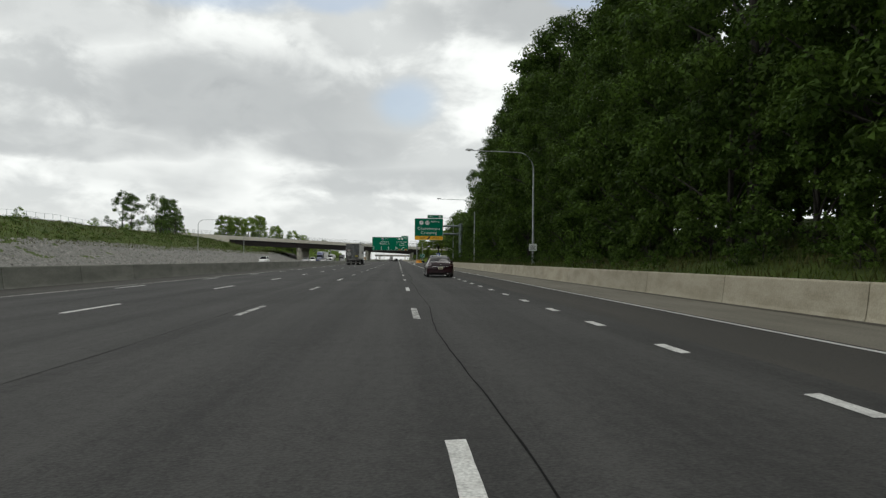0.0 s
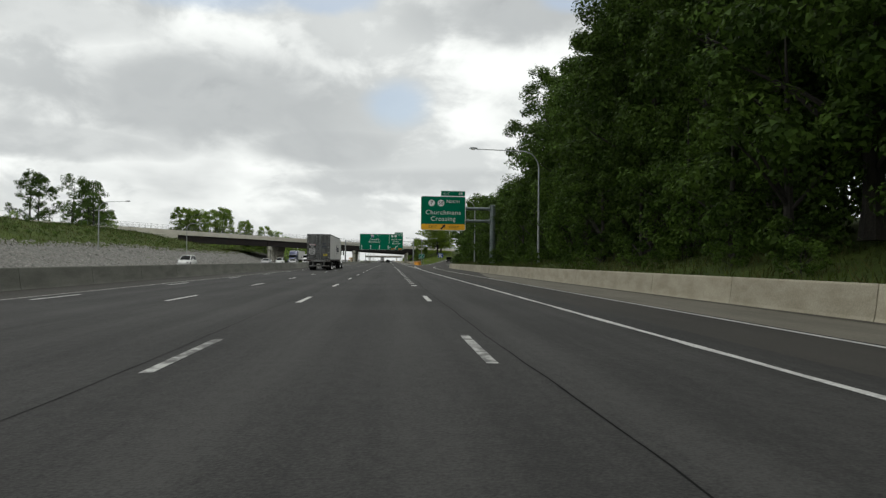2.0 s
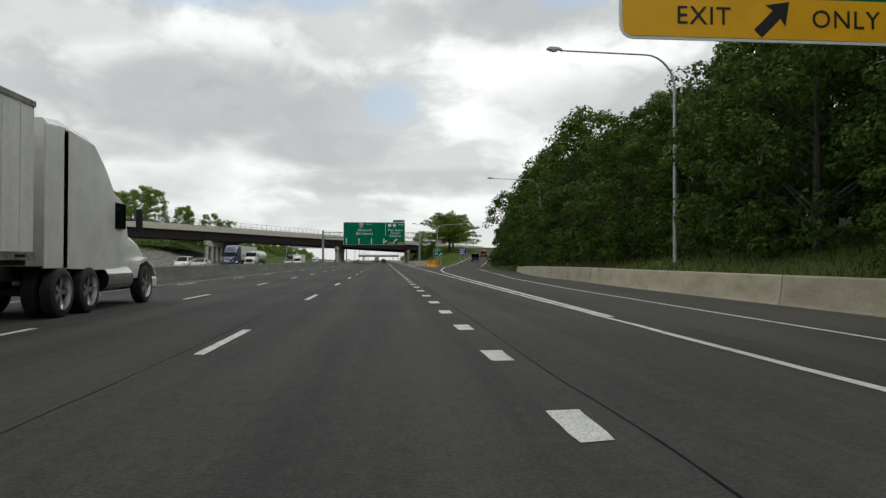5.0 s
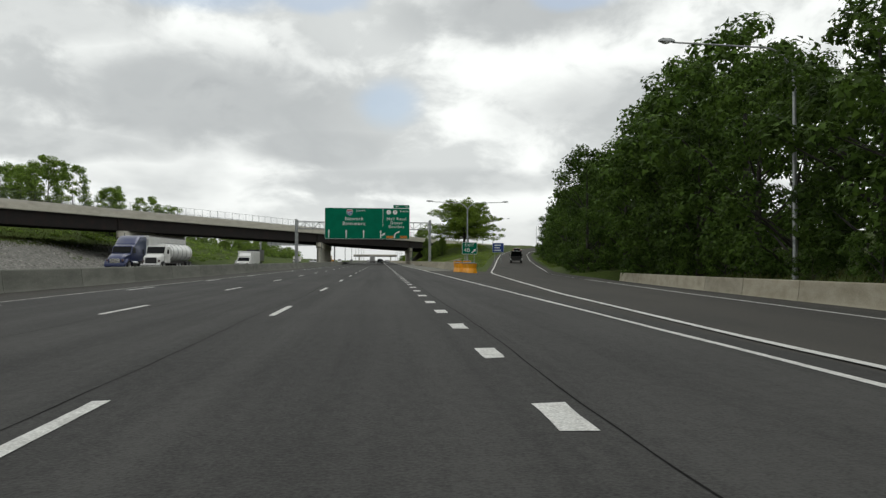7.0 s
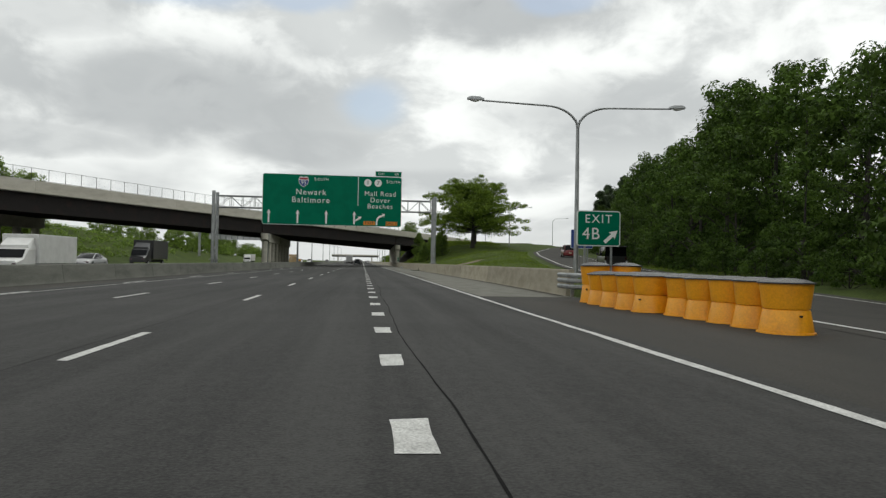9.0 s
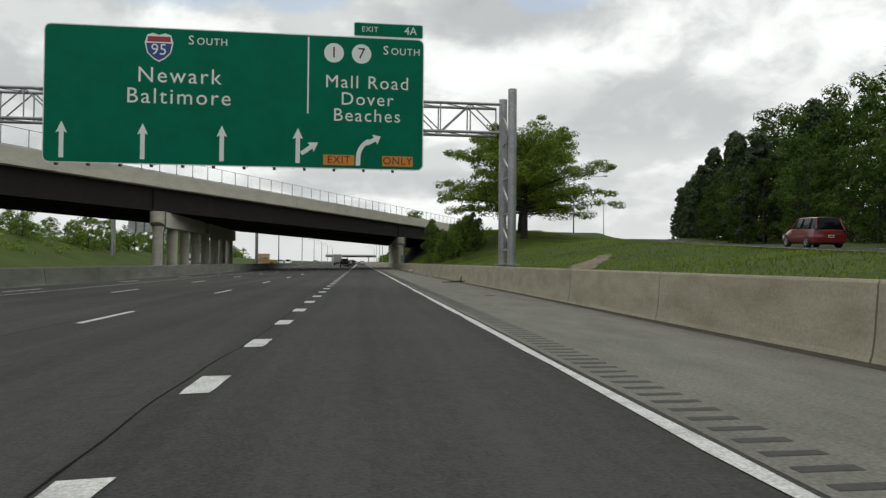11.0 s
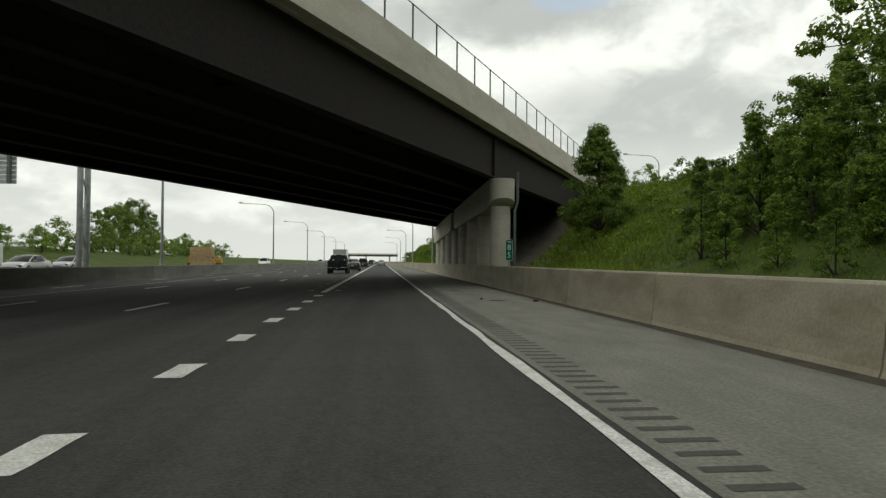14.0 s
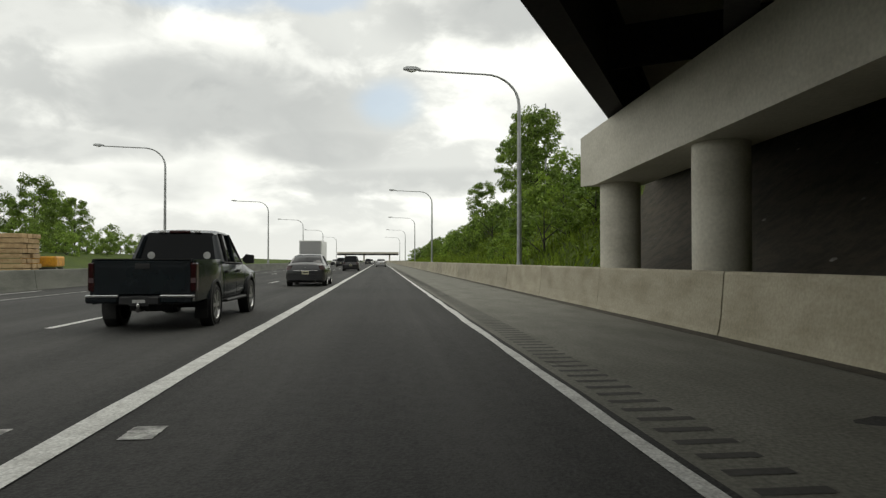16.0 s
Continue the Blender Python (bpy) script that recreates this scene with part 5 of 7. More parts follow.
young = make_tree("tree", 88, 5.5, 1.95, 0.3, 150, 170, 0.062, LEAF_SHRUB, "slender conical young tree beside the overpass", "tree", limbs=8, trunk_r=0.15, cone=True, lump=0.12)
young.matrix_basis = pose(13.4, 413.3, height(13.4, 413.3) - 0.1)
spots = []
for k in range(42):
    y = -10 + k * 6.0
    x = max(14.6 + random.uniform(-0.9, 0.9), lerp_table(WALL_A, y) + random.uniform(1.6, 3.2))
    spots.append((x, y, height(x, y), random.uniform(0.45, 0.95), k))
for k in range(30):
    y = -8 + k * 5.6 + random.uniform(-0.8, 0.8)
    x = random.uniform(11.4, 13.6)
    spots.append((x, y, height(x, y), random.uniform(0.22, 0.5), k))
for k in range(32):
    y = 240 + k * 3.0
    x = max(lerp_table(RAMP_X, y) + random.uniform(5.8, 7.6), lerp_table(WALL_A, y) + 2.0 if y < 256 else 0)
    spots.append((x, y, height(x, y), random.uniform(0.45, 1.0), k))
scatter(wood_shrubs, spots)
spots = []
for k in range(40):
    y = random.uniform(318, 450)
    x = -50 - 14 * random.random() + max(0, y - 350) * 0.05
    if y > BR_Y0 + BR_K * x + 40:
        spots.append((x, y, height(x, y), random.uniform(0.9, 1.7), k))
for k in range(26):
    y = random.uniform(398, 440)
    x = random.uniform(12.5, 24)
    if not (BR_Y0 + BR_K * x - 2.5 < y) and k % 4:
        spots.append((x, y, height(x, y), random.uniform(0.22, 0.55), k))
for k in range(96):
    y = 458 + 180 * random.random() ** 1.5
    x = random.uniform(9.3, 22)
    if y > BR_Y0 + BR_K * x + 37:
        spots.append((x, y, height(x, y), random.uniform(0.4, 1.1), k))
for k in range(22):
    y, x = random.uniform(40, 260), random.uniform(-92, -67)
    if y < BR_Y0 + BR_K * x - 14:
        spots.append((x, y, height(x, y), random.uniform(0.4, 1.1), k))
for k in range(12):
    y, x = random.uniform(400, 700), random.uniform(-75, -52)
    spots.append((x, y, height(x, y), random.uniform(0.5, 1.3), k))
for k in range(50):
    y = 425 + k * 4.2
    x = -47.5 + random.uniform(-3.5, 2.5) - max(0, y - 520) * 0.05
    spots.append((x, y, height(x, y), random.uniform(0.8, 1.45) if k % 5 else 1.7, k))
scatter(shrubs, spots)
spots = [(15.0, 398.0, 0, 0.38, 0), (13.6, 396.0, 0, 0.31, 1), (15.6, 392.0, 0, 0.31, 2), (14.2, 389.0, 0, 0.25, 0), (17.0, 398.0, 0, 0.40, 1), (12.6, 392.0, 0, 0.2, 1), (13.0, 399.5, 0, 0.24, 2), (15.0, 486.0, 0, 0.7, 1), (16.5, 495.0, 0, 0.88, 2), (18, 508, 0, 0.85, 0), (17, 530, 0, 0.7, 1),
         (-78, 610, 0, 1.5, 1), (-84, 616, 0, 1.65, 2), (-89, 606, 0, 1.3, 0), (-58, 540, 0, 1.0, 1), (-60, 560, 0, 1.2, 2), (-70, 600, 0, 1.2, 0), (-62, 480, 0, 0.8, 0),
         (-91, 284, 0, 0.85, 0), (-98, 290, 0, 0.9, 1), (-84, 330, 0, 0.45, 1), (-66, 330, 0, 1.3, 0), (-72, 336, 0, 1.25, 1), (-79, 345, 0, 1.25, 2), (-60, 345, 0, 0.9, 1), (-53, 347, 0, 1.0, 0), (-48.5, 348, 0, 0.95, 2), (-86, 352, 0, 1.35, 2), (-70, 350, 0, 1.25, 2), (-62, 352, 0, 0.95, 0), (-76, 326, 0, 1.2, 1), (-83, 334, 0, 1.3, 0)]
scatter(small_trees, [(x, y, height(x, y), s, p) for x, y, z, s, p in spots])
saplings = [make_tree("tree", 61 + k, 5.0, 1.25, 0.15, 60, 75, 0.07, LEAF_SHRUB, "slender young green tree on the embankment", "tree", "embankment saplings", limbs=5, trunk_r=0.06, cone=True, lump=0.2) for k in range(3)]
spots = []
for k in range(46):
    x, y = random.uniform(10.6, 17.0), random.uniform(382, 399)
    if y < BR_Y0 + BR_K * x - 13:
        spots.append((x, y, height(x, y), random.uniform(0.35, 0.6) + 0.06 * (x - 10.6), k))
scatter(saplings, spots)
pines = [make_tree("pine_tree", 91 + k, 13, 3.0, 0.8, 84, 95, 0.19, NEEDLE, "dark green pine tree beside the ramp", "tree", "pines beside the ramp", limbs=8, trunk_r=0.16, cone=True) for k in range(2)]
spots_pine += [(47, 374, 0.8), (50, 381, 0.95), (53, 388, 0.85), (43, 365, 0.9), (58, 398, 1.0), (51, 369, 1.15), (60, 382, 1.2), (56, 376, 1.3), (95, 474, 1.4), (98, 484, 1.2), (93, 455, 1.5)]
scatter(pines, [(x, y, height(x, y), s, k) for k, (x, y, s) in enumerate(spots_pine)])


# ---- vehicles ----
GLASS = mat("car_glass", (0.004, 0.005, 0.006), 0.04, grain=0, spec=0.12)
GLASS_RED = mat("tail_lamp_red", (0.030, 0.003, 0.004), 0.12, grain=0, spec=0.6)
GLASS_CLEAR = mat("lamp_clear", (0.11, 0.075, 0.08), 0.14, grain=0, spec=0.6)
AMBER = mat("lamp_amber", (0.55, 0.16, 0.01), 0.2, grain=0)
RUBBER = mat("tyre_rubber", (0.014, 0.014, 0.014), 0.85, second=(0.022, 0.021, 0.02), scale=6, grain=40)
BLACK_TRIM = mat("black_plastic", (0.016, 0.016, 0.017), 0.6, grain=40)
CHROME = mat("chrome", (0.62, 0.62, 0.62), 0.18, 1.0, grain=0)
ALLOY = mat("alloy_rim", (0.48, 0.48, 0.48), 0.32, 0.85, grain=20, grain_amt=0.1)
MAROON = mat("maroon_paint", (0.021, 0.0035, 0.0075), 0.2, 0.0, second=(0.016, 0.003, 0.006), scale=3, grain=0, coat=0.25, spec=0.3)
NAVY = mat("blue_grey_paint", (0.010, 0.016, 0.020), 0.26, 0.1, second=(0.008, 0.012, 0.016), scale=2, grain=0, coat=0.25, spec=0.35)
BLACK_PAINT = mat("black_paint", (0.010, 0.010, 0.011), 0.3, 0.2, grain=0, coat=0.6)
CHARCOAL = mat("charcoal_paint", (0.035, 0.035, 0.038), 0.3, 0.4, grain=0, coat=0.6)
SILVER = mat("silver_paint", (0.32, 0.32, 0.32), 0.35, 0.6, grain=0, coat=0.5)
WHITE_PAINT = mat("white_paint", (0.66, 0.66, 0.64), 0.35, second=(0.58, 0.58, 0.56), scale=1.5, grain=0, coat=0.3)
RED_PAINT = mat("red_paint", (0.16, 0.012, 0.012), 0.32, 0.2, grain=0, coat=0.6)
BLUE_PAINT = mat("blue_paint", (0.02, 0.03, 0.10), 0.32, 0.2, grain=0, coat=0.6)
TRAILER_SIDE = mat("trailer_side_white", (0.66, 0.66, 0.64), 0.45, second=(0.55, 0.55, 0.535), scale=1.2, stretch=(1, 2.2, 0.35), grain=8, grain_amt=0.06, lo=0.4, hi=0.7)
TRAILER_STEEL = mat("trailer_door_steel", (0.13, 0.133, 0.13), 0.45, 0.5, second=(0.05, 0.05, 0.047), scale=1.3, stretch=(1.6, 1, 0.4), grain=10, lo=0.35, hi=0.65)
CHASSIS = mat("chassis_black", (0.02, 0.019, 0.018), 0.8, second=(0.035, 0.03, 0.026), scale=3, grain=18)
INK = mat("dark_ink", (0.02, 0.022, 0.035), 0.7, grain=0, spec=0.1)
INK_FADED = mat("faded_ink", (0.05, 0.055, 0.075), 0.7, grain=0, spec=0.1)
RAIL = mat("trailer_rail", (0.22, 0.22, 0.215), 0.5, 0.5, second=(0.13, 0.12, 0.11), scale=2, grain=10)
PLATE = mat("licence_plate", (0.55, 0.52, 0.38), 0.5, grain=0)
STICKER = mat("white_sticker", (0.55, 0.55, 0.54), 0.6, second=(0.42, 0.42, 0.41), scale=6, grain=0)
YELLOW_STICKER = mat("yellow_sticker", (0.50, 0.40, 0.02), 0.6, grain=0)
TIMBER = mat("sawn_timber", (0.42, 0.30, 0.16), 0.85, second=(0.33, 0.22, 0.11), scale=3, grain=25, obj_rand=0.1)
DIGGER = mat("machine_yellow", (0.62, 0.30, 0.015), 0.5, second=(0.45, 0.2, 0.015), scale=2, grain=15)


def lathe(profile, seg=24, caps=False):
    """A turned shape about the x axis, from (x, radius) pairs."""
    s = Shape()
    s.loft([[(x, r * math.cos(2 * math.pi * k / seg), r * math.sin(2 * math.pi * k / seg)) for k in range(seg)] for x, r in profile], True, caps)
    return s


def make_wheel(parent, x, y, r, w, side, rim_mat, spokes=5, dual=False, dish=0.03):
    """A wheel whose outer face looks to side (-1 left, 1 right)."""
    prof = [(-w / 2, r * 0.70), (-w / 2, r * 0.9), (-w * 0.38, r * 0.985), (0, r), (w * 0.38, r * 0.985), (w / 2, r * 0.9), (w / 2, r * 0.70)]
    wheel = link_mesh("wheel", lathe(prof), RUBBER, parent, smooth_faces=True)
    wheel.matrix_basis = pose(x, y, r)
    o = side * (w / 2 - dish)
    rim_m = ALLOY if rim_mat is None else rim_mat
    link_mesh("rim", lathe([(o - side * 0.06, r * 0.68), (o + side * dish, r * 0.735), (o + side * dish, r * 0.69), (o - side * 0.02, r * 0.65)]), rim_m, wheel, smooth_faces=True)
    link_mesh("brake_disc", lathe([(o - side * 0.06, r * 0.68), (o - side * 0.065, r * 0.05), (o - side * 0.07, r * 0.02)]), BLACK_TRIM, wheel)
    sp = Shape()
    for k in range(spokes):
        a = 2 * math.pi * k / spokes
        c, s = math.cos(a), math.sin(a)
        pts = []
        for xx, rr, hw in ((o + side * 0.022, r * 0.1, r * 0.075), (o + side * 0.012, r * 0.70, r * 0.125)):
            pts.append((xx, rr * c - hw * s, rr * s + hw * c))
            pts.append((xx, rr * c + hw * s, rr * s - hw * c))
        back = [(p[0] - side * 0.035, p[1], p[2]) for p in pts]
        sp.add(pts + back, [(0, 1, 3, 2), (4, 6, 7, 5), (0, 4, 5, 1), (1, 5, 7, 3), (3, 7, 6, 2), (2, 6, 4, 0)])
    sp.add(*_shape_parts(lathe([(o - side * 0.03, r * 0.16), (o + side * 0.02, r * 0.15), (o + side * 0.025, r * 0.02)], 14)))
    link_mesh("spoke", sp, rim_m, wheel)
    return wheel


def _shape_parts(s):
    return s.v, s.f


def body_ring(y, wl, wm, wb, zs, zm, zb, zt, crown=0.025):
    half = [(wl, zs), (wm * 0.985, zs + 0.1), (wm, zm - 0.06), (wm * 0.992, zm + 0.06), (wb, zb), (wb * 0.93, (zb + zt) / 2 + 0.02), (wb * 0.75, zt), (wb * 0.35, zt + crown * 0.8)]
    return [(-x, y, z) for x, z in half] + [(0, y, zt + crown)] + [(x, y, z) for x, z in reversed(half)]


def make_car(name, label, paint, kind="sedan", rim=None, group="", plate=True, detail=True, tail="red"):
    """A passenger car at the origin with its rear at y = 0, pointing along +y."""
    root = empty(name, None, label, "car", group)
    suv = kind == "suv"
    L, W, H = (4.6, 1.86, 1.68) if suv else (4.78, 1.82, 1.45)
    h = W / 2
    zb = 1.02 if suv else 0.94          # belt line
    deck = 1.0 if suv else 1.06         # boot lid
    zs = 0.26 if suv else 0.2
    st = [(0.0, 0.60, 0.86, 0.80, 0.34, 0.56, 0.72, 0.78), (0.06, 0.78, 0.93, 0.87, 0.27, 0.58, 0.86, 0.96), (0.22, 0.86, 0.97, 0.89, 0.22, 0.6, 0.93, deck), (0.55, 0.90, 0.99, 0.91, zs, 0.6, zb, deck), (1.0, 0.92, 1.0, 0.93, zs, 0.6, zb, deck - 0.02),
          (1.9, 0.93, 1.0, 0.94, zs, 0.6, zb, zb), (2.9, 0.93, 1.0, 0.94, zs, 0.6, zb - 0.02, zb - 0.02), (3.35, 0.92, 1.0, 0.93, zs, 0.6, zb - 0.04, zb), (3.9, 0.90, 0.985, 0.88, 0.2, 0.58, 0.84, 0.91), (4.4, 0.84, 0.93, 0.78, 0.22, 0.54, 0.72, 0.8),
          (4.68, 0.74, 0.82, 0.66, 0.26, 0.5, 0.62, 0.68), (4.78, 0.6, 0.7, 0.55, 0.32, 0.46, 0.55, 0.58)]
    k = L / 4.78
    body = Shape().loft([body_ring(y * k, a * h, b * h, c * h, d, e, f, g) for y, a, b, c, d, e, f, g in st])
    part("body", body, paint, root, smooth_faces=True)
    # cabin glass
    cab = [(0.12, 0.80, 0.995, 0.80), (0.42, 0.80, 1.0, 0.67), (0.75, 0.80, 1.0, 0.665), (2.6, 0.8, 1.0, 0.67), (2.75, 0.82, 1.0, 0.69), (3.45, 0.84, 0.99, 0.80)] if suv else \
          [(0.62, 0.84, 0.99, 0.80), (1.0, 0.86, 1.0, 0.72), (1.42, 0.86, 1.0, 0.655), (1.9, 0.86, 1.0, 0.65), (2.45, 0.86, 1.0, 0.655), (2.9, 0.86, 1.0, 0.72), (3.45, 0.86, 0.99, 0.82)]
    roof = [deck, H - 0.03, H, H - 0.01, H - 0.05, zb + 0.01] if suv else [deck, H - 0.175, H - 0.045, H, H - 0.035, H - 0.19, zb + 0.0]
    rings = []
    for (y, wb, q, wr), zr in zip(cab, roof):
        y *= k
        base = zb - 0.04
        rings.append([(-wb * 1.06 * h, y, base), (-wr * h, y, max(zr - 0.05, base + 0.01)), (-wr * 0.9 * h, y, zr), (0, y, zr + 0.015), (wr * 0.9 * h, y, zr), (wr * h, y, max(zr - 0.05, base + 0.01)), (wb * 1.06 * h, y, base)])
    part("window_glass", Shape().loft(rings), GLASS, root, "dark tinted window glass", True)
    top = Shape()
    rr = []
    for i in (range(1, len(rings) - 1) if suv else range(2, 5)):
        r = rings[i]
        rr.append([(p[0] * 1.02, p[1], p[2] + 0.008) for p in r[1:6]] + [(p[0] * 0.98, p[1], p[2] - 0.03) for p in reversed(r[1:6])])
    top.loft(rr)
    part("roof", top, paint, root, smooth_faces=True)
    for sx in (0, -1):
        j = 1 if sx == 0 else 5
        chains = ((0, 1), (len(rings) - 1, len(rings) - 2)) if suv else ((0, 1, 2), (6, 5, 4))
        for i, chain in enumerate(chains):
            pts = [Vector(rings[c][j]) for c in chain]
            pts[0].z = max(pts[0].z, zb - 0.02)
            part("pillar", Shape().tube(pts, [0.045 if i == 0 else 0.036] * len(pts), 8), paint, root, smooth_faces=True)
        if not suv:
            sg = -1 if sx == 0 else 1
            off = Vector((sg * 0.010, 0, 0.004))
            r0, r1, r2 = rings[0], rings[1], rings[2]
            jb, jt = (0, 1) if sx == 0 else (6, 5)
            cp = [Vector(q) + off for q in (r0[jb], r1[jb], r2[jt], r1[jt], r0[jt])]
            deep = [q - off * 2.5 for q in cp]
            part("quarter_panel", Shape().loft([cp, deep]), paint, root)
        mid = 2.42 * k if not suv else 2.1 * k
        wr = 0.65 * h
        sgn = -1 if sx == 0 else 1
        part("door_pillar", Shape().tube([(sgn * h * 0.925, mid, zb - 0.05), (sgn * (wr + 0.015), mid - 0.12, H - 0.07)], 0.035, 6), BLACK_TRIM, root)
        if suv:
            part("door_pillar", Shape().tube([(sgn * h * 0.9, 1.0 * k, zb - 0.05), (sgn * (wr + 0.015), 0.95 * k, H - 0.07)], 0.05, 6), BLACK_TRIM, root)
        # mirror, handles, door seams, sill
        m = Shape().loft([[(sgn * (h + a), 3.08 * k + b, zb + 0.02 + c) for a, b, c in ring] for ring in
                          ([(0.0, -0.03, 0.0), (0.0, 0.06, 0.0), (0.0, 0.06, 0.1), (0.0, -0.03, 0.1)], [(0.08, -0.06, -0.02), (0.08, 0.07, -0.01), (0.08, 0.07, 0.13), (0.08, -0.06, 0.14)], [(0.2, -0.05, 0.0), (0.2, 0.04, 0.01), (0.2, 0.04, 0.11), (0.2, -0.05, 0.12)])])
        part("mirror", m, paint, root, smooth_faces=True)
        if detail:
            for y in (1.62 * k, 2.72 * k):
                part("door_handle", Shape().box(sgn * h * 0.985 - 0.02, y - 0.1, zb - 0.17, sgn * h * 0.985 + 0.02, y + 0.1, zb - 0.125, 0.012), paint, root)
            for y in (1.3 * k, 2.44 * k, 3.38 * k):
                part("door_seam", Shape().box(sgn * h * 0.999 - 0.002, y - 0.004, 0.34, sgn * h * 0.999 + 0.002, y + 0.004, zb - 0.12), BLACK_TRIM, root)
            part("sill_strip", Shape().box(sgn * h * 0.955 - 0.012, 1.35 * k, 0.235, sgn * h * 0.955 + 0.012, 3.35 * k, 0.26), CHROME, root)
    for y in (0.98 * k, 3.74 * k):
        for sgn in (-1, 1):
            arch = lathe([(sgn * (h * 0.80), 0.378), (sgn * (h * 0.985), 0.378), (sgn * (h * 0.985), 0.345)], 28)
            a = part("wheel_arch", arch, RUBBER, root)
            a.matrix_basis = pose(0, y, 0.335)
            make_wheel(root, sgn * (h - 0.105), y, 0.335, 0.22, sgn, rim, 5)
    # rear end
    for sgn in (-1, 1):
        low = [(0.70, 0.012, 0.765), (0.85, 0.035, 0.75), (0.93, 0.10, 0.752), (0.955, 0.17, 0.78)]
        high = [(0.66, 0.04, 0.945), (0.78, 0.06, 0.95), (0.865, 0.13, 0.95), (0.895, 0.21, 0.94)]
        rows_ = []
        for (xa, ya_, za), (xb_, yb_, zb_) in zip(low, high):
            rows_.append([(sgn * (xa * h + 0.012), ya_ - 0.022, za), (sgn * (xb_ * h + 0.012), yb_ - 0.022, zb_), (sgn * (xb_ * h - 0.06), yb_ + 0.05, zb_), (sgn * (xa * h - 0.06), ya_ + 0.05, za)])
        tl = part("tail_lamp", Shape().loft(rows_), GLASS_RED if tail == "red" else GLASS_CLEAR, root, smooth_faces=True)
        if tail != "red":
            for f0, f1, tone in ((0.02, 0.10, GLASS_RED), (0.30, 0.38, CHROME), (0.44, 0.62, GLASS_RED), (0.66, 0.72, CHROME), (0.90, 0.98, BLACK_TRIM)):
                band = [[tuple(Vector(r[a]).lerp(Vector(r[b]), f) + Vector((0.003 * sgn, -0.004, 0))) for a, b, f in ((0, 1, f0), (0, 1, f1), (3, 2, f1), (3, 2, f0))] for r in rows_[:3]]
                part("lamp_band", Shape().loft(band), tone, tl)
        head = Shape().box(min(sgn * 0.45 * h, sgn * 0.85 * h), L - 0.35, 0.58, max(sgn * 0.45 * h, sgn * 0.85 * h), L - 0.12, 0.72, 0.03)
        part("headlamp", head, GLASS_CLEAR, root)
    part("bumper", Shape().loft([[(-a * h, y, 0.30), (a * h, y, 0.30), (a * h, y, 0.52), (-a * h, y, 0.52)] for y, a in ((-0.045, 0.6), (-0.02, 0.84), (0.1, 0.955), (0.3, 0.985))]), paint, root, smooth_faces=True)
    part("bumper_strip", Shape().box(-0.8 * h, -0.035, 0.27, 0.8 * h, 0.1, 0.33, 0.01), BLACK_TRIM, root)
    part("boot_strip", Shape().box(-0.58 * h, -0.012, 0.70, 0.58 * h, 0.02, 0.725, 0.006), CHROME if not suv else paint, root)
    if plate:
        pl = part("licence_plate", Shape().box(-0.155, -0.03, 0.545, 0.155, 0.0, 0.695, 0.008), PLATE, root)
        part("plate_bar", Shape().box(-0.11, -0.036, 0.595, 0.11, -0.031, 0.65), SIGN_BLACK, pl)
    part("exhaust", Shape().tube([(0.5 * h, -0.02, 0.26), (0.5 * h, 0.3, 0.26)], 0.035, 10), CHROME, root)
    if not suv:
        part("badge", Shape().prism([(0, 0.885), (0.045, 0.855), (0, 0.825), (-0.045, 0.855)], "y", -0.012, 0.02), CHROME, root)
        part("brake_lamp", Shape().box(-0.16, 0.66 * k, deck + 0.01, 0.16, 0.72 * k, deck + 0.03), GLASS_RED, root)
    part("underbody", Shape().box(-0.8 * h, 0.3, 0.16, 0.8 * h, L - 0.35, 0.3), CHASSIS, root)
    return root


red_car = make_car("sedan", "dark maroon saloon car with clear tail lamps and alloy wheels", MAROON, "sedan", None, "", True, True, "clear")
red_car.matrix_basis = pose(2.44, 45.85, 0, 0, 0, 0.6)
dark_sedan = make_car("sedan", "charcoal saloon car in the next lane", CHARCOAL, "sedan", None, "traffic on the motorway")
dark_sedan.matrix_basis = pose(-1.35, 461.0, 0)
black_suv = make_car("suv", "black sport utility car driving ahead", BLACK_PAINT, "suv", None, "traffic on the motorway", detail=False)
black_suv.matrix_basis = pose(-1.3, 507, 0)
silver_sedan = make_car("sedan", "silver saloon car far ahead", SILVER, "sedan", None, "traffic on the motorway", detail=False)
silver_sedan.matrix_basis = pose(2.1, 552, 0)
white_suv = make_car("suv", "white sport utility car in the traffic", WHITE_PAINT, "suv", None, "traffic on the motorway", detail=False)
white_suv.matrix_basis = pose(-29.0, 236.6, 0, 0, 0, 180)
red_suv = make_car("suv", "dark red sport utility car climbing the ramp", RED_PAINT, "suv", None, "", detail=False)
red_suv.matrix_basis = pose(27.0, 333.0, lerp_table(RAMP_Z, 333) + 0.02, 2.4, 0, -11)
for x, y, turn in ((-20.5, 640, 180), (-1.8, 640, 0), (-5.4, 560, 0), (-9.0, 690, 0)):
    copy_thing(black_suv, pose(x, y, 0.0, 0, 0, turn))
for x, y, turn in ((-24.5, 228, 180), (-24.0, 434, 180), (-26.5, 447, 180), (-25.0, 312, 180), (-27.5, 208, 180), (-5.5, 620, 0), (1.9, 700, 0), (-9.1, 600, 0)):
    copy_thing(silver_sedan, pose(x, y, 0.0, 0, 0, turn))
for x, y, turn in ((-21.0, 520, 180), (-28, 560, 180), (-1.8, 720, 0), (-30.5, 160, 180)):
    copy_thing(white_suv, pose(x, y, 0.0, 0, 0, turn))
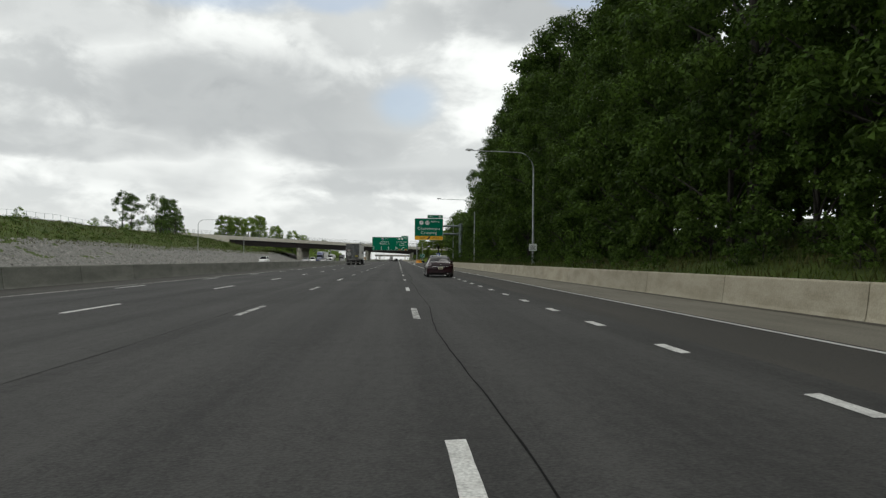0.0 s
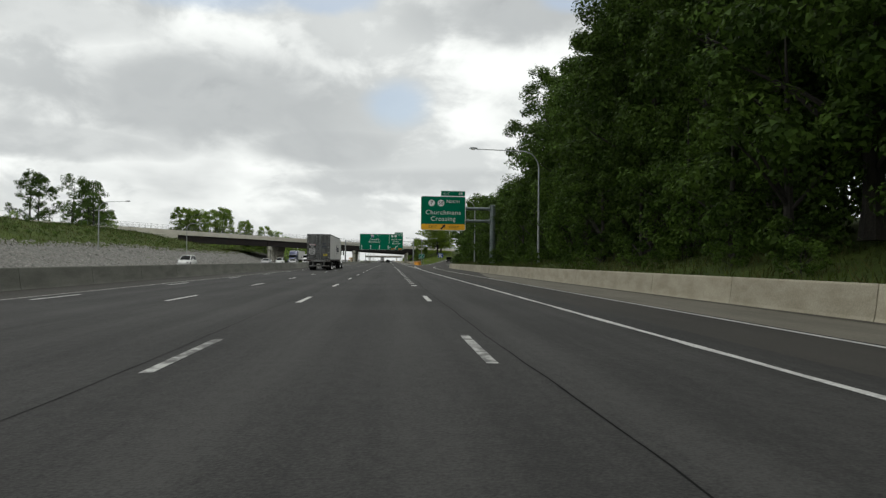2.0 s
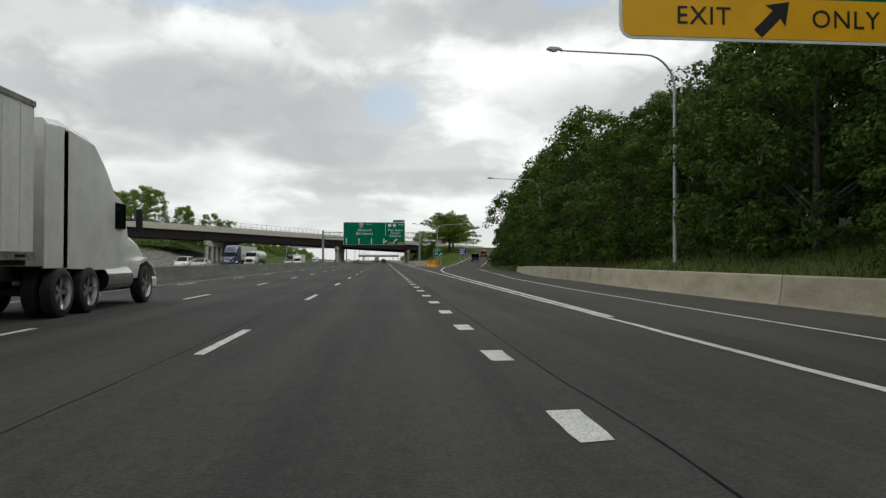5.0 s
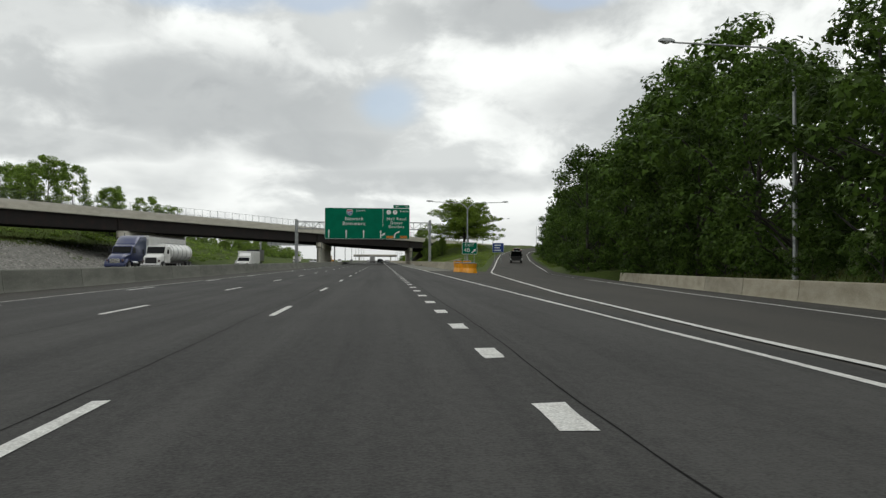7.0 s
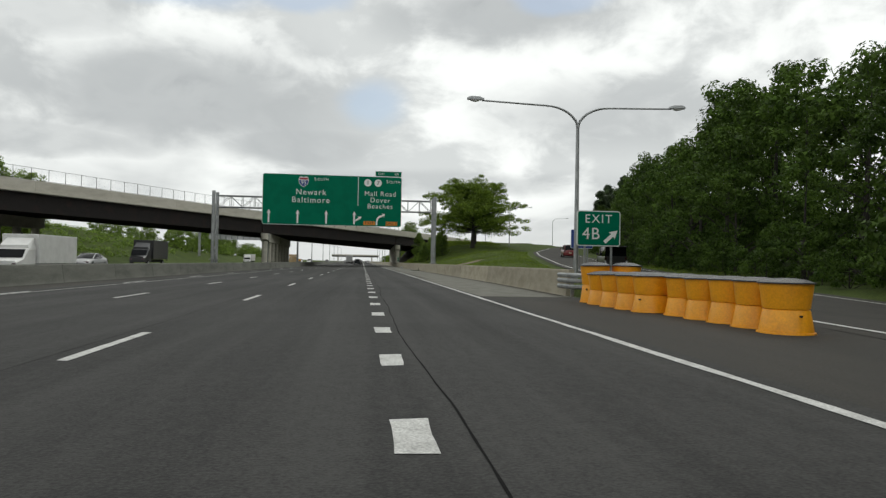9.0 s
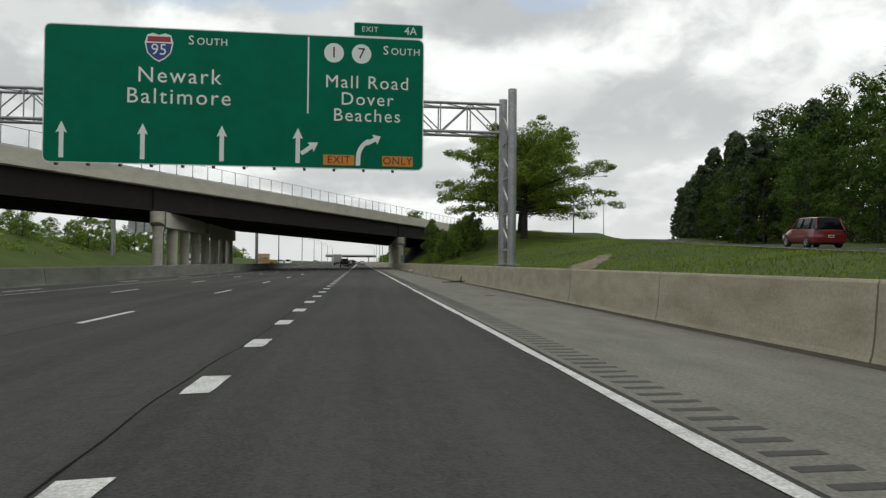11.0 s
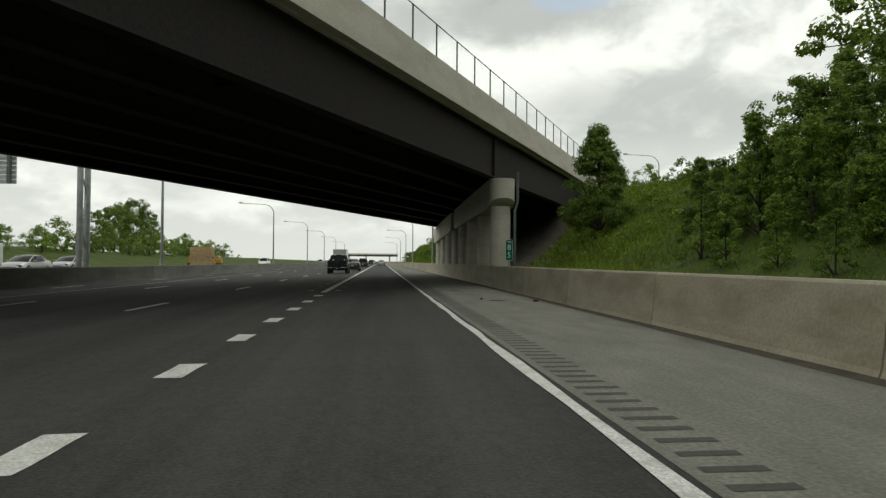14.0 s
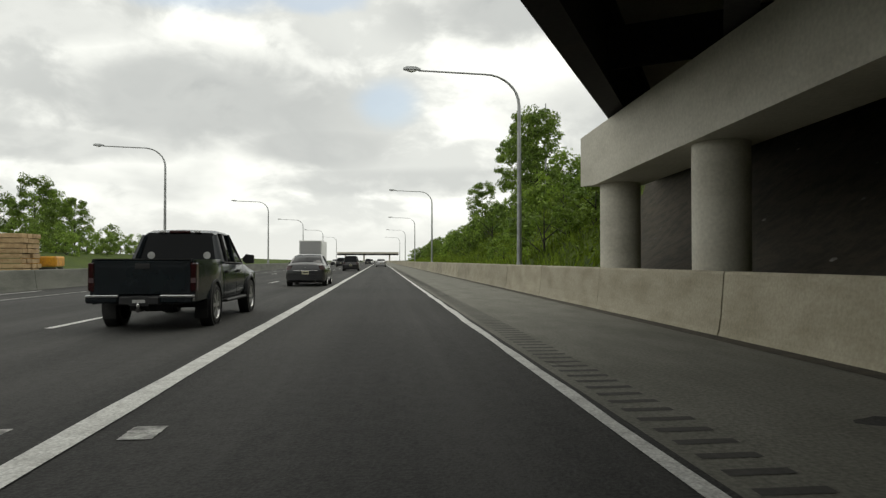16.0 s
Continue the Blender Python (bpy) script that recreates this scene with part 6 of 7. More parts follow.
for x, y, turn in ((1.8, 610, 0), (-23, 700, 180)):
    copy_thing(dark_sedan, pose(x, y, 0.0, 0, 0, turn))


def make_pickup():
    root = empty("pickup_truck", None, "dark blue-grey crew-cab pickup truck with chrome-tipped rear bumper", "pickup truck", "traffic on the motorway")
    h = 0.87
    ring = lambda y, wl, wm, wb, zs, zb, zt: [(-wl, y, zs), (-wm, y, zs + 0.12), (-wm, y, 0.78), (-wm * 0.985, y, 0.9), (-wb, y, zb), (-wb * 0.96, y, zt), (wb * 0.96, y, zt), (wb, y, zb), (wm * 0.985, y, 0.9), (wm, y, 0.78), (wm, y, zs + 0.12), (wl, y, zs)]
    # bed: outer sides, inner floor and tailgate
    for sgn in (-1, 1):
        side = Shape().loft([[(sgn * (h - 0.07), y, 0.44), (sgn * h * f, y, 0.5), (sgn * h * f, y, 0.85), (sgn * h * f * 0.985, y, 1.12), (sgn * h * f * 0.97, y, 1.19), (sgn * (h - 0.09), y, 1.19), (sgn * (h - 0.09), y, 0.6)] for y, f in ((0.03, 0.97), (0.12, 1.0), (0.6, 1.0), (0.75, 1.04), (1.55, 1.04), (1.7, 1.0), (1.86, 1.0))])
        part("bed_side", side, NAVY, root, smooth_faces=True)
    part("bed_floor", Shape().box(-h + 0.08, 0.05, 0.58, h - 0.08, 1.86, 0.64), BLACK_TRIM, root)
    gate = part("tailgate", Shape().box(-h + 0.085, -0.0, 0.60, h - 0.085, 0.075, 1.185, 0.02), NAVY, root)
    part("gate_panel", Shape().box(-h + 0.17, -0.008, 0.66, h - 0.17, 0.004, 1.08, 0.004), NAVY, gate)
    part("gate_handle", Shape().box(-0.12, -0.02, 1.03, 0.12, 0.0, 1.12, 0.015), BLACK_TRIM, gate)
    part("gate_cap", Shape().box(-h + 0.085, -0.006, 1.185, h - 0.085, 0.08, 1.2), BLACK_TRIM, gate)
    # bumper with bright corner pieces
    part("bumper", Shape().box(-0.32, -0.17, 0.44, 0.32, 0.02, 0.58, 0.02), BLACK_TRIM, root)
    for sgn in (-1, 1):
        x0, x1 = sorted((sgn * 0.33, sgn * (h - 0.02)))
        part("bumper_corner", Shape().box(x0, -0.17, 0.47, x1, 0.03, 0.6, 0.025), NAVY, root)
        part("bumper_chrome", Shape().box(x0, -0.178, 0.565, x1, -0.02, 0.605, 0.008), CHROME, root, "bright chrome bumper cap")
        x0, x1 = sorted((sgn * (h - 0.10), sgn * (h + 0.002)))
        tl = part("tail_lamp", Shape().box(x0, -0.008, 0.66, x1, 0.13, 1.13, 0.015), GLASS_RED, root)
        part("reverse_lamp", Shape().box(x0 + 0.01, -0.012, 0.80, x1 - 0.01, 0.0, 0.88), GLASS_CLEAR, tl)
    pl = part("licence_plate", Shape().box(-0.155, -0.176, 0.43, 0.155, -0.168, 0.575), CHARCOAL, root)
    part("plate_bar", Shape().box(-0.10, -0.182, 0.48, 0.10, -0.177, 0.53), STICKER, pl)
    part("hitch", Shape().tube([(0, 0.05, 0.36), (0, -0.22, 0.36)], 0.035, 8), CHASSIS, root)
    part("hitch_ball", Shape().tube([(0, -0.2, 0.38), (0, -0.2, 0.42), (0, -0.2, 0.45), (0, -0.2, 0.475)], [0.015, 0.026, 0.026, 0.01], 10), CHROME, root)
    # cab and nose
    cabb = Shape().loft([ring(y, wl, wm, wb, zs, zb, zt) for y, wl, wm, wb, zs, zb, zt in ((1.88, 0.74, 0.86, 0.80, 0.42, 1.13, 1.16), (1.95, 0.8, 0.87, 0.81, 0.4, 1.13, 1.16), (4.0, 0.8, 0.87, 0.8, 0.4, 1.10, 1.13), (4.3, 0.78, 0.9, 0.78, 0.42, 1.06, 1.1), (5.05, 0.76, 0.9, 0.74, 0.42, 0.96, 1.02), (5.2, 0.66, 0.8, 0.62, 0.45, 0.86, 0.92))])
    part("body", cabb, NAVY, root, smooth_faces=True)
    gh = [(1.93, 0.80, 0.80, 1.14), (2.1, 0.79, 0.66, 1.70), (2.35, 0.79, 0.645, 1.755), (3.3, 0.79, 0.64, 1.74), (4.05, 0.79, 0.74, 1.14)]
    rings = [[(-wb, y, 1.10), (-wr, y, z - 0.05), (-wr * 0.9, y, z), (0, y, z + 0.02), (wr * 0.9, y, z), (wr, y, z - 0.05), (wb, y, 1.10)] for y, wb, wr, z in gh]
    part("window_glass", Shape().loft(rings), GLASS, root, "dark cab glass")
    rr = [[(p[0] * 1.02, p[1], p[2] + 0.01) for p in r[1:6]] + [(p[0] * 0.98, p[1], p[2] - 0.035) for p in reversed(r[1:6])] for r in rings[1:4]]
    part("roof", Shape().loft(rr), NAVY, root, smooth_faces=True)
    part("roof_lamp", Shape().box(-0.2, 2.06, 1.70, 0.2, 2.14, 1.755, 0.015), GLASS_RED, root)
    for x in (-0.33, 0.33):
        part("roof_lamp", Shape().box(x - 0.06, 2.04, 1.71, x + 0.06, 2.13, 1.75, 0.01), STICKER, root)
    for sgn in (-1, 1):
        i = 1 if sgn < 0 else 5
        for a, b, r in ((0, 1, 0.075), (4, 3, 0.05)):
            p, q = Vector(rings[a][i]), Vector(rings[b][i])
            part("pillar", Shape().tube([(p.x, p.y, 1.12), (p.x * 0.5 + q.x * 0.5, (p.y + q.y) / 2, (1.12 + q.z) / 2), q], [r * 1.2, r, r * 0.8], 8), NAVY, root, smooth_faces=True)
        for y in (2.5, 3.15):
            part("door_pillar", Shape().tube([(sgn * 0.805, y, 1.1), (sgn * 0.66, y, 1.70)], 0.038, 6), BLACK_TRIM if y < 3 else NAVY, root)
        part("window_trim", Shape().tube([(sgn * 0.815, 2.0, 1.135), (sgn * 0.815, 3.95, 1.115)], 0.018, 6), BLACK_TRIM, root)
        for y in (2.02, 3.12, 4.02):
            part("door_seam", Shape().box(sgn * 0.871 - 0.003, y - 0.005, 0.48, sgn * 0.871 + 0.003, y + 0.005, 1.0), BLACK_TRIM, root)
        for y in (2.3, 3.3):
            part("door_handle", Shape().box(sgn * 0.872 - 0.02, y - 0.1, 0.93, sgn * 0.872 + 0.02, y + 0.1, 0.98, 0.012), BLACK_TRIM, root)
        part("running_board", Shape().box(min(sgn * 0.8, sgn * 0.93), 2.05, 0.36, max(sgn * 0.8, sgn * 0.93), 3.9, 0.42, 0.02), BLACK_TRIM, root)
        mir = Shape().loft([[(sgn * (0.87 + a), 3.72 + b, 1.13 + c) for a, b, c in r] for r in ([(0, 0, 0.03), (0, 0.08, 0.03), (0, 0.08, 0.1), (0, 0, 0.1)], [(0.08, -0.04, -0.03), (0.08, 0.09, -0.02), (0.08, 0.09, 0.17), (0.08, -0.04, 0.18)], [(0.24, -0.03, -0.02), (0.24, 0.06, -0.01), (0.24, 0.06, 0.15), (0.24, -0.03, 0.16)])])
        part("mirror", mir, BLACK_TRIM, root, smooth_faces=True)
        for y in (1.15, 4.42):
            a = part("wheel_arch", lathe([(sgn * 0.72, 0.44), (sgn * 0.93, 0.44), (sgn * 0.935, 0.40)], 28), BLACK_TRIM, root)
            a.matrix_basis = pose(0, y, 0.39)
            make_wheel(root, sgn * (h - 0.06), y, 0.37, 0.25, sgn, None, 6)
        part("mud_flap", Shape().box(sgn * 0.78 - 0.11, 0.66, 0.16, sgn * 0.78 + 0.11, 0.68, 0.5), RUBBER, root)
        part("headlamp", Shape().box(sgn * 0.66 - 0.13, 5.08, 0.76, sgn * 0.66 + 0.13, 5.2, 0.93, 0.02), GLASS_CLEAR, root)
    part("axle", Shape().tube([(-0.75, 1.15, 0.37), (-0.12, 1.15, 0.37), (0, 1.15, 0.37), (0.12, 1.15, 0.37), (0.75, 1.15, 0.37)], [0.05, 0.06, 0.14, 0.06, 0.05], 10), CHASSIS, root)
    part("frame_rail", Shape().box(-0.5, 0.1, 0.42, 0.5, 4.9, 0.56), CHASSIS, root)
    part("spare_wheel", Shape().tube([(0, 0.45, 0.32), (0, 0.45, 0.5)], 0.34, 18), RUBBER, root)
    for x, m in ((-0.5, STICKER), (0.55, STICKER)):
        disc_pts = [(x + 0.07 * math.cos(2 * math.pi * k / 14), 1.27 + 0.07 * math.sin(2 * math.pi * k / 14)) for k in range(14)]
        part("sticker", Shape().prism(disc_pts, "y", 1.945, 1.95), m, root, "round white window sticker")
    return root


pickup = make_pickup()
pickup.matrix_basis = pose(-1.9, 441.35, 0, 0, 0, -0.4)


def text_bars(parent, x0, x1, z0, z1, y, rows, material, seed=0):
    """Plain bars in place of small lettering."""
    rnd = random.Random(seed)
    step = (z1 - z0) / rows
    for k in range(rows):
        w = rnd.uniform(0.62, 0.98)
        c = (x0 + x1) / 2
        part("bar", Shape().box(c - (x1 - x0) / 2 * w, y - 0.003, z0 + step * (k + 0.28), c + (x1 - x0) / 2 * w, y, z0 + step * (k + 0.72)), material, parent)


def make_semi(name, label, cab_paint, side_paint, lettered=True):
    root = empty(name, None, label, "lorry", "")
    w, z0, z1, L = 1.295, 1.19, 4.10, 16.0
    trailer = part("trailer", Shape().box(-w, 0.06, z0, w, L, z1, 0.03), side_paint, root, "white trailer box with ribbed sides")
    ribs = None
    for sgn in (-1, 1):
        for k in range(26):
            y = 0.5 + k * 0.6
            if ribs is None:
                ob = part("rib", Shape().box(-0.006, -0.02, z0 + 0.14, 0.006, 0.02, z1 - 0.1), side_paint, trailer)
                ribs = ob.data
                ob.matrix_basis = pose(sgn * (w + 0.002), y, 0)
            else:
                share("rib", ribs, trailer, pose(sgn * (w + 0.002), y, 0))
        part("side_rail", Shape().box(sgn * w - 0.02, 0.05, z0 - 0.02, sgn * w + 0.02, L, z0 + 0.13), RAIL, trailer)
        part("top_rail", Shape().box(sgn * w - 0.02, 0.05, z1 - 0.09, sgn * w + 0.02, L, z1 + 0.012), RAIL, trailer)
        for k in range(12):
            part("rail_marker", Shape().box(sgn * (w + 0.022) - 0.002, 1.0 + k * 1.3, z0 + 0.03, sgn * (w + 0.022) + 0.002, 1.35 + k * 1.3, z0 + 0.08), GLASS_RED if k % 2 else STICKER, trailer)
    # rear frame, two doors with hinges and lock rods
    part("rear_frame", Shape().box(-w, 0.0, z1 - 0.13, w, 0.08, z1 + 0.012), TRAILER_STEEL, root)
    part("rear_sill", Shape().box(-w, -0.03, z0 - 0.2, w, 0.1, z0 + 0.02), RAIL, root)
    for sgn in (-1, 1):
        part("corner_post", Shape().box(sgn * (w - 0.06) - 0.06, -0.01, z0, sgn * (w - 0.06) + 0.06, 0.09, z1), TRAILER_STEEL, root)
        xa, xb = sorted((sgn * 0.012, sgn * (w - 0.13)))
        door = part("rear_door", Shape().box(xa, -0.004, z0 + 0.03, xb, 0.06, z1 - 0.14, 0.008), TRAILER_STEEL, root, "dull grey steel rear door")
        for x in (sgn * 0.10, sgn * 0.24):
            part("lock_rod", Shape().tube([(x, -0.03, z0 + 0.02), (x, -0.03, z1 - 0.12)], 0.02, 8), GALV, door)
        part("lock_handle", Shape().box(sgn * 0.17 - 0.12, -0.05, z0 + 0.52, sgn * 0.17 + 0.12, -0.03, z0 + 0.56), GALV, door)
        for k in range(5):
            z = z0 + 0.25 + k * 0.58
            part("hinge", Shape().box(sgn * (w - 0.13) - 0.1, -0.025, z, sgn * (w - 0.13) + 0.1, -0.004, z + 0.07, 0.006), GALV, door)
        for k in range(2):
            xx = sgn * (w - 0.16 - 0.2 * k)
            part("tail_lamp", Shape().box(xx - 0.08, -0.045, z0 - 0.16, xx + 0.08, -0.03, z0 - 0.06, 0.01), GLASS_RED, root)
        part("guard_post", Shape().box(sgn * 0.62 - 0.05, 0.02, 0.55, sgn * 0.62 + 0.05, 0.12, z0 - 0.2), RAIL, root)
        part("mud_flap", Shape().box(sgn * 0.98 - 0.3, 1.75, 0.28, sgn * 0.98 + 0.3, 1.77, 1.0), RUBBER, root)
    part("guard_bar", Shape().box(-1.22, 0.0, 0.46, 1.22, 0.1, 0.57), RAIL, root)
    if lettered:
        x0, x1 = -1.06, -0.34
        part("notice", Shape().box(x0, -0.010, 1.72, x1, -0.005, 3.02), SIGN_BLACK, root, "large hiring notice in red, black and white")
        part("notice_head", Shape().box(x0 + 0.02, -0.013, 2.82, x1 - 0.02, -0.0105, 3.0), STICKER, root)
        lettering("WANTED", 0.19, SIGN_RED, root, (x0 + x1) / 2, -0.016, 2.91, spacing=1.05)
        part("notice_panel", Shape().box(x0 + 0.02, -0.013, 1.88, x1 - 0.02, -0.0105, 2.52), STICKER, root)
        text_bars(root, x0 + 0.06, x1 - 0.06, 1.9, 2.5, -0.014, 5, SIGN_BLACK, 3)
        text_bars(root, x0 + 0.06, x1 - 0.06, 2.56, 2.8, -0.011, 2, STICKER, 4)
        text_bars(root, x0 + 0.06, x1 - 0.06, 1.73, 1.86, -0.011, 1, STICKER, 5)
        text_bars(root, 0.36, 0.95, 2.45, 3.15, -0.005, 4, INK_FADED, 6)
        part("caution_plate", Shape().box(0.55, -0.010, 1.66, 1.0, -0.005, 1.88), YELLOW_STICKER, root, "yellow warning sticker")
        text_bars(root, 0.6, 0.95, 1.68, 1.86, -0.011, 2, SIGN_BLACK, 7)
        # company mark on the sides drawn as plain bars
        for sgn in (-1, 1):
            xs = sgn * (w + 0.016)
            for za, zb2 in ((3.02, 3.05), (1.98, 2.01)):
                part("mark_rule", Shape().box(xs - 0.002, 9.0, za, xs + 0.002, 13.2, zb2), INK, trailer)
            for k, wd in enumerate((0.42, 0.42, 0.0, 0.4, 0.42, 0.4, 0.2, 0.46, 0.42, 0.4)):
                if wd:
                    y = 9.05 + k * 0.42
                    hh = 2.92 if k < 2 else 2.78
                    part("mark_bar", Shape().box(xs - 0.002, y, 2.22, xs + 0.002, y + wd * 0.72, hh), INK, trailer)
    # running gear
    part("slider_frame", Shape().box(-0.55, 1.6, 0.78, 0.55, 6.6, z0 - 0.02), CHASSIS, root)
    part("floor_beam", Shape().box(-1.2, 0.2, z0 - 0.12, 1.2, L - 0.1, z0 - 0.01), CHASSIS, root)
    for sgn in (-1, 1):
        for y in (2.7, 3.95, 17.3, 18.6):
            for x in (w - 0.17, w - 0.52):
                make_wheel(root, sgn * x, y, 0.51, 0.27, sgn, ALLOY, 5, dish=0.09)
        make_wheel(root, sgn * (w - 0.2), 22.3, 0.51, 0.29, sgn, ALLOY, 5, dish=0.05)
        part("landing_leg", Shape().box(sgn * 0.95 - 0.06, 12.6, 0.4, sgn * 0.95 + 0.06, 12.74, z0 - 0.05), CHASSIS, root)
        part("fuel_tank", Shape().tube([(sgn * 0.95, 19.6, 0.72), (sgn * 0.95, 21.2, 0.72)], 0.32, 16), CHROME, root)
    for y in (2.7, 3.95, 17.3, 18.6, 22.3):
        part("axle", Shape().tube([(-1.1, y, 0.51), (1.1, y, 0.51)], 0.08, 8), CHASSIS, root)
    part("tractor_frame", Shape().box(-0.45, 16.2, 0.75, 0.45, 23.2, 1.05), CHASSIS, root)
    sec = lambda y, w_, zb_, zt_, r: [(-w_, y, zb_), (w_, y, zb_), (w_, y, zt_ - r), (w_ - r, y, zt_), (-w_ + r, y, zt_), (-w_, y, zt_ - r)]
    part("sleeper", Shape().loft([sec(16.75, 1.18, 1.05, 3.98, 0.12), (sec(17.4, 1.2, 1.0, 4.05, 0.15)), sec(18.9, 1.2, 0.95, 3.95, 0.18), sec(19.6, 1.17, 0.95, 3.55, 0.2), sec(20.2, 1.14, 0.95, 3.0, 0.14)]), cab_paint, root, smooth_faces=True)
    part("cab", Shape().loft([sec(20.2, 1.14, 0.85, 2.95, 0.12), sec(20.9, 1.1, 0.85, 2.75, 0.12), sec(21.35, 1.06, 0.85, 1.95, 0.1)]), cab_paint, root, smooth_faces=True)
    part("windscreen", Shape().loft([[(-1.0, 20.95, 2.62), (1.0, 20.95, 2.62), (1.0, 21.4, 1.95), (-1.0, 21.4, 1.95)], [(-0.98, 20.98, 2.66), (0.98, 20.98, 2.66), (0.98, 21.43, 1.97), (-0.98, 21.43, 1.97)]]), GLASS, root)
    part("bonnet", Shape().loft([sec(21.3, 1.02, 0.8, 1.95, 0.18), sec(22.4, 0.95, 0.75, 1.78, 0.2), sec(23.1, 0.85, 0.7, 1.55, 0.2), sec(23.35, 0.7, 0.7, 1.3, 0.15)]), cab_paint, root, smooth_faces=True)
    part("grille", Shape().box(-0.55, 23.3, 0.75, 0.55, 23.4, 1.25, 0.03), CHROME, root)
    part("front_bumper", Shape().box(-1.15, 22.95, 0.35, 1.15, 23.5, 0.72, 0.08), cab_paint, root)
    for sgn in (-1, 1):
        x0, x1 = sorted((sgn * 1.12, sgn * 1.16))
        part("side_window", Shape().box(x0, 20.3, 1.95, x1, 20.95, 2.6, 0.01), GLASS, root)
        part("fender", Shape().loft([[(sgn * 0.85, y, z), (sgn * 1.22, y, z), (sgn * 1.22, y, z + 0.1), (sgn * 0.85, y, z + 0.12)] for y, z in ((21.6, 0.7), (21.8, 1.05), (22.3, 1.15), (22.8, 1.0), (23.1, 0.7))]), cab_paint, root, smooth_faces=True)
        part("mirror", Shape().box(sgn * 1.42 - 0.08, 21.1, 1.9, sgn * 1.42 + 0.08, 21.2, 2.5, 0.03), BLACK_TRIM, root)
        part("mirror_arm", Shape().tube([(sgn * 1.1, 21.1, 2.2), (sgn * 1.42, 21.15, 2.2)], 0.02, 6), BLACK_TRIM, root)
        part("headlamp", Shape().box(sgn * 0.8 - 0.14, 23.15, 0.95, sgn * 0.8 + 0.14, 23.32, 1.2, 0.03), GLASS_CLEAR, root)
        part("side_fairing", Shape().box(sgn * 1.18 - 0.02, 16.6, 1.0, sgn * 1.18 + 0.02, 17.6, 3.85, 0.01), cab_paint, root)
    return root


semi = make_semi("semi_trailer_truck", "white semi-trailer truck with steel rear doors and a hiring notice", WHITE_PAINT, TRAILER_SIDE)
semi.matrix_basis = pose(-9.15, 133.6, 0)
semi_two = make_semi("semi_trailer_truck", "oncoming semi-trailer truck with dark blue cab and white trailer", BLUE_PAINT, WHITE_PAINT, False)
semi_two.matrix_basis = pose(-31.0, 293.0, 0, 0, 0, 180)


def make_tanker():
    root = empty("tanker_truck", None, "oncoming white tanker truck with a cylindrical tank", "lorry")
    part("tank", Shape().tube([(0, 0.0, 2.0), (0, 0.15, 2.0), (0, 8.85, 2.0), (0, 9.0, 2.0)], [0.75, 1.05, 1.05, 0.75], 24), WHITE_PAINT, root, smooth_faces=True)
    for k in range(5):
        part("tank_band", Shape().tube([(0, 0.8 + k * 1.8, 2.0), (0, 0.9 + k * 1.8, 2.0)], 1.07, 24), SILVER, root)
    part("walkway", Shape().box(-0.25, 0.5, 3.02, 0.25, 8.5, 3.1), GALV, root)
    part("frame_rail", Shape().box(-0.5, 0.2, 0.7, 0.5, 12.8, 1.0), CHASSIS, root)
    sec = lambda y, w_, z0, z1, r: [(-w_, y, z0), (w_, y, z0), (w_, y, z1 - r), (w_ - r, y, z1), (-w_ + r, y, z1), (-w_, y, z1 - r)]
    part("cab", Shape().loft([sec(9.6, 1.1, 0.8, 2.75, 0.12), sec(10.9, 1.1, 0.8, 2.75, 0.15), sec(11.4, 1.05, 0.8, 1.85, 0.12)]), WHITE_PAINT, root, smooth_faces=True)
    part("windscreen", Shape().loft([[(-0.95, 10.98, 2.6), (0.95, 10.98, 2.6), (0.95, 11.42, 1.87), (-0.95, 11.42, 1.87)], [(-0.95, 11.02, 2.62), (0.95, 11.02, 2.62), (0.95, 11.46, 1.89), (-0.95, 11.46, 1.89)]]), GLASS, root)
    part("bonnet", Shape().loft([sec(11.3, 1.0, 0.75, 1.85, 0.2), sec(12.6, 0.9, 0.7, 1.65, 0.2), sec(12.9, 0.7, 0.7, 1.4, 0.15)]), WHITE_PAINT, root, smooth_faces=True)
    part("grille", Shape().box(-0.6, 12.85, 0.75, 0.6, 12.95, 1.4, 0.03), BLACK_TRIM, root)
    part("front_bumper", Shape().box(-1.1, 12.6, 0.4, 1.1, 13.05, 0.7, 0.06), CHROME, root)
    for sgn in (-1, 1):
        for y in (1.4, 2.7, 12.0):
            make_wheel(root, sgn * 1.02, y, 0.5, 0.3, sgn, ALLOY, 5, dish=0.06)
        part("mirror", Shape().box(sgn * 1.35 - 0.08, 11.2, 1.8, sgn * 1.35 + 0.08, 11.3, 2.3, 0.03), BLACK_TRIM, root)
        part("headlamp", Shape().box(sgn * 0.8 - 0.13, 12.7, 0.9, sgn * 0.8 + 0.13, 12.85, 1.15, 0.03), GLASS_CLEAR, root)
    return root


tanker = make_tanker()
tanker.matrix_basis = pose(-26.6, 281.0, 0, 0, 0, 180)


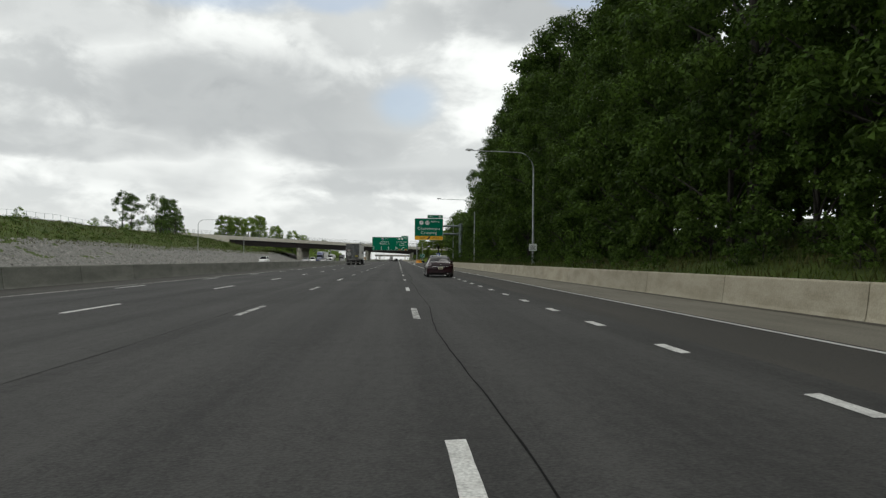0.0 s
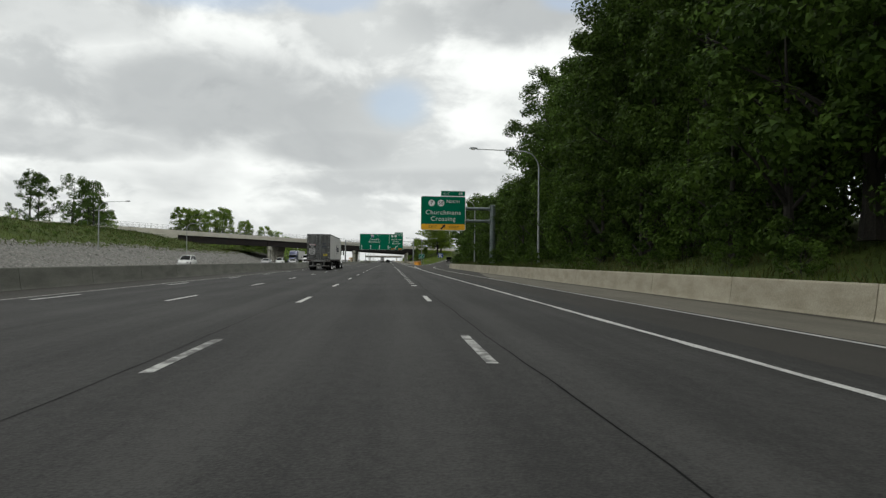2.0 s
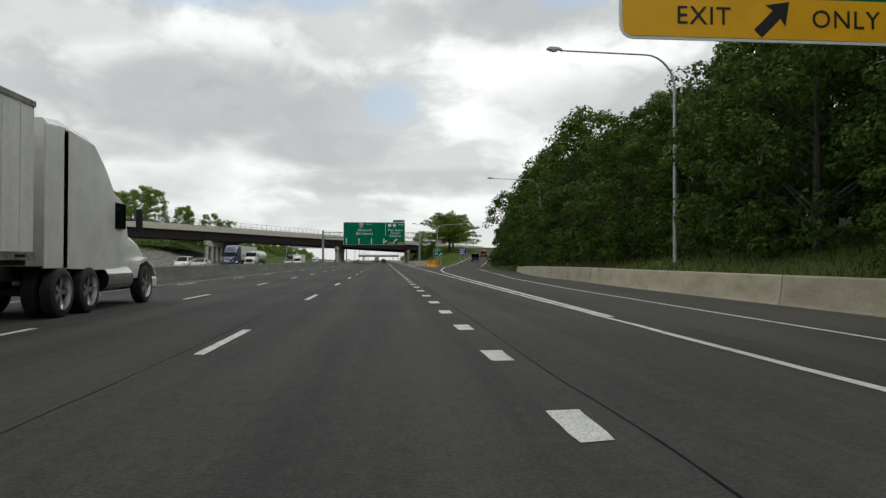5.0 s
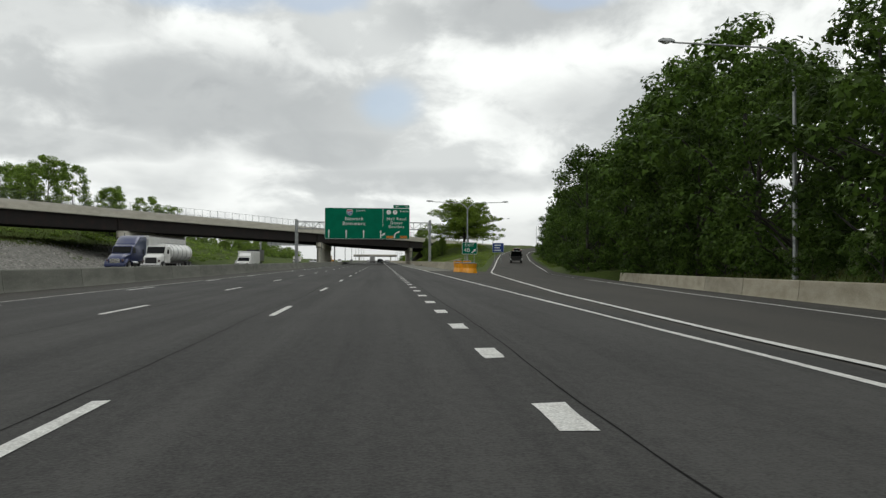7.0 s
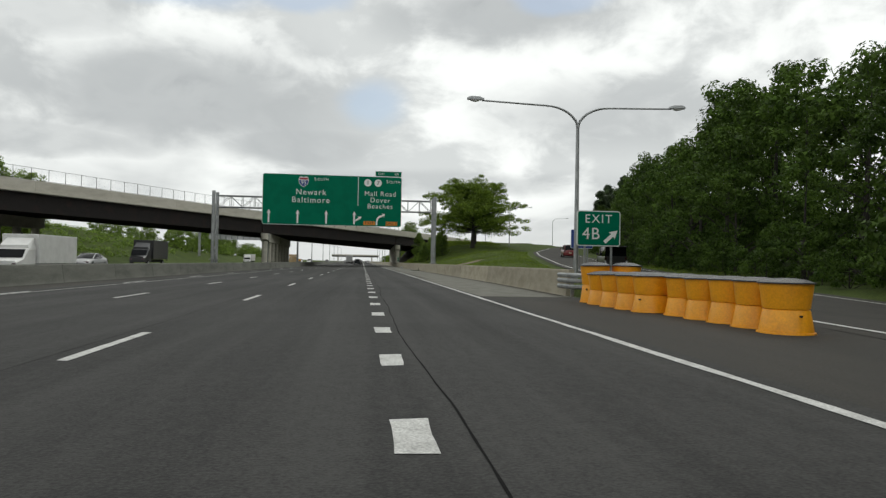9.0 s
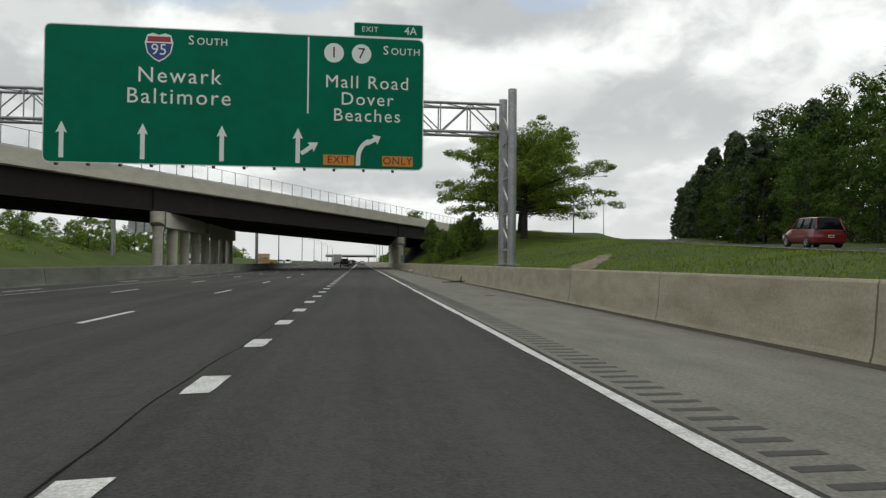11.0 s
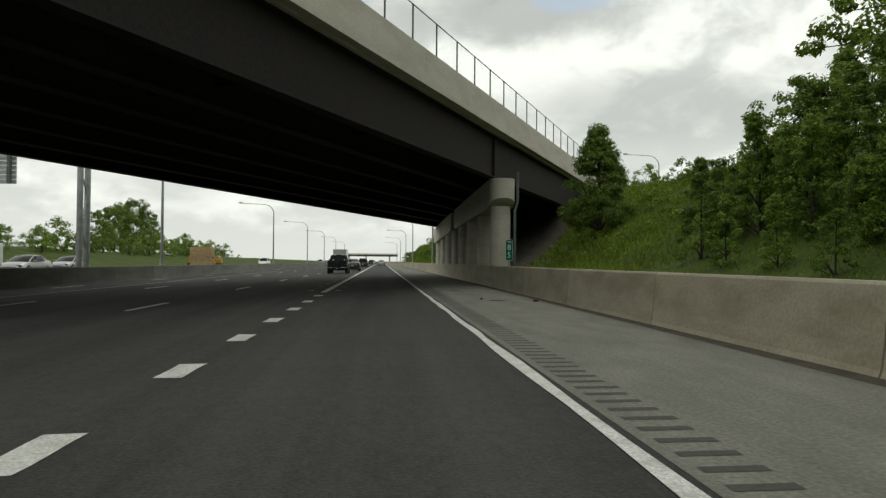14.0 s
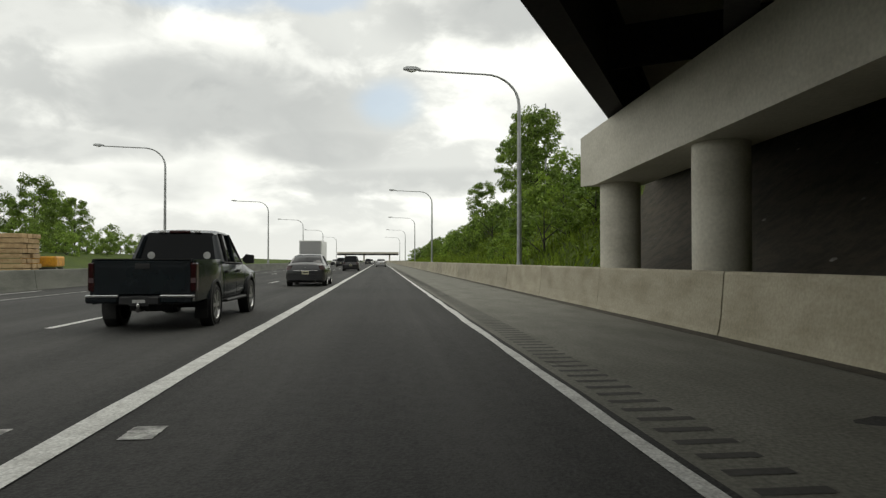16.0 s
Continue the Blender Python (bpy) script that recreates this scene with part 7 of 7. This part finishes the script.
def make_box_truck(name, label, paint, L=6.5, top=3.3):
    root = empty(name, None, label, "truck")
    part("cargo_box", Shape().box(-1.2, 0, 0.95, 1.2, L, top, 0.03), paint, root)
    part("rear_door", Shape().box(-1.08, -0.012, 1.0, 1.08, 0.0, top - 0.1), SILVER if paint is not CHARCOAL else paint, root)
    part("cab_fairing", Shape().loft([[(-1.0, y, 2.0), (1.0, y, 2.0), (0.85, y, z), (-0.85, y, z)] for y, z in ((L + 0.05, 3.0), (L + 1.0, 2.4))]), paint, root)
    sec = lambda y, w_, z0, z1, r: [(-w_, y, z0), (w_, y, z0), (w_, y, z1 - r), (w_ - r, y, z1), (-w_ + r, y, z1), (-w_, y, z1 - r)]
    part("cab", Shape().loft([sec(L + 0.1, 1.0, 0.6, 2.2, 0.1), sec(L + 1.2, 1.0, 0.6, 2.15, 0.12), sec(L + 1.75, 0.95, 0.6, 1.4, 0.1), sec(L + 2.5, 0.85, 0.55, 1.15, 0.12)]), paint, root, smooth_faces=True)
    part("windscreen", Shape().loft([[(-0.85, L + 1.25, 2.05), (0.85, L + 1.25, 2.05), (0.88, L + 1.78, 1.42), (-0.88, L + 1.78, 1.42)], [(-0.85, L + 1.29, 2.07), (0.85, L + 1.29, 2.07), (0.88, L + 1.82, 1.44), (-0.88, L + 1.82, 1.44)]]), GLASS, root)
    part("frame_rail", Shape().box(-0.5, 0.1, 0.55, 0.5, L + 2.2, 0.9), CHASSIS, root)
    for sgn in (-1, 1):
        for y in (1.6, L + 1.4):
            make_wheel(root, sgn * 0.92, y, 0.42, 0.26, sgn, ALLOY, 5, dish=0.05)
        part("headlamp", Shape().box(sgn * 0.68 - 0.12, L + 2.4, 0.8, sgn * 0.68 + 0.12, L + 2.52, 1.0, 0.02), GLASS_CLEAR, root)
        part("tail_lamp", Shape().box(sgn * 1.0 - 0.08, -0.02, 0.75, sgn * 1.0 + 0.08, 0.02, 0.9), GLASS_RED, root)
    return root


box_truck = make_box_truck("box_truck", "white box truck driving ahead", WHITE_PAINT)
box_truck.matrix_basis = pose(-5.4, 504, 0)
van_one = copy_thing(box_truck, pose(-19.2, 292, 0, 0, 0, 180) @ Matrix.Diagonal((0.85, 0.85, 0.72, 1)))
van_one.matrix_basis = pose(-19.8, 291, 0, 0, 0, 180) @ Matrix.Diagonal((0.85, 0.8, 0.72, 1))
tagged(van_one, "oncoming white delivery van")
van_two = copy_thing(box_truck, Matrix.Identity(4))
van_two.matrix_basis = pose(-31.0, 440, 0, 0, 0, 180) @ Matrix.Diagonal((0.9, 0.9, 0.75, 1))
tagged(van_two, "white delivery van on the opposite carriageway")
dark_truck = make_box_truck("box_truck", "oncoming dark grey box truck", CHARCOAL)
dark_truck.matrix_basis = pose(-27.5, 340, 0, 0, 0, 180)


def make_ramp_van():
    root = empty("black_van", None, "black off-road car with a boxy open-backed rear on the ramp", "car")
    part("body", Shape().loft([body_ring(y, 0.8, 0.92, 0.88, 0.4, 0.7, 1.05, 1.1, 0.01) for y in (0.0, 0.1, 3.2)]), BLACK_PAINT, root, smooth_faces=True)
    part("bonnet", Shape().loft([body_ring(y, 0.75, w, w, 0.45, 0.7, z, z + 0.04, 0.01) for y, w, z in ((3.2, 0.9, 1.05), (4.3, 0.8, 1.0), (4.4, 0.7, 0.9))]), BLACK_PAINT, root, smooth_faces=True)
    part("cabin", Shape().loft([[(-0.86, y, 1.05), (0.86, y, 1.05), (w, y, z), (-w, y, z)] for y, w, z in ((0.02, 0.82, 1.85), (2.6, 0.8, 1.85), (3.2, 0.84, 1.12))]), GLASS, root)
    part("roof", Shape().box(-0.83, -0.1, 1.83, 0.83, 2.65, 1.9, 0.03), BLACK_TRIM, root)
    part("open_gate", Shape().box(-0.8, -0.9, 1.88, 0.8, 0.0, 1.92, 0.01), BLACK_PAINT, root, "raised rear gate")
    part("bumper", Shape().box(-0.85, -0.12, 0.45, 0.85, 0.02, 0.62, 0.03), BLACK_TRIM, root)
    for sgn in (-1, 1):
        part("tail_lamp", Shape().box(sgn * 0.8 - 0.07, -0.03, 0.85, sgn * 0.8 + 0.07, 0.03, 1.05, 0.01), GLASS_RED, root)
        part("side_marker", Shape().box(sgn * 0.84 - 0.06, -0.13, 0.44, sgn * 0.84 + 0.06, -0.1, 0.74), STICKER, root)
        part("mirror", Shape().box(sgn * 1.0 - 0.1, 2.9, 1.12, sgn * 1.0 + 0.1, 3.0, 1.32, 0.03), BLACK_TRIM, root)
        for y in (0.75, 3.6):
            make_wheel(root, sgn * 0.8, y, 0.38, 0.25, sgn, None, 5)
    return root


ramp_van = make_ramp_van()
ramp_van.matrix_basis = pose(19.9, 297.5, lerp_table(RAMP_Z, 298) + 0.0, 1.7, 0, -10)


def make_timber_load():
    root = empty("timber_stack", pose(-23.3, 478.0, -0.03), "tall stack of pale sawn timber beyond the median wall", "timber")
    for k in range(9):
        for j in range(4):
            part("timber", Shape().box(-1.4, j * 0.62, 0.0 + k * 0.34, 1.5 + random.uniform(-0.1, 0.1), j * 0.62 + 0.58, k * 0.34 + 0.3, 0.02), TIMBER, root)


def make_digger():
    root = empty("excavator", pose(-22.6, 482.0, -0.03, 0, 0, 100), "yellow excavator with folded boom beyond the median wall", "excavator")
    for sgn in (-1, 1):
        part("track", Shape().loft([[(sgn * 0.9 - 0.22, y, z0), (sgn * 0.9 + 0.22, y, z0), (sgn * 0.9 + 0.22, y, z1), (sgn * 0.9 - 0.22, y, z1)] for y, z0, z1 in ((-1.5, 0.2, 0.5), (-1.3, 0.0, 0.7), (1.3, 0.0, 0.7), (1.5, 0.2, 0.5))]), CHASSIS, root)
    part("body", Shape().box(-1.1, -1.4, 0.75, 1.1, 0.9, 1.5, 0.08), DIGGER, root)
    part("cab", Shape().box(-1.05, 0.0, 1.5, -0.1, 1.0, 2.35, 0.08), GLASS, root)
    part("boom", Shape().loft([[(0.1, y, z), (0.4, y, z), (0.4, y, z + d), (0.1, y, z + d)] for y, z, d in ((0.6, 1.3, 0.4), (1.8, 2.3, 0.5), (2.6, 2.6, 0.4))]), DIGGER, root)
    part("stick", Shape().loft([[(0.12, y, z), (0.38, y, z), (0.38, y + 0.25, z + 0.12), (0.12, y + 0.25, z + 0.12)] for y, z in ((2.5, 2.75), (2.9, 1.6), (3.1, 0.7))]), DIGGER, root)
    part("bucket", Shape().loft([[(-0.1, 2.9 + a, z), (0.6, 2.9 + a, z), (0.6, 3.4 + b, z), (-0.1, 3.4 + b, z)] for a, b, z in ((0, 0, 0.8), (-0.1, 0, 0.4), (0.1, -0.1, 0.1))]), CHASSIS, root)


make_timber_load()
make_digger()


# ---- loose stones, weeds and litter ----
def make_riprap():
    rnd = np.random.default_rng(3)
    s = Shape()
    base = [(1, 0, 0), (0.3, 0.9, 0.1), (-0.8, 0.6, 0), (-0.9, -0.5, 0.1), (0.2, -1, 0), (0.35, 0.1, 0.8), (-0.4, -0.1, 0.75)]
    faces = [(0, 1, 5), (1, 2, 5), (2, 6, 5), (2, 3, 6), (3, 4, 6), (4, 5, 6), (4, 0, 5)]
    for k in range(9500):
        x, y = -42.1 - 11.5 * rnd.uniform(0, 1) ** 1.2, rnd.uniform(70, 345)
        r = rnd.uniform(0.12, 0.34)
        a = rnd.uniform(0, 6.28)
        c, sn = math.cos(a), math.sin(a)
        z = height(x, y) - 0.06
        q = rnd.uniform(0.8, 1.2, 7)
        s.add([(x + r * q[i] * (p[0] * c - p[1] * sn), y + r * q[i] * (p[0] * sn + p[1] * c), z + r * q[i] * p[2]) for i, p in enumerate(base)], faces)
    ob = link_mesh("riprap", s, STONE, fix=False)
    tagged(ob, "bank of loose grey riprap stones above the far carriageway", "stones", kind="stuff")


def make_stone_bed():
    """The gravel bed in which the riprap lies."""
    s = Shape()
    xs, ys = np.linspace(-41.9, -53.0, 8), np.arange(70, 346, 4.0)
    s.v = [(x + (0.8 * noise.noise(Vector((y * 0.11, 2.0, 5.0))) if x < -52 else 0.0), y, height(x, y) + (0.05 if -52 < x else 0.01)) for y in ys for x in xs]
    s.f = [(j * 8 + i, j * 8 + i + 1, (j + 1) * 8 + i + 1, (j + 1) * 8 + i) for j in range(len(ys) - 1) for i in range(7)]
    tagged(link_mesh("gravel_bed", s, STONE_BED), "grey gravel bed under the riprap stones", "gravel", kind="structure")


def make_rubble():
    rnd = np.random.default_rng(4)
    s = Shape()
    base = [(1, 0, 0), (0.3, 0.9, 0.1), (-0.8, 0.6, 0), (-0.9, -0.5, 0.1), (0.2, -1, 0), (0.35, 0.1, 0.8), (-0.4, -0.1, 0.75)]
    faces = [(0, 1, 5), (1, 2, 5), (2, 6, 5), (2, 3, 6), (3, 4, 6), (4, 5, 6), (4, 0, 5)]
    for k in range(150):
        x = rnd.uniform(9.0, 15)
        if k < 70:
            x = rnd.uniform(9.0, 12.5)
        y = BR_Y0 + BR_K * x + (rnd.uniform(-6, -1) if k < 70 else rnd.uniform(0, 34))
        r = rnd.uniform(0.05, 0.16) if k < 70 else rnd.uniform(0.03, 0.09)
        a = rnd.uniform(0, 6.28)
        c, sn = math.cos(a), math.sin(a)
        z = height(x, y) + (0.0 if k < 70 else 0.04)
        s.add([(x + r * (p[0] * c - p[1] * sn), y + r * (p[0] * sn + p[1] * c), z + r * p[2]) for p in base], faces)
    tagged(link_mesh("rubble", s, STONE, fix=False), "scattered stones and broken concrete on the bank", "stones", kind="stuff")


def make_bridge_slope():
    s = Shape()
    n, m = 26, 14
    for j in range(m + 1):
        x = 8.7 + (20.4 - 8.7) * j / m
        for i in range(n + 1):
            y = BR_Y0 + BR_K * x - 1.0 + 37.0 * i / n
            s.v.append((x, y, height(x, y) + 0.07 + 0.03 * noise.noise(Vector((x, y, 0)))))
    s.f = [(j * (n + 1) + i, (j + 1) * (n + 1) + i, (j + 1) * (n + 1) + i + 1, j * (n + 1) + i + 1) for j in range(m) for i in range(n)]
    # the dark soil colour carries part of the shade below the deck
    tagged(link_mesh("bridge_slope", s, DIRT_SHADED, fix=True), "bare earth slope under the overpass, shade put into its dark soil colour", "slope", kind="structure")


def blades(name, count, box, low, high, lean, width, material, label, keep=None, seed=0):
    rnd = np.random.default_rng(seed)
    out = []
    for k in range(count):
        x, y = rnd.uniform(box[0], box[1]), rnd.uniform(box[2], box[3])
        if keep and not keep(x, y):
            continue
        h = rnd.uniform(low, high)
        a = rnd.uniform(0, 6.28)
        c, s = math.cos(a) * width, math.sin(a) * width
        dx, dy = rnd.normal() * lean * h, rnd.normal() * lean * h
        z = height(x, y) - 0.03
        out.append([(x - c, y - s, z), (x + c, y + s, z), (x + dx + c * 0.3, y + dy + s * 0.3, z + h), (x + dx - c * 0.3, y + dy - s * 0.3, z + h)])
    ob = new(name, quads_mesh(name, np.array(out), material))
    tagged(ob, label, "grass", kind="stuff")


on_mound = lambda x, y: x > lerp_table(WALL_B, y) + 0.8 and abs(x - lerp_table(RAMP_X, y)) > 4.6 and not (BR_Y0 + BR_K * x - 1 < y < BR_Y0 + BR_K * x + 36)
make_stone_bed()
make_riprap()
make_rubble()
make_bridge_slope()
blades("mown_grass", 110000, (8, 30, 280, 412), 0.05, 0.14, 0.45, 0.02, GRASS_BLADE, "short mown grass on the mound", on_mound, 1)
blades("tall_weeds", 60000, (8, 30, 384, 445), 0.12, 0.34, 0.5, 0.022, GRASS_BLADE, "tall weeds and long grass on the embankment", lambda x, y: on_mound(x, y) and y > 396 + (22 - x) * 0.3, 2)
blades("tall_weeds", 30000, (8, 22, 446, 600), 0.2, 0.6, 0.4, 0.05, GRASS_BLADE, "tall weeds and long grass along the wall", on_mound, 3)
blades("verge_grass", 24000, (9.8, 19.5, -20, 254), 0.12, 0.42, 0.35, 0.03, VERGE, "rough grass behind the outer wall", lambda x, y: x > lerp_table(WALL_A, y) + 0.8, 4)
blades("bank_grass", 26000, (-74, -51, 70, 330), 0.15, 0.45, 0.3, 0.06, VERGE, "rough grass on the far bank", None, 5)


def make_ground_cover(name, count, x0, x1, y0, y1, seed, keep, label, grow=1.0, leaf=None):
    """Low leafy growth hugging a bank."""
    rnd = np.random.default_rng(seed)
    cs, rs = [], []
    while len(cs) < count:
        x, y = rnd.uniform(x0, x1), rnd.uniform(y0, y1)
        if keep(x, y):
            r = rnd.uniform(0.25, 0.7) * grow
            cs.append((x, y, height(x, y) + 0.25 * r))
            rs.append(r)
    tagged(new(name, leaf_mesh(name, rnd, cs, rs, 46, 0.075 * grow, leaf or GRASS_BLADE, 0.55)), label, "bushes", kind="stuff")


make_ground_cover("low_bushes", 380, 10, 24, 398, 440, 6, lambda x, y: y < BR_Y0 + BR_K * x - 3 and y > 404 - 0.4 * (x - 10), "low leafy bushes and vines on the embankment beside the overpass")
make_ground_cover("low_bushes", 800, 9, 20, 452, 560, 7, lambda x, y: y > BR_Y0 + BR_K * x + 37, "low leafy bushes on the bank beyond the overpass")


make_ground_cover("low_bushes", 620, -68, -43.5, 312, 450, 8, lambda x, y: y > BR_Y0 + BR_K * x + 39 and x < lerp_table(FOOT_L, y) - 2.5, "rough bushes covering the far bank beyond the overpass", 2.0, LEAF_SHRUB)
make_ground_cover("low_bushes", 300, -70, -54, 80, 262, 9, lambda x, y: y < BR_Y0 + BR_K * x - 6, "rough low bushes on the far bank", 1.5, LEAF)


def make_mast():
    root = empty("utility_pole", pose(16.7, 490, height(16.7, 490)), "thin grey utility pole among the bushes on the bank", "pole")
    part("pole", Shape().tube([(0, 0, -0.4), (0, 0, 4), (0, 0, 8.6)], [0.10, 0.08, 0.05], 10), GALV, root, smooth_faces=True)
    part("pole_cap", Shape().tube([(0, 0, 8.6), (0, 0, 8.66)], [0.06, 0.03], 8), GALV, root)


make_mast()


def make_bank_fence():
    root = empty("bank_fence", None, "grey wire fence along the top of the far bank", "fence")
    post = None
    pts = []
    for k in range(58):
        y = 60 + k * 3.2
        x = -68.0
        z = height(x, y)
        pts.append((x, y, z + 1.45))
        if post is None:
            ob = part("fence_post", Shape().tube([(0, 0, -0.3), (0, 0, 1.5)], 0.035, 6), GALV_DARK, root)
            post = ob.data
            ob.matrix_basis = pose(x, y, z)
        else:
            share("fence_post", post, root, pose(x, y, z))
    part("fence_rail", Shape().tube(pts, 0.02, 5), GALV_DARK, root)
    part("fence_rail", Shape().tube([(x, y, z - 1.2) for x, y, z in pts], 0.012, 5), GALV_DARK, root)


make_bank_fence()


def make_bucket():
    root = empty("bucket", pose(7.0, 374.6, 0.155, 0, 90, -35), "white plastic bucket lying at the foot of the wall", "bucket")
    part("pail", Shape().tube([(0, 0, -0.18), (0, 0, 0.18)], [0.13, 0.15], 18), STICKER, root, smooth_faces=True)
    part("lid", Shape().tube([(0, 0, 0.175), (0, 0, 0.20)], [0.158, 0.158], 18), WHITE_PAINT, root)
    for z in (-0.02,):
        part("band", Shape().tube([(0, 0, z), (0, 0, z + 0.016)], [0.146, 0.147], 18), CHARCOAL, root)


def make_litter(x, y, size, material, label, name, seed):
    rnd = random.Random(seed)
    s = Shape()
    n = 7
    ring = [(x + size * rnd.uniform(0.5, 1) * math.cos(6.28 * k / n), y + size * rnd.uniform(0.5, 1) * math.sin(6.28 * k / n), 0.012 + rnd.uniform(0, 0.05)) for k in range(n)]
    s.add(ring + [(x, y, 0.07), (x, y, 0.004)], [(k, (k + 1) % n, n) for k in range(n)] + [((k + 1) % n, k, n + 1) for k in range(n)])
    tagged(link_mesh(name, s, material), label, "litter")


def make_sticks():
    root = empty("fallen_branch", pose(6.6, 337.3, 0), "dry broken branch and brown twigs on the shoulder", "branch")
    for k in range(7):
        a = random.uniform(-0.6, 0.6)
        part("twig", Shape().tube([(-0.5 + 0.1 * k, 0.04 * k, 0.03), (0.1 * k + math.cos(a) * 0.4, math.sin(a) * 0.4, 0.06 + 0.03 * (k % 4))], [0.02, 0.008], 5), BARK, root)
    part("twig", Shape().tube([(0.55, 0, 0.02), (0.6, 0.03, 0.4)], [0.05, 0.02], 6), BARK, root)


make_bucket()
make_sticks()
make_litter(5.11, 345.5, 0.07, STICKER, "flattened white paper scrap on the shoulder", "paper_scrap", 1)
make_litter(6.9, 352.0, 0.09, STICKER, "crumpled white paper scrap by the wall", "paper_scrap", 2)
make_litter(6.7, 398.5, 0.16, BARK, "clod of brown dirt on the shoulder", "dirt_clod", 3)
make_litter(5.2, 399.5, 0.07, CHASSIS, "small dark rubber scrap on the shoulder", "rubber_scrap", 4)


def stain(x, y, rx, ry, seed):
    rnd = random.Random(seed)
    pts = [(x + rx * rnd.uniform(0.6, 1.0) * math.cos(6.28 * k / 16), y + ry * rnd.uniform(0.6, 1.0) * math.sin(6.28 * k / 16), 0.004) for k in range(16)]
    link_mesh("oil_stain", Shape().add(pts, [tuple(range(16))]), ASPHALT, shoulder, fix=False)


for k, (x, y, a, b) in enumerate(((5.6, 399.0, 0.28, 0.5), (5.1, 406.5, 0.22, 0.35), (5.7, 434.2, 0.3, 0.25), (4.9, 360.0, 0.2, 0.4), (6.0, 322.0, 0.25, 0.5))):
    stain(x, y, a, b, k)


def make_bare_patch(x, y, length, width, turn, seed):
    """A washed-out strip of bare soil in the grass."""
    rnd = random.Random(seed)
    s = Shape()
    n, m = 14, 6
    c, sn = math.cos(radians(turn)), math.sin(radians(turn))
    for i in range(n + 1):
        f = i / n
        w = width * (0.25 + 0.75 * math.sin(math.pi * min(1, 0.15 + f * 0.8))) * rnd.uniform(0.75, 1.2)
        for j in range(m + 1):
            u, v = length * (f - 0.5), w * (j / m - 0.5) + 0.3 * math.sin(f * 5)
            px, py = x + u * c - v * sn, y + u * sn + v * c
            edge = 0.0 if j in (0, m) or i in (0, n) else rnd.uniform(0.03, 0.10)
            s.v.append((px, py, height(px, py) + 0.035 + edge))
    s.f = [(i * (m + 1) + j, (i + 1) * (m + 1) + j, (i + 1) * (m + 1) + j + 1, i * (m + 1) + j + 1) for i in range(n) for j in range(m)]
    tagged(link_mesh("bare_patch", s, CLAY, fix=True), "washed-out strip of bare pale clay in the grass", "soil", kind="structure")


make_bare_patch(13.6, 333.2, 9.0, 1.5, 66, 3)
